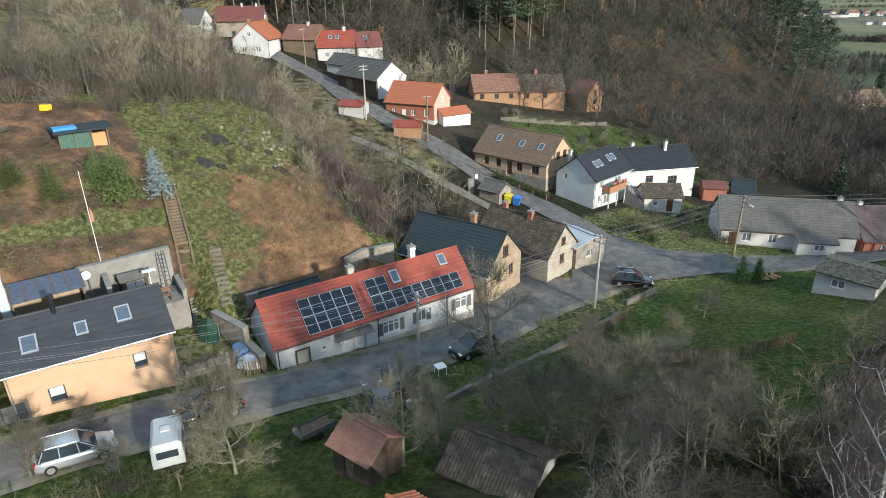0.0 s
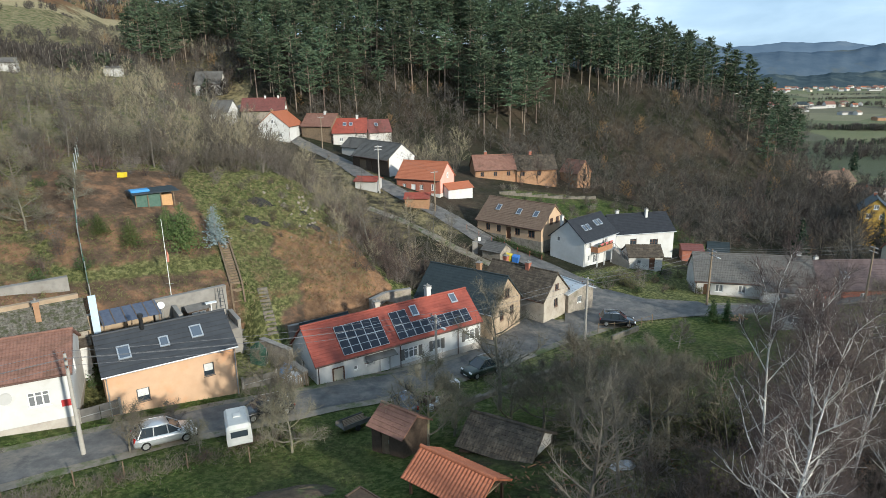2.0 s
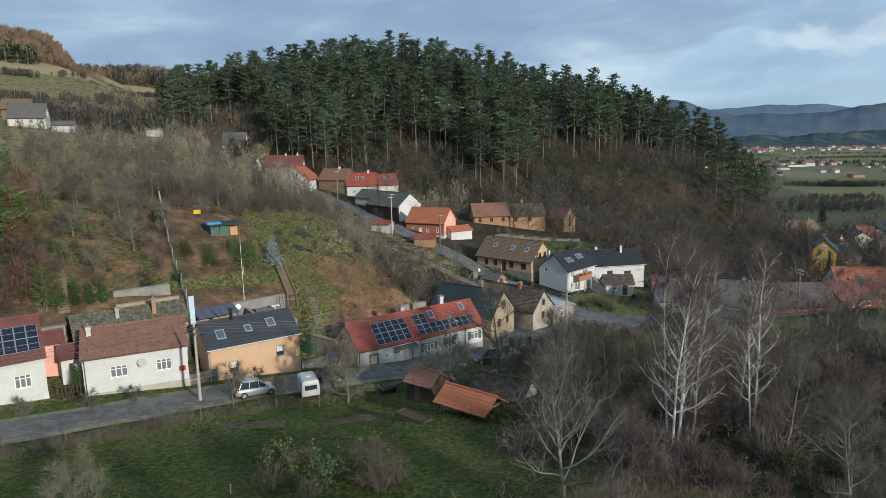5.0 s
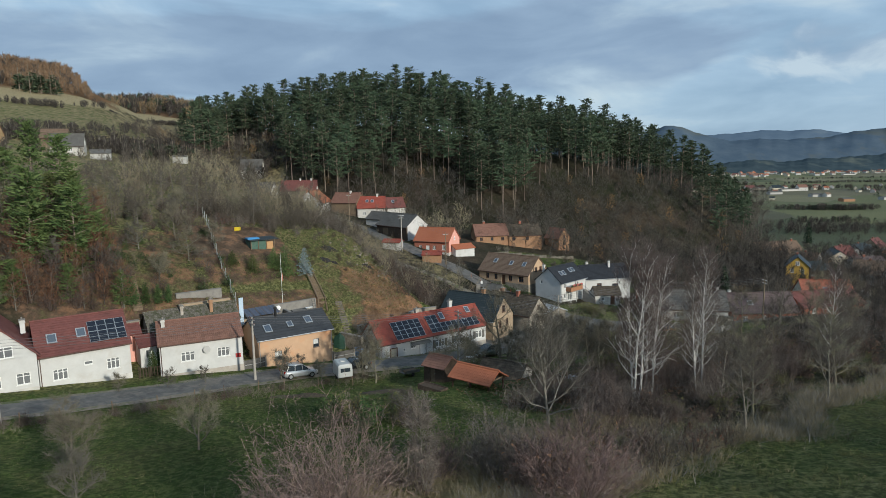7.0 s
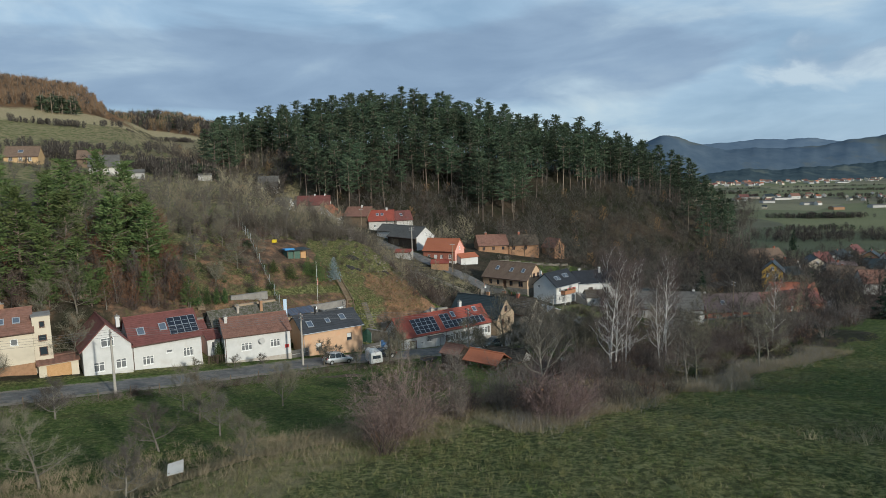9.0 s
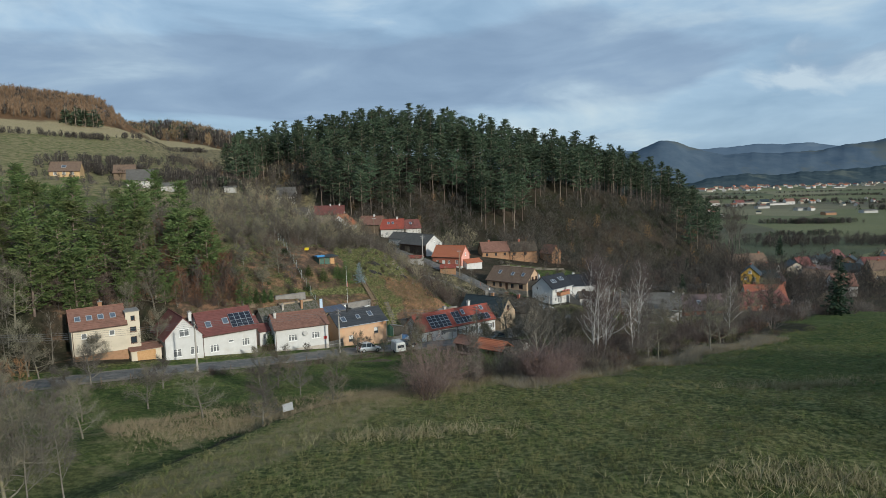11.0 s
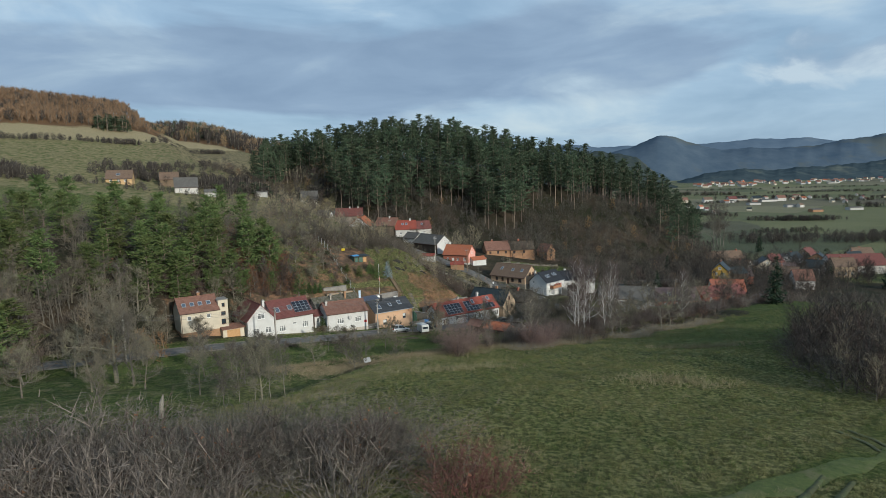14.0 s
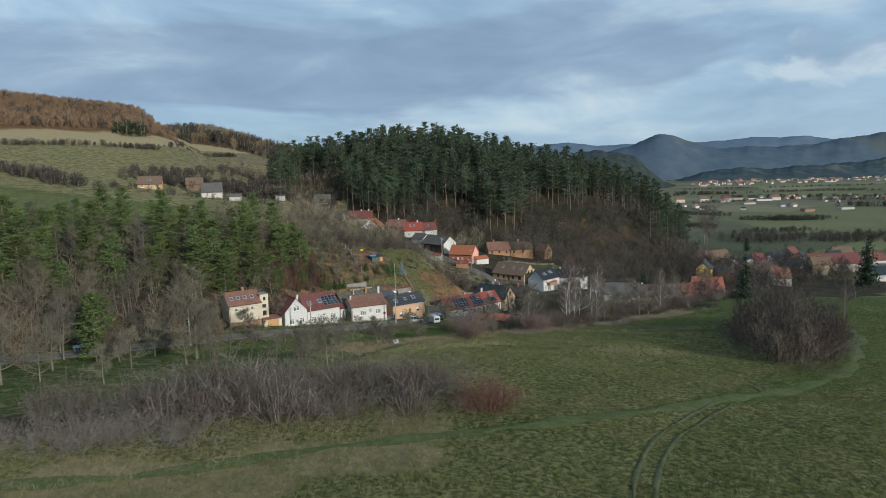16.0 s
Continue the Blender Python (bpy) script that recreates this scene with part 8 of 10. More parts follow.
for x, y in ((118, 175), (127, 186), (138, 180), (146, 190), (153, 176), (160, 196), (150, 206), (170, 186), (137, 199), (126, 205), (180, 203), (170, 214), (191, 193), (163, 170), (184, 178), (199, 212), (206, 190), (143, 165), (130, 158), (120, 146), (113, 122), (215, 175), (196, 160), (180, 150), (210, 226), (187, 228)):
    a = rv.uniform(-50, 50)
    L = rv.uniform(7, 10.5)
    if any(math.hypot(x + 4 - kx, y + 3 - ky) < 15 for kx, ky in KNOWN):
        continue
    d = (math.cos(radians(a)) * L, math.sin(radians(a)) * L)
    w, r = rv.choice(WALLS), rv.choice(ROOFS)
    cottage("%s village house with %s tiled roof" % (LAB[w], LAB[r]), (x, y), (x + d[0], y + d[1]), rv.uniform(7, 8.5), rv.uniform(3.0, 5.0), rv.uniform(2.6, 3.6), w, r, front=[(2, 1.2, 1, 1.2, 2), (L / 2, 1.2, 1, 1.2, 2), (L - 2, 1.2, 1, 1.2, 2)], gable_win=[("l", 3.5, 3.6 if L < 0 else 4.0, .8, 1.0)], chims=[(L * .4, 4, .7, "redbrick", .5)], down=3, gutter=None, course=.6, group="village houses")

# far town on the plain: a few house kinds, copied
kinds = []
for i in range(7):
    w, r = ["white_old", "grey_wall", "cream"][i % 3], ["roof_clay", "roof_old", "roof_old", "roof_brown", "roof_wine", "roof_slate", "roof_old"][i]
    h_, L_, R_ = house("small %s house with %s roof in a distant town" % (LAB[w], LAB[r]), (300 + i * 40, 900), (314 + i * 40, 900), 10, -20, 5.0, 4.0, w, r, front=[(3.5, 1.5, 1.4, 1.6, 2), (10.5, 1.5, 1.4, 1.6, 2)], gutter=None, course=1.6, group="town houses")
    kinds.append(h_)


def town(x, y, scale=1.0):
    t = copy_thing(rv.choice(kinds), pose(x, y, Z(x, y) + .2, 0, 0, rv.uniform(-60, 60)) @ Matrix.Scale(1, 4))
    t.scale = (scale,) * 3
    return t


def bearing(px, dist):
    """A spot on the plain at a bearing (tangent right of +y) and distance from the path's end."""
    return -17 + px * dist, -121 + dist


for i in range(95):
    u = .40 + .34 * rv.random()
    town(*bearing(u, rv.uniform(1750, 2250) + 500 * (u - .4)), rv.uniform(.7, 1.05))
for i in range(26):
    town(*bearing(.40 + .33 * rv.random(), rv.uniform(760, 1150)), rv.uniform(.4, .6))
for u, dist, L, w in ((.455, 1000, 30, "grey_wall"), (.475, 1060, 34, "stone_pale"), (.50, 930, 24, "grey_wall"), (.52, 1010, 36, "white_old"), (.56, 860, 20, "grey_wall"), (.60, 760, 18, "brick"), (.66, 780, 24, "grey_wall"), (.63, 1900, 50, "white_old")):
    x, y = bearing(u, dist)
    cottage("long pale warehouse with low grey roof", (x, y), (x + L * .75, y + L * .07), 9, 2.6, 1.1, w, "roof_grey", z=Z(x, y) + .3, category="warehouse", name="warehouse", gutter=None, course=4, group="warehouses", down=3)


# ---- hills and mountains in the distance ----
def ridge_land(name, dist, u0, u1, bumps, base, material, label, depth=900, steps=90, seed=0, rough=1.0):
    """A long hill at a distance: bumps are (bearing, height, width) along it; spurs and gullies run down its flank."""
    sh, rows = Shape(), 29
    for i in range(steps + 1):
        u = u0 + (u1 - u0) * i / steps
        h = sum(a * math.exp(-((u - c) / w) ** 2) for c, a, w in bumps) + rough * (4 * math.sin(u * 37 + seed) + 2.4 * math.sin(u * 83 + seed * 2) + 1.6 * math.sin(u * 211 + seed) + 1.0 * math.sin(u * 467 + seed * 3))
        for j in range(rows):
            f = j / (rows - 1)
            d = dist + (f - .5) * depth
            prof = math.sin(PI * f) ** .8
            spur = math.sin(u * 41 + 2.2 * math.sin(u * 23 + f * 7) + seed) + .5 * math.sin(u * 67 - 14 * f + 1.7 * math.sin(u * 31) + seed)
            x, y = bearing(u, d)
            sh.v.append((x, y, base - 6 + max(2, h) * prof * (1 + .09 * abs(2 * f - 1) * math.sin(PI * f) * spur)))
    for i in range(steps):
        for j in range(rows - 1):
            a = i * rows + j
            sh.f.append((a, a + 1, a + rows + 1, a + rows))
    return solid(name, sh, material, label, "hills", "structure", smooth=True)


# Aerial haze is put into these colours: bluer and paler with distance.
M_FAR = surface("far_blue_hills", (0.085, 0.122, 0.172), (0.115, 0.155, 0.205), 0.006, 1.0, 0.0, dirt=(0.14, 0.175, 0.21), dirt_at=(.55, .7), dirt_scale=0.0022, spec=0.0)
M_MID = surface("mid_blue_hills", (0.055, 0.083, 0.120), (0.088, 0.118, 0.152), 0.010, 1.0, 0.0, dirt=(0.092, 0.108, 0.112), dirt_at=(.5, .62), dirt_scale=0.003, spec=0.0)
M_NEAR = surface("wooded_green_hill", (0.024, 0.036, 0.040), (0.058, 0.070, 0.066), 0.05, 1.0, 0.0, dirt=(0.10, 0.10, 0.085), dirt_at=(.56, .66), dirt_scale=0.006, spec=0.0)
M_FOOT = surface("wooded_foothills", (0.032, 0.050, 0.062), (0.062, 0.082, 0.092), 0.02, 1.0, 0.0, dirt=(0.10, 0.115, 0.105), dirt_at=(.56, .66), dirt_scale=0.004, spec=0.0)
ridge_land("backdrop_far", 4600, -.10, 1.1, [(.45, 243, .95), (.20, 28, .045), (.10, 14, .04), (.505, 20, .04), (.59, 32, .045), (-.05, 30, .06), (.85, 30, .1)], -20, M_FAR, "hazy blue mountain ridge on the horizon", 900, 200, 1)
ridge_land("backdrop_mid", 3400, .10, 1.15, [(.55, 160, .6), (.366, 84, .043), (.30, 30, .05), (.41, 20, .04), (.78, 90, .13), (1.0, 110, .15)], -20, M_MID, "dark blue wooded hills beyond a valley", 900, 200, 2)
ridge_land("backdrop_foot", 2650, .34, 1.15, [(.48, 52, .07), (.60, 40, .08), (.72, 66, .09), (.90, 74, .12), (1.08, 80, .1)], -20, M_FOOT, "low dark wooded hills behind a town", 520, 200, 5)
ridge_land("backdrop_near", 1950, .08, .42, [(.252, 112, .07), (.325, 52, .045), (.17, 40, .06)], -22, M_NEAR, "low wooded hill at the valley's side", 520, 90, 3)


# far woods and hedgerows on the left hill
rng = np.random.default_rng(77)
b_ = Bits()
tufts(b_, rng, np.concatenate([rng.normal(size=(58, 3)) * [1.5, 1.5, 1.7] + [0, 0, 5.0], rng.normal(size=(34, 3)) * [1.6, 1.6, 1.0] + [0, 0, 1.8]]), 1.05, 1.0)
b2_ = Bits()
b2_.add(*tube_np(np.array([[0, 0, -1], [0, 0, 4], [0, 0, 8.5]]), [.2, .15, .05], 4))


def far_crown(seed, cone=False):
    """A distant crown of coarse upright sprays, conical for a conifer."""
    rg, b = np.random.default_rng(seed), Bits()
    k = 100
    z = rg.uniform(.3, 6.8, k)
    wide = (1 - z / 8.5) * 2.2 if cone else 1.9 * np.sin(np.clip(z / 7.4, 0, 1) * PI) ** .6
    a = rg.uniform(0, 6.283, k)
    q = np.sqrt(rg.uniform(.05, 1, k)) * wide
    p = np.stack([np.cos(a) * q, np.sin(a) * q, z], 1)
    d = np.stack([np.cos(a) * .9, np.sin(a) * .9, np.full(k, .25 if cone else 1.5)], 1) + rg.normal(size=(k, 3)) * .35
    b.spikes(p, d, .6 if cone else .36, rg)
    return b.out()


PROTO["farleaf"] = [("crown", raw_mesh("crown", *far_crown(1), MAT["leaf_rust"])), ("trunk", raw_mesh("trunk", *b2_.out(), MAT["bark"]))]
PROTO["farbare"] = [("crown", raw_mesh("crown", *far_crown(2), MAT["twig_dark"])), ("trunk", raw_mesh("trunk", *b2_.out(), MAT["bark"]))]
PROTO["fargreen"] = [("crown", raw_mesh("crown", *far_crown(3, True), MAT["needle"])), ("trunk", raw_mesh("trunk", *b2_.out(), MAT["bark_pine"]))]
far = []
rw = random.Random(8)
for x, y in spread(41, -430, -195, 215, 420, 3.7, lambda x, y: Z(x, y) > 71.5 + 1.5 * math.sin(x * .07), 16000)[:2300]:
    far.append(("farleaf" if rw.random() < .8 else "farbare", x, y, rw.uniform(.7, 1.15) * min(1, .5 + (-190 - x) / 120), rw.uniform(0, 360), 1.0))
joined("hill_forest", None, far, "rust-brown autumn forest on a hilltop", "forest")
far = []
for x, y in spread(42, -330, -30, 425, 640, 6.0, lambda x, y: y > 430 + 10 * math.sin(x * .05), 6000)[:1300]:
    far.append((rw.choice(["farbare", "fargreen" if math.sin(x * .04) > .1 else "farbare", "farleaf", "farbare"]), x, y, rw.uniform(.9, 1.6), rw.uniform(0, 360), 1.0))
joined("ridge_woods", None, far, "mixed bare and pine woods along a ridge", "forest")
far = []


def hedge_row(pts, n, wid, keys, lo, hi):
    for _ in range(n):
        i = rw.randrange(len(pts) - 1)
        f = rw.random()
        x = pts[i][0] + (pts[i + 1][0] - pts[i][0]) * f + rw.uniform(-wid, wid)
        y = pts[i][1] + (pts[i + 1][1] - pts[i][1]) * f + rw.uniform(-wid, wid)
        far.append((rw.choice(keys), x, y, rw.uniform(lo, hi), rw.uniform(0, 360), .8))


hedge_row([(-234, 192), (-211, 238), (-187, 262)], 110, 2.2, ["farbare"], .3, .6)
hedge_row([(-188, 276), (-187, 354), (-177, 372)], 100, 2.6, ["farbare"], .3, .6)
hedge_row([(-224, 291), (-214, 303)], 16, 5, ["fargreen"], 1.3, 1.9)
hedge_row([(-232, 470), (-208, 500)], 14, 8, ["fargreen"], 1.5, 2.0)
hedge_row([(-160, 170), (-140, 195), (-118, 222), (-98, 240)], 150, 9, ["farbare"], .35, .65)
hedge_row([(-195, 132), (-172, 128), (-156, 116)], 90, 6, ["farbare"], .4, .8)
hedge_row([(-150, 156), (-122, 166), (-95, 178), (-60, 192)], 190, 8, ["farbare"], .4, .75)
hedge_row([(-100, 150), (-82, 165), (-66, 185)], 60, 8, ["farbare", "fargreen"], .5, .9)
for u0, d0, u1, d1, n in ((.42, 980, .60, 1050, 40), (.36, 1250, .70, 1350, 60), (.55, 1350, .80, 1250, 60), (.40, 760, .47, 720, 30), (.50, 660, .62, 640, 40), (.62, 1000, .75, 960, 30), (.40, 1550, .75, 1600, 80), (.38, 620, .46, 560, 36)):
    hedge_row([bearing(u0, d0), bearing(u1, d1)], n * 2, 7, ["farbare", "fargreen", "farbare"], .4, .9)
hedge_row([(330, 530), (392, 529)], 130, 14, ["farbare", "farbare", "fargreen"], .5, .95)
hedge_row([(545, 712), (600, 690), (660, 665)], 90, 16, ["farbare", "fargreen"], .9, 1.4)
hedge_row([(480, 980), (609, 978), (740, 900)], 120, 9, ["farbare"], .7, 1.2)
hedge_row([(205, 352), (268, 345), (330, 338)], 260, 24, ["farbare", "dark_wood1", "dark_wood0"], .6, 1.0)
hedge_row([(245, 405), (310, 412)], 60, 6, ["farbare", "fargreen"], .4, .8)
hedge_row([(497, 1204), (587, 1140)], 60, 10, ["farbare", "fargreen"], .9, 1.4)
hedge_row([(-118, 150), (-100, 152), (-84, 160)], 50, 5, ["farbare"], .4, .7)
hedge_row([(70, 118), (95, 150), (120, 168)], 60, 12, ["dark_wood0", "dark_wood1"], .8, 1.2)
hedge_row([(125, 165), (165, 200), (205, 235), (240, 260)], 170, 26, ["dark_wood0", "dark_wood2", "dark_wood1", "fargreen"], .5, .9)
hedge_row([(108, 118), (135, 150), (160, 170), (200, 172)], 110, 12, ["dark_wood0", "dark_wood2", "tan_wood1"], .4, .75)
for _ in range(105):
    x, y = place(rw.uniform(118, 265), rw.uniform(18, 78))
    far.append((rw.choice(["dark_wood0", "dark_wood1", "dark_wood2", "brown_wood1"]), x, y, rw.uniform(.8, 1.3), rw.uniform(0, 360), 1.0))
for _ in range(42):
    x, y = place(rw.uniform(60, 140), rw.uniform(3, 15))
    far.append((rw.choice(["dark_wood0", "dark_wood1", "dark_wood2", "scrub1"]), x, y, rw.uniform(.45, .8), rw.uniform(0, 360), 1.0))
for _ in range(90):
    x, y = rw.uniform(62, 112), rw.uniform(96, 150)
    if not any(math.hypot(x - kx, y - ky) < 8 for kx, ky in KNOWN):
        far.append((rw.choice(["dark_wood0", "dark_wood1", "brown_wood1", "tan_wood1"]), x, y, rw.uniform(.5, .9), rw.uniform(0, 360), 1.0))
for _ in range(120):
    x, y = rw.uniform(-150, -90), rw.uniform(118, 178)
    if y > 148 - .2 * (x + 90):
        far.append((rw.choice(["farbare", "dark_wood1", "farbare"]), x, y, rw.uniform(.4, .75), rw.uniform(0, 360), 1.0))
for _ in range(130):
    f = rw.random()
    x, y = -152 + 72 * f + rw.uniform(-3, 3), 121 + 16 * f + rw.uniform(-6, 5)
    far.append((rw.choice(["farbare", "scrub0", "scrub1"]), x, y, rw.uniform(.22, .42), rw.uniform(0, 360), 1.0))
joined("hedgerows", None, far, "dark leafless hedgerows between fields and houses", "hedge")
for x, y in (bearing(.437, 430), bearing(.442, 433), bearing(.447, 437), bearing(.452, 440)):
    plant("tall1", x, y, 2.0, "tall leafless poplar standing in a row", "bare tree", "poplars", x * 13 % 360, tall=1.2)


# ---- vehicles ----
def loft(rings):
    sh, n = Shape(), len(rings[0])
    for r in rings:
        sh.v.extend(r)
    for i in range(len(rings) - 1):
        for j in range(n):
            a, b = i * n + j, i * n + (j + 1) % n
            sh.f.append((a, a + n, b + n, b))
    sh.f.append(tuple(range(n)))
    sh.f.append(tuple(range(len(rings) * n - 1, (len(rings) - 1) * n - 1, -1)))
    return sh


def hull_ring(x, z0, z1, w, top=.93):
    """A rounded cross-section of a car's body at x."""
    return [(x, -w * .90, z0), (x, -w, z0 + (z1 - z0) * .28), (x, -w, z0 + (z1 - z0) * .62), (x, -w * top, z1 - .03), (x, -w * .6, z1), (x, w * .6, z1), (x, w * top, z1 - .03), (x, w, z0 + (z1 - z0) * .62), (x, w, z0 + (z1 - z0) * .28), (x, w * .90, z0)]


def car(m, label, body_mat, L=4.5, W=1.8, H=1.55, kind="estate"):
    c = thing("car", m, label, "car", "parked cars")
    w, h = W / 2, H
    belt = .60 * h
    prof = [(-.5, .42, .55 * h), (-.485, .30, .60 * h), (-.40, .24, .615 * h), (-.1, .22, belt), (.16, .22, .60 * h), (.30, .23, .565 * h), (.43, .26, .50 * h), (.485, .32, .43 * h), (.5, .40, .36 * h)]
    part("body", loft([hull_ring(x * L, z0, z1, w * (1 if abs(x) < .42 else .93 if abs(x) < .49 else .82)) for x, z0, z1 in prof]), body_mat, c, smooth=True)
    back = {"estate": (-.47, -.40), "suv": (-.46, -.38), "hatch": (-.46, -.32)}[kind]
    cab = [(back[0], .60 * h, .90), (back[1], .95 * h, .76), (-.1, .985 * h, .74), (.06, .97 * h, .74), (.24, .60 * h, .86)]
    rings = []
    for x, z1, ww in ((back[0], .60 * h, .9), (back[1], .955 * h, .78), (-.08, .985 * h, .77), (.05, .965 * h, .77), (.26, .585 * h, .88)):
        rings.append([(x * L, -w * .93, .57 * h), (x * L, -w * ww, z1 - .02), (x * L, -w * ww * .8, z1), (x * L, w * ww * .8, z1), (x * L, w * ww, z1 - .02), (x * L, w * .93, .57 * h)])
    part("cabin_glass", loft(rings), MAT["glass"], c, "dark glass of a car cabin")
    roof = loft([[(x * L, -w * ww, z - .03), (x * L, -w * ww * .8, z + .012), (x * L, w * ww * .8, z + .012), (x * L, w * ww, z - .03)] for x, z, ww in ((back[1] - .005, .945 * h, .78), (-.1, .99 * h, .785), (.055, .965 * h, .785))])
    part("roof", roof, body_mat, c, smooth=True)
    for sgn in (-1, 1):
        for (x0, z0), (x1, z1) in (((.255, .59 * h), (.055, .955 * h)), ((.03, .59 * h), (.01, .965 * h)), ((-.2, .6 * h), (-.2, .97 * h)), ((back[0] + .02, .6 * h), (back[1], .945 * h))):
            part("pillar", Shape().tube((x0 * L, sgn * w * .94, z0), (x1 * L, sgn * w * .79, z1), .035, .03, 5), body_mat, c)
    if kind != "hatch":
        for sgn in (-1, 1):
            part("roof_rail", Shape().tube((back[1] * L * .95, sgn * w * .7, h * 1.01), (.03 * L, sgn * w * .7, h * 1.005), .02), MAT["steel"], c)
    for sx in (-.32, .31):
        for sy in (-1, 1):
            wh = part("wheel", Shape().disc((sx * L, sy * (w - .09), .32), (0, 1, 0), .33, .2, 18), MAT["rubber"], c)
            part("rim", Shape().disc((sx * L, sy * (w + .012), .32), (0, 1, 0), .21, .03, 12), MAT["steel"], wh)
    for sy in (-1, 1):
        part("headlight", Shape().box((.455 * L, sy * w * .72 - .17, .36 * h), (.492 * L, sy * w * .72 + .17, .45 * h)), MAT["frame_white"], c, "clear glass headlight")
        part("tail_light", Shape().box((-.502 * L, sy * w * .78 - .1, .42 * h), (-.47 * L, sy * w * .78 + .1, .60 * h)), paint("tail_red", (.3, .01, .01), .2), c, "red tail light")
        part("mirror", Shape().box((.17 * L, sy * (w + .08) - .09, .6 * h), (.2 * L, sy * (w + .08) + .09, .69 * h)), body_mat, c)
    part("bumper", Shape().box((.47 * L, -w * .85, .2), (.507 * L, w * .85, .38)), MAT["black"], c)
    part("number_plate", Shape().box((.507 * L, -.26, .28), (.512 * L, .26, .37)), MAT["frame_white"], c, "plain white plate")
    return c


SA = math.degrees(math.atan2(SN, CS))


def on(x, y, turn, lift=0.1):
    """Pose on the ground, leaning with its slope along the turn."""
    d = (math.cos(radians(turn)), math.sin(radians(turn)))
    k = math.degrees(math.atan2(Z(x + d[0] * 1.5, y + d[1] * 1.5) - Z(x - d[0] * 1.5, y - d[1] * 1.5), 3))
    return pose(x, y, Z(x, y) + lift, 0, 0, turn) @ pose(0, 0, 0, 0, -k, 0)


car(on(-23.5, 31.2, SA), "silver estate car parked beside the street", paint("silver_paint", (.52, .54, .56), .28, .5, .6), 4.25, 1.78, 1.62, "suv")
car(on(-17.6, 36.2, SA + 180), "black estate car parked on the street", paint("black_paint", (.018, .02, .024), .2, .2, .8), 4.3, 1.75, 1.45)
car(on(-6.6, 38.9, SA + 75), "blue hatchback parked on the verge", paint("blue_paint", (.09, .14, .23), .3, .5, .5), 3.6, 1.62, 1.4, "hatch")
car(on(0.4, 46.6, SA + 180), "dark green off-road car parked beside the street", paint("dark_green_paint", (.03, .045, .035), .3, .3, .6), 4.1, 1.75, 1.65, "suv")
car(on(17.4, 60.9, -8), "black off-road car with red tail lights near a bridge rail", paint("black_blue_paint", (.015, .017, .022), .2, .3, .8), 4.2, 1.8, 1.6, "suv")
cvh = thing("tarpaulin_cover", on(8.4, 26.4, 20) @ Matrix.Scale(.5, 4), "crumpled grey-white plastic cover over a heap under trees", "cover")
cvh.scale = (.5,) * 3
rg_ = random.Random(3)
part("cover", loft([[(x, -1.1 * k, -.1), (x + .1, -.8 * k, h * rg_.uniform(.5, .9)), (x - .1, -.2, h * rg_.uniform(.8, 1.1)), (x + .1, .3, h * rg_.uniform(.7, 1.2)), (x, .9 * k, h * rg_.uniform(.3, .7)), (x, 1.2 * k, -.1)] for x, k, h in ((-1.7, .5, .3), (-1.2, .9, .8), (-.5, .8, 1.0), (.1, 1.1, .7), (.8, .9, .9), (1.4, .6, .5), (1.8, .4, .2))]), surface("grey_plastic_sheet", (.25, .27, .30), (.42, .44, .47), 3, .5, .3), cvh)

cv = thing("caravan", on(-18.3, 31.9, 113) @ Matrix.Scale(.84, 4), "small white caravan parked on grass", "caravan")
cv.scale = (.84,) * 3
cr_ = [[(x, -1.02, z0), (x, -1.05, z0 + .5), (x, -1.0, z1 - .18), (x, -.8, z1), (x, .8, z1), (x, 1.0, z1 - .18), (x, 1.05, z0 + .5), (x, 1.02, z0)] for x, z0, z1 in ((-1.75, .6, 2.05), (-1.6, .48, 2.4), (1.5, .48, 2.45), (1.72, .55, 2.2))]
part("body", loft(cr_), paint("caravan_white", (.47, .48, .47), .5), cv)
part("window", Shape().box((1.70, -.75, 1.25), (1.745, .75, 1.85)), MAT["glass"], cv)
part("window", Shape().box((-.9, -1.075, 1.3), (.5, -1.04, 1.85)), MAT["glass"], cv)
part("window", Shape().box((-1.775, -.7, 1.3), (-1.72, .7, 1.85)), MAT["glass"], cv)
part("stripe", Shape().box((1.69, -1.0, .95), (1.735, 1.0, 1.05)).box((-1.5, -1.07, .95), (1.5, -1.045, 1.05)), MAT["gutter"], cv)
part("roof_hatch", Shape().box((-.3, -.3, 2.43), (.3, .3, 2.52)), MAT["curtain"], cv)
part("drawbar", Shape().tube((1.6, 0, .5), (2.9, 0, .5), .05).tube((1.6, -.6, .5), (2.7, 0, .5), .04).tube((1.6, .6, .5), (2.7, 0, .5), .04), MAT["steel"], cv)
for sy in (-1, 1):
    part("wheel", Shape().disc((-.1, sy * .95, .33), (0, 1, 0), .32, .2, 16), MAT["rubber"], cv)
tl = thing("trailer", on(-10.4, 35.0, SA + 10) @ Matrix.Scale(.72, 4), "old pale trailer heaped with boards beside the street", "trailer")
tl.scale = (.72,) * 3
part("bed", Shape().box((-1.8, -.8, .55), (1.8, .8, .65)).box((-1.8, -.8, .65), (1.8, -.75, 1.05)).box((-1.8, .75, .65), (1.8, .8, 1.05)), MAT["roof_grey"], tl)
for sy in (-1, 1):
    part("wheel", Shape().disc((0, sy * .9, .33), (0, 1, 0), .33, .18, 14), MAT["rubber"], tl)
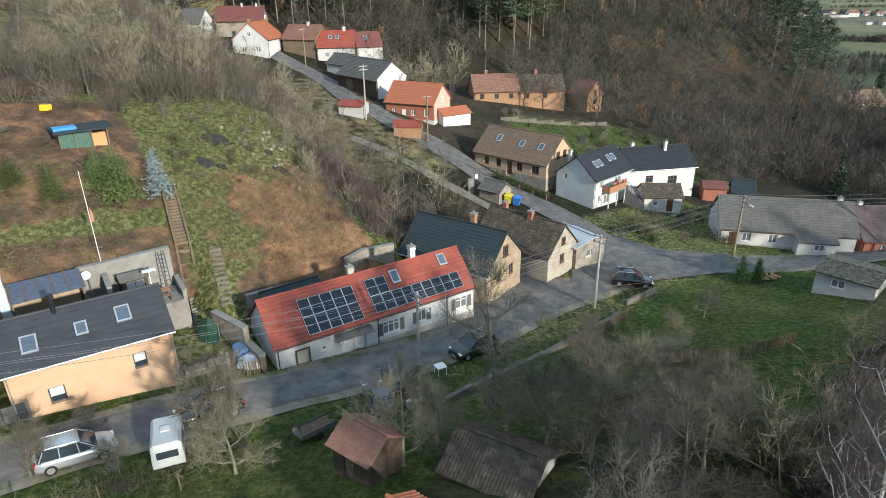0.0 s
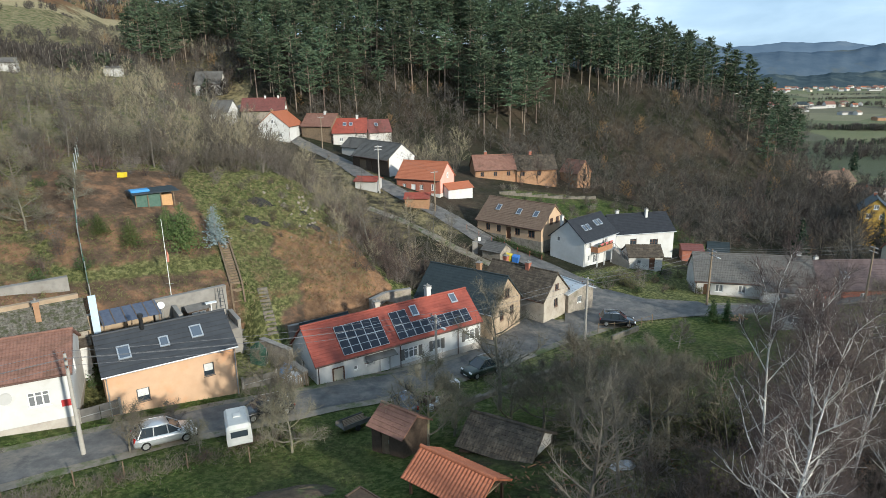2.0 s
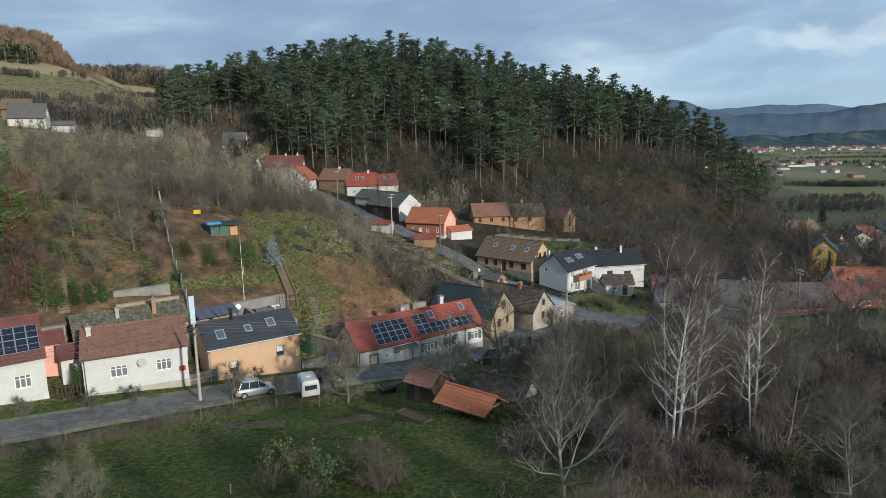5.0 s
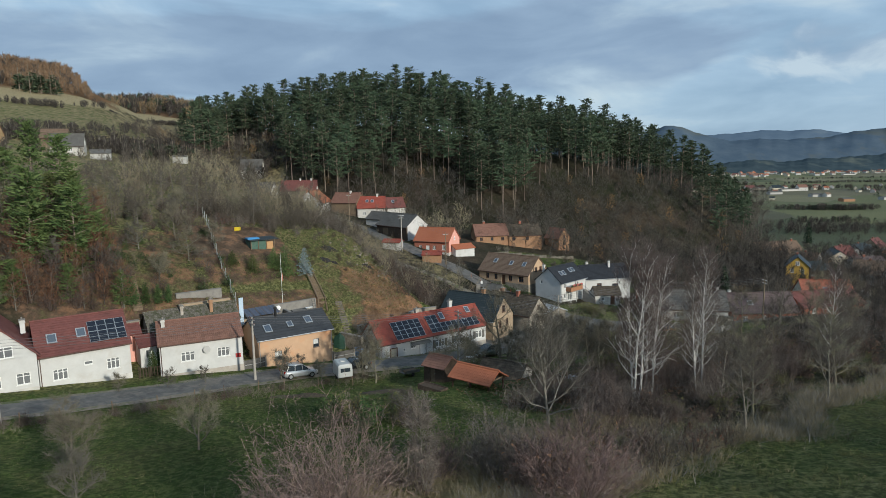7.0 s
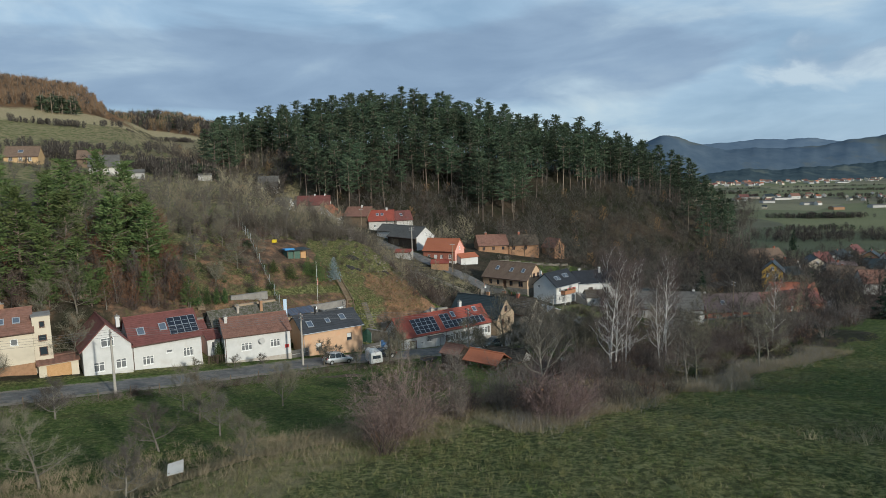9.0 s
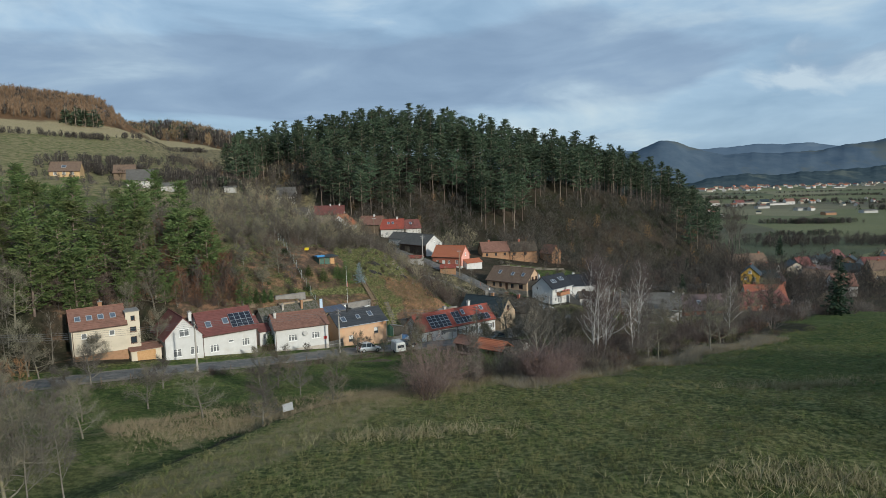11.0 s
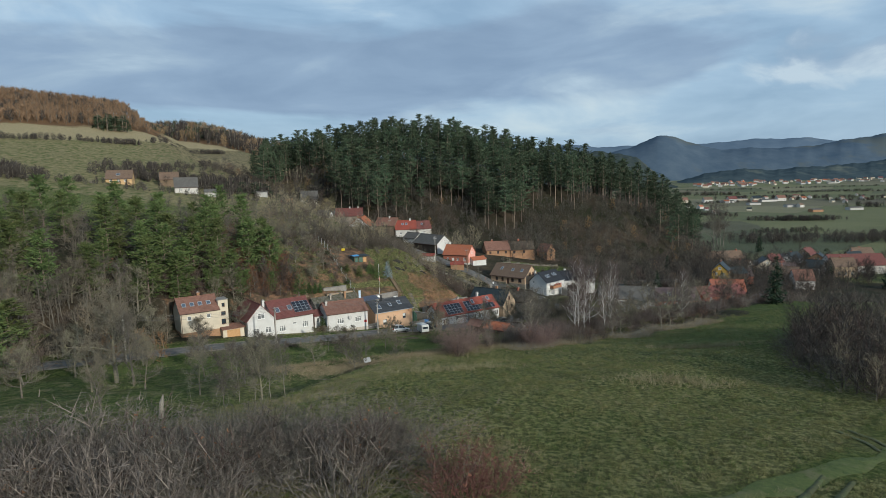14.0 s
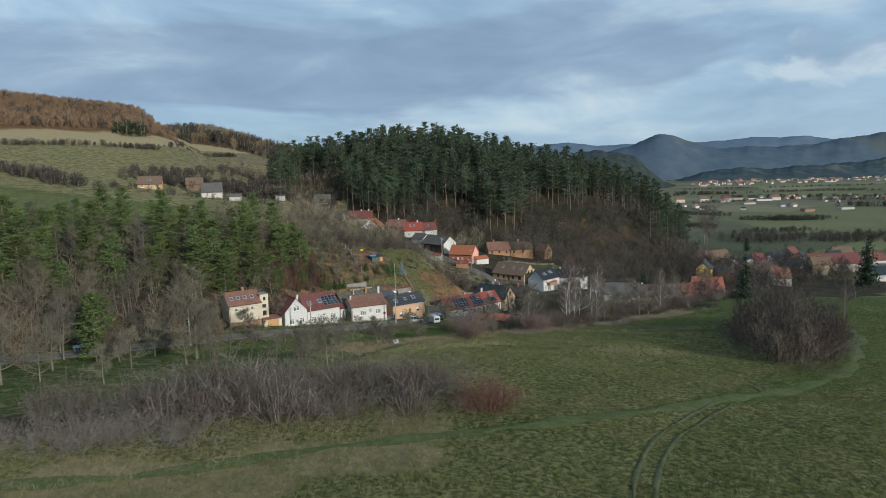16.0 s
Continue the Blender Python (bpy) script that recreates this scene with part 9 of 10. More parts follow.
for i in range(6):
    part("board", Shape().box((-1.6 + .1 * i, -.6 + .2 * i, .65 + .03 * i), (1.5 + .15 * (i % 3), -.45 + .2 * i, .72 + .05 * i)), MAT["wood"], tl)

# ---- poles and cables ----


def power_pole(x, y, h, turn, mat="pole_concrete", arms=2, lamp=False):
    z = Z(x, y)
    p = thing("power_pole", pose(x, y, z, 0, 0, turn), "grey concrete power pole with cross arms" if mat == "pole_concrete" else "weathered wooden power pole with cross arm", "power pole", "street poles")
    part("post", Shape().tube((0, 0, -.6), (0, 0, h), .17, .10, 10), MAT[mat], p)
    pts = []
    for k in range(arms):
        zz = h - .25 - .55 * k
        a = part("cross_arm", Shape().box((-.05, -.75, zz - .05), (.05, .75, zz + .05)), MAT["steel"], p)
        for yy in (-.65, .65):
            part("insulator", Shape().tube((0, yy, zz + .05), (0, yy, zz + .2), .045, .03, 8).disc((0, yy, zz + .13), (0, 0, 1), .06, .03, 8), MAT["insulator"], a)
            pts.append(p.matrix_basis @ Vector((0, yy, zz + .2)))
    if lamp:
        la = part("lamp_arm", Shape().tube((0, 0, h - 1.5), (.0, -1.0, h - .9), .03), MAT["steel"], p)
        part("lamp_head", Shape().box((-.1, -1.45, h - .98), (.1, -.9, h - .85)), MAT["curtain"], la)
    return pts


poles = [power_pole(*place(-55, 36.8), 7.6, SA), power_pole(*place(-29.5, 36.6), 7.6, SA), power_pole(-28.0, 28.9, 7.6, SA), power_pole(-3.9, 42.6, 7.4, SA, lamp=True), power_pole(12.4, 55.6, 7.6, SA + 8), power_pole(31.6, 69.2, 7.8, 20, "pole_wood", lamp=True), power_pole(52.0, 68.5, 7.6, 5, "pole_wood"), power_pole(-15.7, 107.6, 9.0, 120), power_pole(-5.1, 101.8, 7.5, 120, "pole_wood", 1), power_pole(-34.0, 147.0, 8.0, 120, "pole_wood", 1)]


M_CABLE = surface("cable_sheath", (.10, .10, .105), (.17, .17, .175), 2, .6, .1)


def cable(a, b, sag=.5):
    sh, k = Shape(), 9
    q = [a.lerp(b, i / k) - Vector((0, 0, sag * 4 * (i / k) * (1 - i / k))) for i in range(k + 1)]
    for u, v in zip(q, q[1:]):
        sh.tube(u, v, .014, .014, 4, False)
    return solid("cable", sh.weld(), M_CABLE, "thin dark grey overhead cable hanging between poles", "cable", group="overhead cables")


for i in range(6):
    for a, b in zip(poles[i], poles[i + 1]):
        cable(a, b, .35 if i else .5)
for a, b in zip(poles[7][:2], poles[8]):
    cable(a, b, .3)
mast = thing("mast", pose(-29.2, 47.2, Z(-29.2, 47.2)), "tall thin white flag mast on a terrace", "mast")
part("post", Shape().tube((0, 0, -.5), (0, 0, 9.5), .035, .02, 8), MAT["frame_white"], mast)
part("flag", Shape().prism([(0, .04, 5.4), (.1, .08, 6.6), (.16, .22, 6.0), (.1, .3, 5.3)], (.01, .0, 0)), paint("faded_red", (.5, .2, .14), .8), mast, "furled faded red flag")
part("cross_arm", Shape().tube((-.3, 0, 3.3), (.4, 0, 3.3), .015), MAT["steel"], mast)

# ---- yards behind the houses ----
def wall_run(name, pts, h, thick, material, label, top=None, category="wall", z=None, under=1.0, coping=True):
    w = thing(name, Matrix.Identity(4), label, category)
    sh, cp = Shape(), Shape()
    for (ax, ay), (bx, by) in zip(pts, pts[1:]):
        d = Vector((bx - ax, by - ay))
        k = max(1, int(d.length / 2.5))
        nrm = Vector((-d.y, d.x)).normalized() * thick / 2
        for i in range(k):
            p, q = Vector((ax, ay)) + d * (i / k), Vector((ax, ay)) + d * ((i + 1) / k)
            zt = (z if z is not None else max(Z(*p), Z(*q))) + h
            zb = min(Z(*p), Z(*q), zt - h) - under
            quad = [(p.x - nrm.x, p.y - nrm.y, zb), (q.x - nrm.x, q.y - nrm.y, zb), (q.x + nrm.x, q.y + nrm.y, zb), (p.x + nrm.x, p.y + nrm.y, zb)]
            sh.prism(quad, (0, 0, zt - zb))
            if coping:
                m2 = nrm * 1.3
                cp.prism([(p.x - m2.x, p.y - m2.y, zt + .003), (q.x - m2.x, q.y - m2.y, zt + .003), (q.x + m2.x, q.y + m2.y, zt + .003), (p.x + m2.x, p.y + m2.y, zt + .003)], (0, 0, .07))
    part("wall", sh.weld(), MAT[material], w)
    if coping:
        part("coping", cp.weld(), MAT["concrete"], w)
    return w


wall_run("retaining_wall", [place(-3.6, 54.6), place(2.6, 54.9)], 2.7, .4, "plaster_worn", "tall sand-coloured retaining wall behind a house", z=4.9, under=2)
wall_run("retaining_wall", [place(2.8, 54.9), place(9.6, 55.2)], 3.1, .4, "concrete", "tall grey concrete retaining wall behind a house", z=4.6, under=2)
wall_run("retaining_wall", [place(-9.4, 57.6), place(-3.4, 57.6)], 1.2, .5, "concrete", "pale concrete terrace wall on a slope", z=9.4, under=2)
wall_run("retaining_wall", [place(-9.6, 55.3), place(-3.0, 55.3)], 1.25, .5, "plaster_worn", "low sandy terrace wall on a slope", z=8.35, under=3, coping=False)
wall_run("retaining_wall", [place(-24.5, 55.0), place(-14.5, 55.0)], 2.0, .5, "stone", "rough stone retaining wall behind a house", z=6.4, under=3)
wall_run("retaining_wall", [place(11.2, 50.5), place(12.4, 46.2), place(12.6, 43.6)], 1.2, .45, "stone", "old stone wall between two houses", under=1.0)
wall_run("retaining_wall", [place(24.0, 51.6), place(26.5, 52.6), place(29.5, 52.0)], .8, .4, "stone", "weathered stone garden wall on a bank", under=1.5)
wall_run("garden_wall", [place(14.0, 50.6), place(20.5, 50.2), place(26.0, 49.6)], 1.1, .35, "concrete", "low grey wall behind a cottage", under=1.0)
wall_run("retaining_wall", [(8, 119), (15, 120.5), (22, 122.5), (30, 127)], .35, .4, "stone_dark", "long low stone wall along a terrace", under=1.5, coping=False)
wall_run("stream_wall", [place(22, 33.0), place(30, 33.6), place(38, 34.2), place(44, 35.0)], .3, .4, "stone_dark", "low stone wall beside the street", under=1.2, coping=False)
wall_run("garden_wall", [place(46, 36.0), place(51, 36.2)], .45, .3, "stone_dark", "short dark stone wall at a bridge", under=1.2, coping=False)

old = cottage("low outbuilding with mossy tiled roof behind a cottage", place(-14.0, 51.8), place(-3.0, 51.8), 4.4, 2.2, 1.7, "stone", "roof_moss", z=5.4, gutter=None, category="outbuilding", name="outbuilding", chims=[(7.8, 1.2, .9, "brick", .4), (4.2, 1.4, .5, "plinth", .35)], down=3, wave=.03)
cottage("long shed with wine-red roof behind a house", place(-24.0, 52.2), place(-15.0, 52.2), 2.6, 2.9, .8, "pink", "roof_wine", z=4.6, gutter=None, category="shed", name="shed", down=2)
cottage("small white outbuilding between two cottages", place(-15.6, 49.5), place(-13.8, 49.5), 3.5, 2.5, .8, "white", "roof_wine", z=3.9, gutter=None, category="outbuilding", name="outbuilding", down=2, front=[(.9, 1.0, .7, 1.0, 1)])
cottage("garage with rusty timber door and terrace above", place(-36.0, 47.5), place(-31.8, 47.5), 4.5, 2.2, .25, "cream", "roof_old", z=5.0, gutter=None, category="garage", name="garage", doors=[(2.1, 2.6, 2.0, "wood_fresh")], down=2)

cottage("small white outbuilding with a brown window between two houses", place(-4.9, 51.2), place(-3.1, 51.2), 2.0, 2.2, .5, "white", "roof_brushy", z=4.1, gutter=None, category="outbuilding", name="outbuilding", down=2, front=[(.8, .9, .6, .9, 1)], frame="frame_brown")
for s_, n_, k_ in ((-2.6, 50.6, .8), (-2.2, 51.4, .9), (-2.9, 49.8, .55)):
    plant("bushgreen", *place(s_, n_), k_, "dark evergreen shrub in a narrow yard", "shrub", "yard shrubs", s_ * 90)
pg = thing("pergola", frame_of(place(-3.2, 52.2), place(4.2, 52.4), 4.6)[0], "pergola with bluish translucent ribbed roof", "pergola")
for x in (1.5, 3.7, 6.0):
    part("post", Shape().box((x - .06, .1, -1), (x + .06, .22, 2.5)), MAT["wood"], pg)
for x in (1.5, 2.4, 3.3, 4.2, 5.1, 6.0):
    part("rafter", Shape().tube((x, -.1, 2.66), (x, 2.4, 3.28), .035, .035, 4), MAT["wood"], pg)
rs = Shape()
for i in range(20):
    x0 = 1.4 + i * .24
    rs.add([(x0, -.15, 2.59 + .03 * (i % 2)), (x0 + .24, -.15, 2.59 + .03 * ((i + 1) % 2)), (x0 + .24, 2.4, 3.21 + .03 * ((i + 1) % 2)), (x0, 2.4, 3.21 + .03 * (i % 2))], [(0, 1, 2, 3)])
part("roof_sheet", rs.weld(), surface("bluish_polycarbonate", (.055, .068, .105), (.10, .115, .155), 3, .4, 0), pg)
part("side_sheet", Shape().box((.75, .9, -1.0), (1.33, .97, 5.2)), surface("pale_blue_sheet", (.40, .50, .62), (.5, .6, .7), 2, .4, 0), pg, "tall narrow pale blue panel")
sd = thing("garden_shed", frame_of(place(5.4, 53.0), place(7.2, 53.1), 4.7)[0], "small brown plastic garden shed with light doors", "garden shed")
part("wall", Shape().box((0, 0, -.6), (1.9, 1.5, 1.8)), MAT["wood_dark"], sd)
part("roof", Shape().prism([(-.15, -.15, 1.8), (-.15, 1.65, 1.8), (-.15, .75, 2.2)], (2.2, 0, 0)), MAT["roof_grey"], sd)
part("door", Shape().box((.3, -.04, 0), (.92, -.003, 1.65)), MAT["grey_wall"], sd)
part("door", Shape().box((.98, -.04, 0), (1.6, -.003, 1.65)), MAT["grey_wall"], sd)
wall_run("retaining_wall", [place(4.5, 54.6), place(4.4, 51.6)], 2.3, .3, "concrete", "short concrete wall dividing a back yard", z=4.6, under=2)
wall_run("retaining_wall", [place(9.7, 54.8), place(9.5, 51.4)], .6, .3, "concrete", "concrete side wall of a back yard", z=4.6, under=2)
tdk = thing("yard_terrace", frame_of(place(4.7, 51.3), place(9.4, 51.3), 4.5)[0], "raised back yard terrace of grey paving slabs", "terrace")
part("slab", Shape().box((0, 0, -2.5), (4.7, 3.2, 0)), MAT["concrete"], tdk)
bn = thing("bench", frame_of(place(6.2, 51.7), place(8.6, 51.7), 4.5)[0], "reddish-brown slatted garden bench on a terrace", "bench")
for i in range(4):
    part("slat", Shape().box((0, .1 + .12 * i, .42), (2.4, .2 + .12 * i, .46)), MAT["roof_old"], bn)
for i in range(3):
    part("back_slat", Shape().box((0, .62, .6 + .15 * i), (2.4, .66, .71 + .15 * i)), MAT["roof_old"], bn)
for x_ in (.1, 2.3):
    part("leg", Shape().box((x_ - .05, .08, 0), (x_ + .05, .66, .42)), MAT["wood_dark"], bn)
ct = thing("canopy_post", frame_of(place(7.4, 52.6), place(8.4, 52.6), 4.5)[0], "white garden lamp post with flat tray top", "garden lamp")
part("post", Shape().tube((0, 0, 0), (0, 0, 2.6), .05, .04), MAT["frame_white"], ct)
part("tray", Shape().box((-.5, -.25, 2.6), (.5, .25, 2.66)), MAT["frame_white"], ct)
ldr = thing("ladder", frame_of(place(9.0, 53.2), place(9.0, 54.6), 4.5)[0], "dark metal ladder leaning on a yard wall", "ladder")
for y_ in (0, .45):
    part("rail", Shape().tube((0, y_, 0), (1.0, y_, 3.4), .035), MAT["roof_anthracite"], ldr)
for i in range(9):
    part("rung", Shape().tube((.1 + .1 * i, 0, .35 + .34 * i), (.1 + .1 * i, .45, .35 + .34 * i), .025), MAT["roof_anthracite"], ldr)
ds = thing("satellite_dish", pose(*place(3.4, 53.9), 7.2), "large white satellite dish on a terrace wall", "satellite dish")
part("dish", Shape().disc((0, -.3, .3), (.35, -1, .5), .33, .05, 20), MAT["frame_white"], ds)
part("arm", Shape().tube((0, 0, -1.6), (0, -.05, .2), .04).tube((0, -.3, .2), (.35, -1.0, .35), .02), MAT["steel"], ds)
gn = thing("green_net", pose(*place(10.4, 49.2), Z(*place(10.4, 49.2))), "dark green net draped over a frame", "net")
part("net", loft([[(x, -.5 * w, 0), (x, -.35 * w, h * .7), (x, 0, h), (x, .35 * w, h * .7), (x, .5 * w, 0)] for x, w, h in ((-.8, 1.0, 1.7), (0, 1.3, 2.3), (.7, 1.1, 1.6))]), surface("green_net", (.008, .03, .02), (.018, .055, .036), 4, .7, .3), gn)
part("post", Shape().tube((-.8, 0, -.3), (-.8, 0, 1.7), .03), MAT["steel"], gn)
part("post", Shape().tube((.7, 0, -.3), (.7, 0, 1.6), .03), MAT["steel"], gn)


def stairs(A, B, width, n, material, label, rail=False):
    """A flight of steps up the slope from A to B."""
    st = thing("staircase", Matrix.Identity(4), label, "staircase")
    a, b = Vector(A), Vector(B)
    d = (b - a) / n
    side = Vector((-d.y, d.x)).normalized() * width / 2
    for i in range(n):
        p, q = a + d * i, a + d * (i + .72)
        z = Z(p.x, p.y) + .16
        part("step", Shape().prism([(p.x - side.x, p.y - side.y, z - .35), (p.x + side.x, p.y + side.y, z - .35), (q.x + side.x, q.y + side.y, z - .35), (q.x - side.x, q.y - side.y, z - .35)], (0, 0, .35)), MAT[material], st)
    if rail:
        for s in (-1, 1):
            sh = Shape()
            pts = [a + (b - a) * (i / 8) + side * s * 1.25 for i in range(9)]
            for p, q in zip(pts, pts[1:]):
                sh.tube((p.x, p.y, Z(p.x, p.y) + .32), (q.x, q.y, Z(q.x, q.y) + .32), .1, .1, 5)
            part("stringer", sh.weld(), MAT["wood"], st)
    return st


stairs(place(9.8, 49.0), place(10.8, 54.5), .9, 18, "concrete", "narrow concrete garden steps beside a house")
stairs(place(10.8, 55.0), place(11.8, 62.0), .9, 20, "wood", "earth and timber steps climbing a grassy slope", True)
stairs(place(-14.4, 55.2), place(-13.4, 68.5), 1.1, 38, "wood", "long flight of weathered timber steps up a hillside")
stairs(place(12.6, 51.0), place(13.2, 55.0), 1.0, 12, "stone_dark", "crooked old stone steps beside a bank")


def fence(label, pts, h, gap, post_mat, net_mat=None, rails=2, rail_mat=None, category="fence", slats=False):
    f = thing("fence", Matrix.Identity(4), label, category)
    line = smooth_line(pts, gap)
    top = [Vector((p.x, p.y, Z(p.x, p.y))) for p in line]
    for p in top:
        part("post", Shape().tube((p.x, p.y, p.z - .3), (p.x, p.y, p.z + h), .05, .045, 6), MAT[post_mat], f)
    for k in range(rails):
        zz = h * (.35 + .5 * k / max(1, rails - 1))
        for p, q in zip(top, top[1:]):
            part("rail", Shape().tube(p + Vector((0, 0, zz)), q + Vector((0, 0, zz)), .025 if not slats else .03, .025, 4), MAT[rail_mat or post_mat], f)
    if slats:
        for p, q in zip(top, top[1:]):
            k = max(2, int((q - p).length / .28))
            for i in range(k):
                c = p.lerp(q, (i + .5) / k)
                part("slat", Shape().box((c.x - .05, c.y - .02, c.z + .05), (c.x + .05, c.y + .02, c.z + h * .95)), MAT[rail_mat or post_mat], f)
    if net_mat:
        sh = Shape()
        for p, q in zip(top, top[1:]):
            for k in range(7):
                zz = .1 + (h - .15) * k / 6
                sh.tube(p + Vector((0, 0, zz)), q + Vector((0, 0, zz)), .008, .008, 3, False)
        ob = part("wire_net", sh, net_mat, f)
        tagged(ob, kind="stuff")
    return f


fence("weathered timber post fence beside the street", [place(-45, 36.0), place(-25, 36.0), place(-10, 36.4), place(-3.5, 35.8), place(4, 33.6)], 1.15, 3.2, "wood", None, 0)
fence("tall green mesh fence climbing the hillside", [place(-2.0, 55.8), place(-1.2, 66), place(1.8, 84)], 1.8, 2.4, "steel", surface("green_wire", (.03, .12, .08), (.05, .16, .11), 2, .6, 0), 1)
fence("pale timber bridge railing", [(14.6, 58.6), (18.5, 59.6), (22.0, 62.0)], 1.1, 1.7, "wood", None, 2)
fence("dark picket garden fence under trees", [(16.8, 44.2), (21, 43.8), (26, 45.6)], 1.1, 2.0, "wood_dark", None, 2, slats=True)
fence("brown slatted garden fence beside a lawn", [place(36.5, 33.4), place(40.5, 33.6), place(44, 34.2)], 1.2, 2.0, "wood", None, 2, slats=True)
fence("low fence along a cottage front garden", [(0.5, 95.8), (4.5, 92.0), (8.5, 88.2), (12.0, 85.3)], 1.0, 2.2, "redbrick", None, 2, "wood_dark")


def sheet_gate(A, B, h, label):
    """A two-leaf gate of ribbed sheet metal between two posts."""
    za = min(Z(*A), Z(*B))
    m, L = frame_of(A, B, za)
    g = thing("gate", m, label, "gate")
    for x in (0, L):
        part("post", Shape().box((x - .09, -.09, -.3), (x + .09, .09, h + .15)), MAT["concrete"], g)
    for x0, x1 in ((.1, L / 2 - .02), (L / 2 + .02, L - .1)):
        lf = part("leaf", Shape().box((x0, -.02, .08), (x1, .02, h)), MAT["roof_grey"], g)
        part("brace", Shape().box((x0, -.045, h * .5), (x1, -.022, h * .5 + .06)), MAT["steel"], lf)


sheet_gate(place(-5.0, 44.9), place(-2.2, 44.9), 1.3, "grey sheet-metal gate between house and cottage")
sheet_gate(place(7.4, 45.2), place(10.4, 45.0), 1.2, "grey sheet-metal yard gate beside a house")
fence("brown slatted driveway gate", [place(-16.4, 46.6), place(-14.0, 46.6)], 1.3, .8, "wood_dark", None, 2, slats=True, category="gate")
fence("brown plank gate beside a cottage", [place(11.2, 43.2), place(12.6, 43.1)], 1.3, .7, "wood", None, 2, slats=True, category="gate")

# hen house on the hillside
co = thing("hen_house", pose(-36.4, 57.0, Z(-35, 57.6) - .1, 0, 0, 40), "timber hen house with flat dark roof and blue tarpaulin", "hen house")
part("wall", Shape().box((0, .1, -.6), (2.6, 2.0, 1.75)), surface("green_panel", (.05, .10, .08), (.09, .15, .12), 3, .8, .2), co)
part("run", Shape().box((2.7, .3, .2), (3.9, 1.7, 1.45)), MAT["wood_fresh"], co, "pale fresh plywood side")
for x in (.05, 1.3, 2.65, 4.0):
    part("post", Shape().box((x - .05, -.08, -.5), (x + .05, .03, 1.85)), MAT["wood"], co)
part("floor_frame", Shape().box((-.1, -.25, -.2), (4.2, .25, .0)), MAT["wood"], co)
part("roof", Shape().prism([(-.35, -.5, 1.85), (-.35, 2.4, 2.05), (-.35, 2.4, 2.13), (-.35, -.5, 1.93)], (4.9, 0, 0)), MAT["roof_slate"], co)
part("tarpaulin", Shape().prism([(-.2, .3, 2.0), (-.2, 1.9, 2.11), (-.2, 1.5, 2.25), (-.2, .6, 2.2)], (1.9, 0, 0)), surface("blue_tarp", (.05, .20, .42), (.10, .32, .58), 2, .5, .2), co, "crumpled blue tarpaulin")
solid("yellow_tub", Shape().prism([(-.4, -.3, 0), (.4, -.3, 0), (.45, .3, .0), (-.4, .35, 0)], (.05, .0, .55)), surface("yellow_plastic", (.62, .45, .02), (.72, .55, .05), 2, .5, 0), "yellow plastic tub on bare soil", "tub", m=pose(-40.0, 61.8, Z(-40, 61.8)))

# carport, old sheds
m, L = frame_of((-5.35, 23.25), (-1.55, 20.3), 0)
cp = thing("carport", m, "open timber carport with orange clay tiled roof", "carport")
s1, s2 = Shape(), Shape()
slope(s1, -.3, L + .3, (-.15, 4.62), (1.75, 5.75), .33, .035, .045, .08, .24)
slope(s2, -.3, L + .3, (3.6, 4.66), (1.75, 5.75), .33, .035, .045, .08, .24)
part("roof", s1, MAT["roof_clay"], cp)
part("roof", s2, MAT["roof_clay"], cp)
part("ridge_cap", Shape().tube((-.3, 1.75, 5.8), (L + .3, 1.75, 5.8), .12, .12, 8), MAT["roof_clay"], cp)
for x in (.1, L / 2, L - .1):
    for y in (.3, 3.1):
        part("post", Shape().box((x - .07, y - .07, 1.6), (x + .07, y + .07, 4.62)), MAT["gutter"], cp)
    part("rafter", Shape().tube((x, -.1, 4.6), (x, 1.75, 5.68), .05, .05, 4).tube((x, 3.5, 4.64), (x, 1.75, 5.68), .05, .05, 4), MAT["wood"], cp)
    part("tie_beam", Shape().box((x - .06, .3, 4.72), (x + .06, 3.1, 4.84)), MAT["wood"], cp)
part("beam", Shape().box((-.2, .23, 4.62), (L + .2, .37, 4.76)), MAT["wood"], cp)
part("beam", Shape().box((-.2, 3.03, 4.62), (L + .2, 3.17, 4.76)), MAT["wood"], cp)
cottage("old timber barn with mossy dark roof", (-2.1, 30.2), (2.5, 27.5), 4.4, 1.5, 1.3, "wood_dark", "roof_brushy", z=.95, gutter=None, category="barn", name="barn", gable_wall="white_old", doors=[(2.2, 1.2, 1.6, "wood_dark")], down=1.5, wave=.03)
cottage("small timber shed with rusty brown roof", (-8.4, 31.2), (-6.0, 29.4), 2.8, 2.1, .9, "wood_dark", "roof_old", z=1.4, gutter=None, category="shed", name="shed", down=1.2, doors=[(1.3, .8, 1.8, "wood")])
bd = thing("raised_bed", pose(-7.2, 21.6, Z(-7.2, 21.6), 0, 0, -40), "raised garden bed of dark boards", "raised bed")
for a, b in (((-1.6, -.6, -.3), (1.6, -.52, .25)), ((-1.6, .52, -.3), (1.6, .6, .25)), ((-1.6, -.52, -.3), (-1.52, .52, .25)), ((1.52, -.52, -.3), (1.6, .52, .25))):
    part("board", Shape().box(a, b), MAT["wood_dark"], bd)
part("soil", Shape().box((-1.52, -.52, -.3), (1.52, .52, .16)), surface("bed_soil", (.05, .035, .025), (.09, .065, .045), 4, .95, .6), bd)
tr = thing("animal_trough", pose(-24.4, -20.6, Z(-24.4, -20.6), 0, 0, 20), "pale tilted wooden feeding trough on posts", "trough")
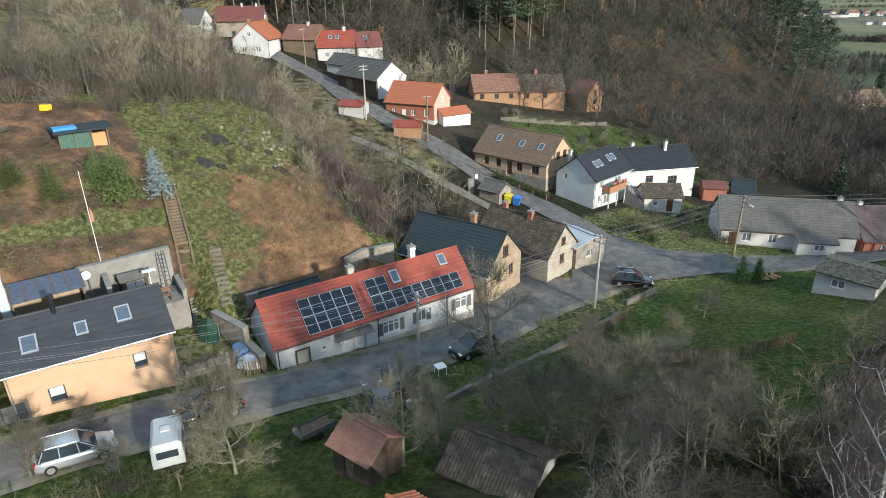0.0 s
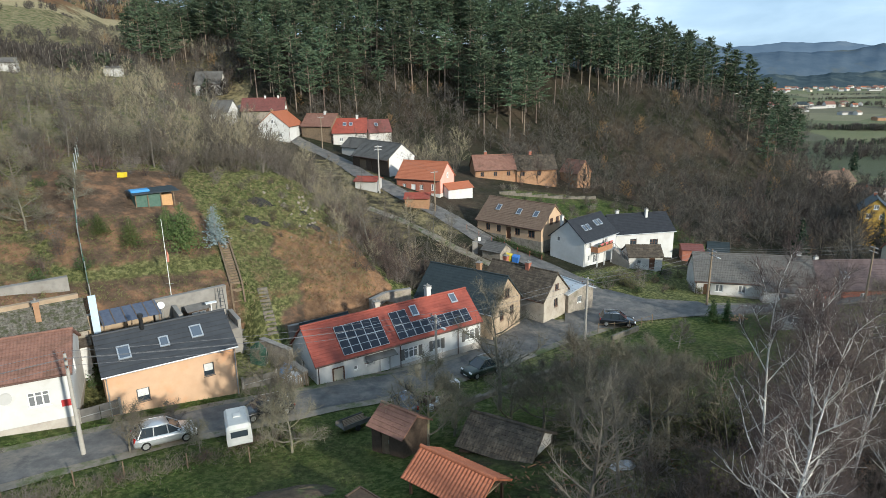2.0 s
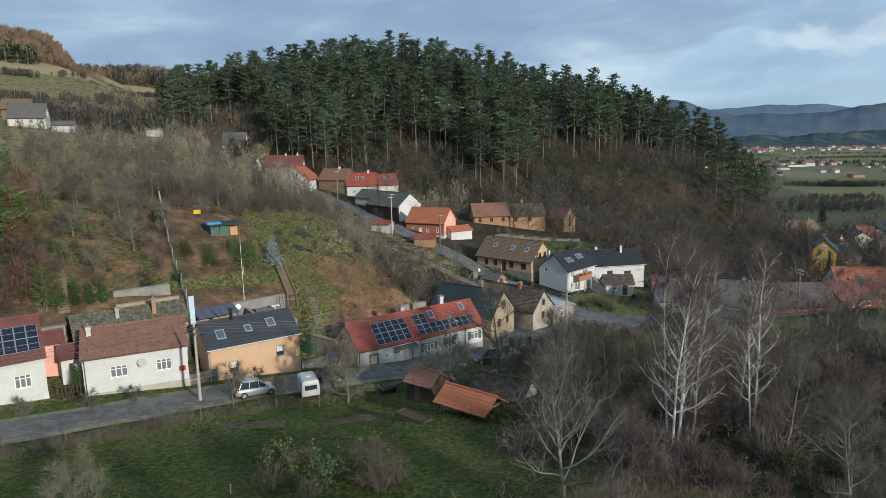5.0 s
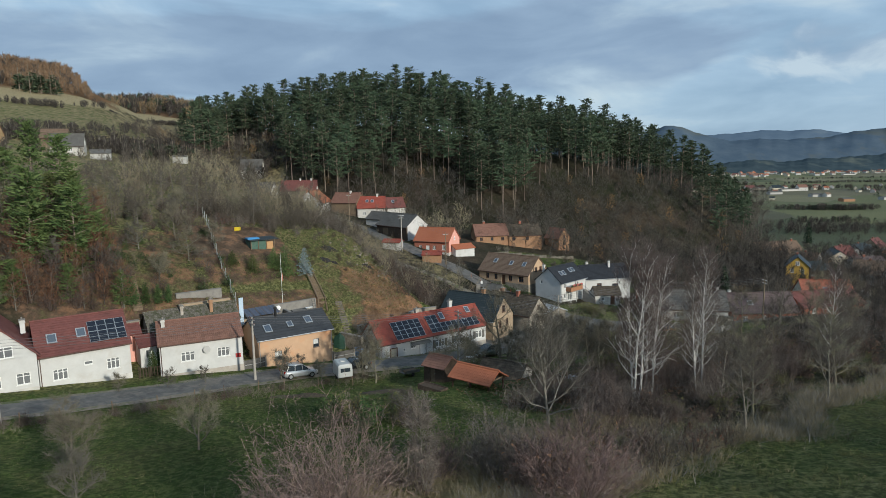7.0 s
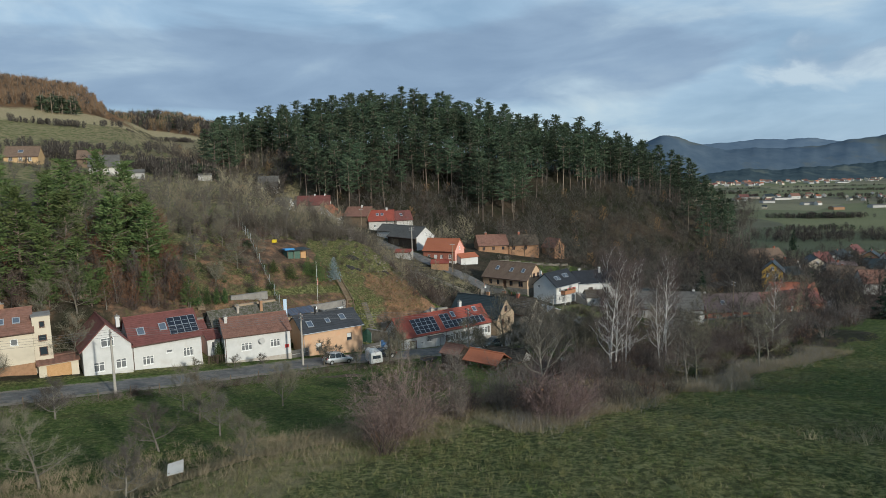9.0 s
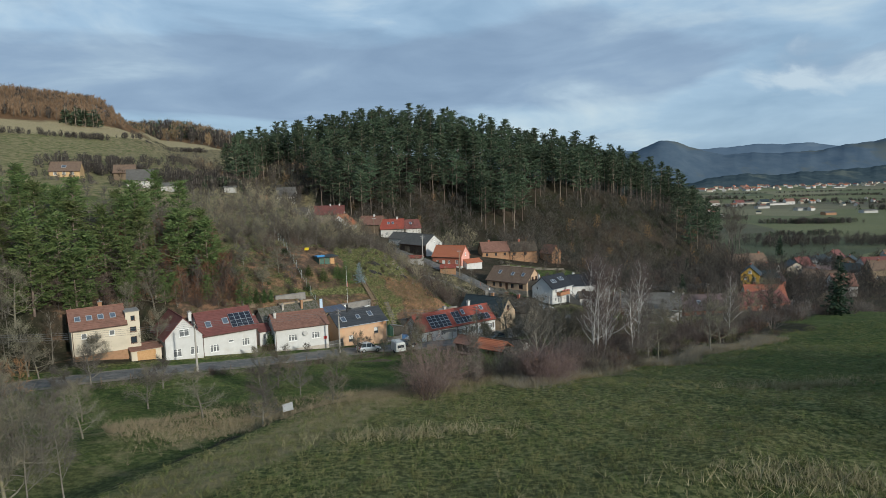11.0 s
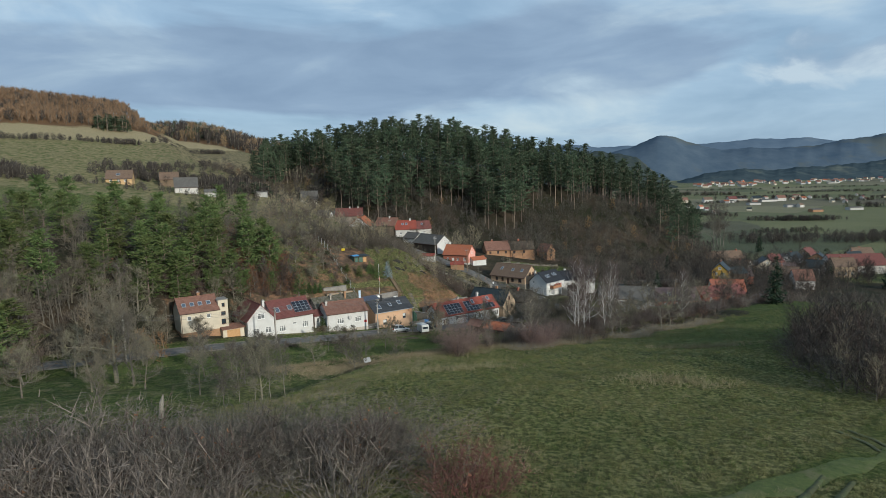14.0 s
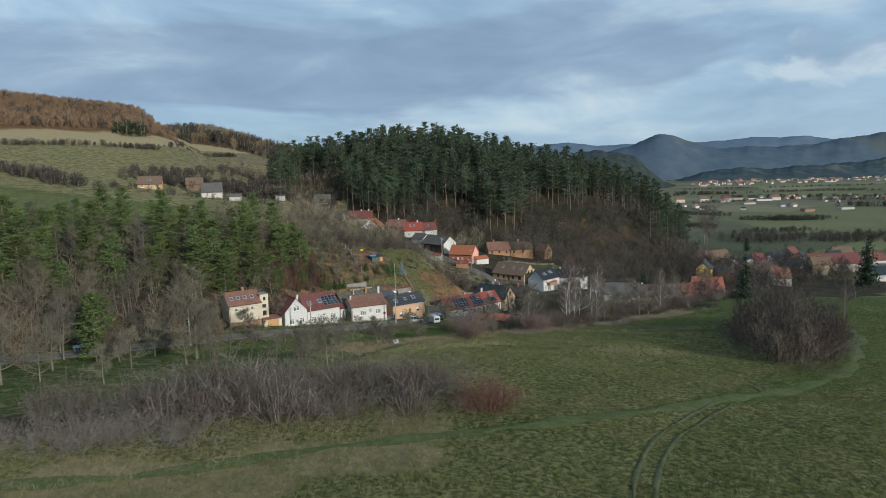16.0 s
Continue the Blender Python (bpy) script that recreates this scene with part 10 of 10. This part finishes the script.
part("lid", Shape().prism([(-.45, -.4, .65), (.45, -.4, .75), (.45, .4, 1.15), (-.45, .4, 1.0)], (0, 0, .06)), MAT["grey_wall"], tr)
for x in (-.35, .35):
    for y in (-.28, .28):
        part("leg", Shape().tube((x, y, -.2), (x, y, .8), .04), MAT["wood"], tr)

# recycling bins, shelter, bins, table, junk
for i, (col, lab) in enumerate((((.62, .48, .03), "yellow recycling bin with wheels"), ((.04, .15, .45), "blue recycling bin with wheels"))):
    b = thing("recycling_bin", on(6.4 + i * 1.1, 82.9 - i * .5, -25, .12), lab, "recycling bin", "recycling bins")
    mt = paint("bin_paint", col, .4)
    part("body", loft([[(-.5 * k, -.42 * k, z), (.5 * k, -.42 * k, z), (.5 * k, .42 * k, z), (-.5 * k, .42 * k, z)] for k, z in ((.82, .15), (1.0, 1.15))]), mt, b)
    part("lid", loft([[(-.54, -.46, 1.16), (.54, -.46, 1.16), (.54, .46, 1.22), (-.54, .46, 1.22)], [(-.5, -.35, 1.32), (.5, -.35, 1.32), (.5, .35, 1.42), (-.5, .35, 1.42)]]), mt, b)
    for x in (-.35, .35):
        part("wheel", Shape().disc((x, .3, .1), (1, 0, 0), .1, .06, 10), MAT["rubber"], b)
sh_ = thing("stone_chapel_post", pose(1.5, 86.4, Z(1.5, 86.4)), "grey stone pillar with a small white sign", "pillar")
part("pillar", Shape().box((-.4, -.4, -.3), (.4, .4, 1.8)), MAT["concrete"], sh_)
part("sign", Shape().box((.5, -.05, 1.9), (.9, .05, 2.5)), MAT["frame_white"], sh_)
cottage("small hut with weathered grey roof by the lane", (2.6, 84.8), (5.2, 82.6), 2.8, 1.6, .9, "stone", "roof_grey", gutter=None, category="hut", name="hut", down=1)
tb = thing("garden_table", pose(-2.3, 43.3, Z(-2.3, 43.3), 0, 0, 30), "small white square garden table on grass", "table")
part("tabletop", Shape().box((-.4, -.4, .68), (.4, .4, .73)), MAT["frame_white"], tb)
for x in (-.35, .35):
    for y in (-.35, .35):
        part("leg", Shape().tube((x, y, 0), (x, y, .68), .025), MAT["frame_white"], tb)
bn = thing("wheelie_bin", pose(-6.4, 41.6, Z(-6.4, 41.6) + .05, 0, 0, 30), "black wheeled rubbish bin by the street", "rubbish bin")
part("body", loft([[(-.24 * k, -.26 * k, z), (.24 * k, -.26 * k, z), (.24 * k, .26 * k, z), (-.24 * k, .26 * k, z)] for k, z in ((.85, .05), (1.1, 1.0))]), MAT["black"], bn)
part("lid", Shape().box((-.29, -.31, 1.0), (.29, .31, 1.08)), MAT["black"], bn)
rj = random.Random(3)
for i in range(14):
    x, y = -4.8 + rj.uniform(-1.6, 1.8), 40.0 + rj.uniform(-1.3, 1.1)
    w, d, h = rj.uniform(.3, .8), rj.uniform(.3, .7), rj.uniform(.25, .7)
    solid("crate", Shape().prism([(-w / 2, -d / 2, 0), (w / 2, -d / 2, 0), (w / 2 * .9, d / 2, 0), (-w / 2, d / 2, 0)], (.03, .02, h)), MAT[rj.choice(["wood", "tin", "plinth", "black", "wood_dark", "grey_wall"])], "weathered crate in a heap beside the street", "crate", m=pose(x, y, Z(x, y), 0, 0, rj.uniform(0, 180)), group="crates")
tp = thing("water_tank", pose(-17.9, 44.2, Z(-17.9, 44.2)), "round blue garden tank in a yard", "tank")
part("tank", Shape().tube((0, 0, 0), (0, 0, 1.0), .75, .7, 16), surface("tank_blue", (.06, .16, .36), (.12, .26, .48), 2, .5, .1), tp)
cvr = thing("tarpaulin_cover", pose(-17.0, 43.0, Z(-17, 43) + .05), "crumpled pale cover over stored goods", "cover")
part("cover", loft([[(x, -.7 * k, 0), (x, -.5 * k, h), (x, .1, h + .15), (x, .6 * k, h), (x, .8 * k, 0)] for x, k, h in ((-.8, .8, .4), (-.2, 1.0, .7), (.5, 1.1, .6), (1.0, .7, .35))]), MAT["tin"], cvr)
cottage("low lean-to with dark green roof behind a cottage", place(15.2, 49.0), place(20.2, 49.0), 2.2, 2.0, .5, "stone", "roof_slate", z=1.2, gutter=None, category="lean-to", name="lean_to", down=1.5)
for i, (x, y, a) in enumerate(((14.4, 45.2, 30), (15.6, 44.6, 60), (17.0, 44.6, 10), (13.4, 46.6, 80))):
    wp = thing("wood_pile", pose(x, y, Z(x, y), 0, 0, a), "heap of grey weathered boards in a garden", "wood pile", "wood piles")
    for k in range(7):
        part("board", Shape().box((-1.3 + .1 * (k % 3), -.4 + .13 * (k % 6), .02 + .12 * (k // 3) + .02 * k), (1.2 + .1 * (k % 2), -.28 + .13 * (k % 6), .10 + .12 * (k // 3) + .02 * k)), MAT["wood"], wp)
lg = thing("wood_pile", pose(32.4, 62.6, Z(32.4, 62.6), 0, 0, 10), "heap of freshly cut reddish firewood on grass", "wood pile", "wood piles")
for k in range(26):
    a = rj.uniform(0, 3)
    x, y, z = rj.uniform(-1.6, 1.6), rj.uniform(-.6, .6), rj.uniform(.05, .55)
    part("log", Shape().tube((x - .25 * math.cos(a), y - .25 * math.sin(a), z), (x + .25 * math.cos(a), y + .25 * math.sin(a), z + .05), .09, .09, 6), MAT["wood_fresh"], lg)
sp = thing("stump_post", pose(-39.3, -49.1, Z(-39.3, -49.1)), "broken pale tree stump with peeled bark", "stump")
part("trunk", Shape().tube((0, 0, -.3), (.15, .05, 1.4), .28, .2, 8).tube((.15, .05, 1.4), (.3, .1, 2.1), .2, .05, 6), MAT["bark_pale"], sp)

# old garden wall and a covered woodpile on the west lawn
wall_run("garden_wall", [(-81.0, -8.6), (-77.6, -7.0)], 1.1, .35, "stone", "short pale stone garden wall on a lawn", under=1.0)
heap = thing("woodpile", pose(-83.4, -9.6, Z(-83.4, -9.6), 0, 0, 25), "low stack of firewood under a blue tarpaulin", "woodpile")
for i in range(5):
    for j in range(3):
        part("log", Shape().tube((-1.2 + i * .52, -.45, .18 + j * .3), (-1.2 + i * .52, .45, .18 + j * .3), .16, .15, 8), MAT["bark"], heap)
part("tarpaulin", Shape().prism([(-1.45, -.62, .72), (-1.45, .62, .7), (-1.45, .5, 1.02), (-1.45, .1, 1.12), (-1.45, -.5, 1.0)], (2.6, 0, .05)), surface("pale_blue_tarp", (.10, .26, .48), (.18, .38, .62), 2, .5, .3), heap, "crumpled blue tarpaulin")

rubble, rg_r = Shape(), random.Random(77)
for i in range(46):
    x, y = place(rg_r.gauss(23.2, 1.5), rg_r.gauss(66.5, 2.2))
    r = rg_r.uniform(.08, .26)
    z = Z(x, y) + float(uneven(x, y))
    rubble.tube((x, y, z - .05), (x + rg_r.uniform(-.1, .1), y + rg_r.uniform(-.1, .1), z + r), r, r * rg_r.uniform(.4, .8), 6)
ob = solid("rubble", rubble, MAT["stone"], "scattered pale stones on a grassy slope", "rubble", "stuff")
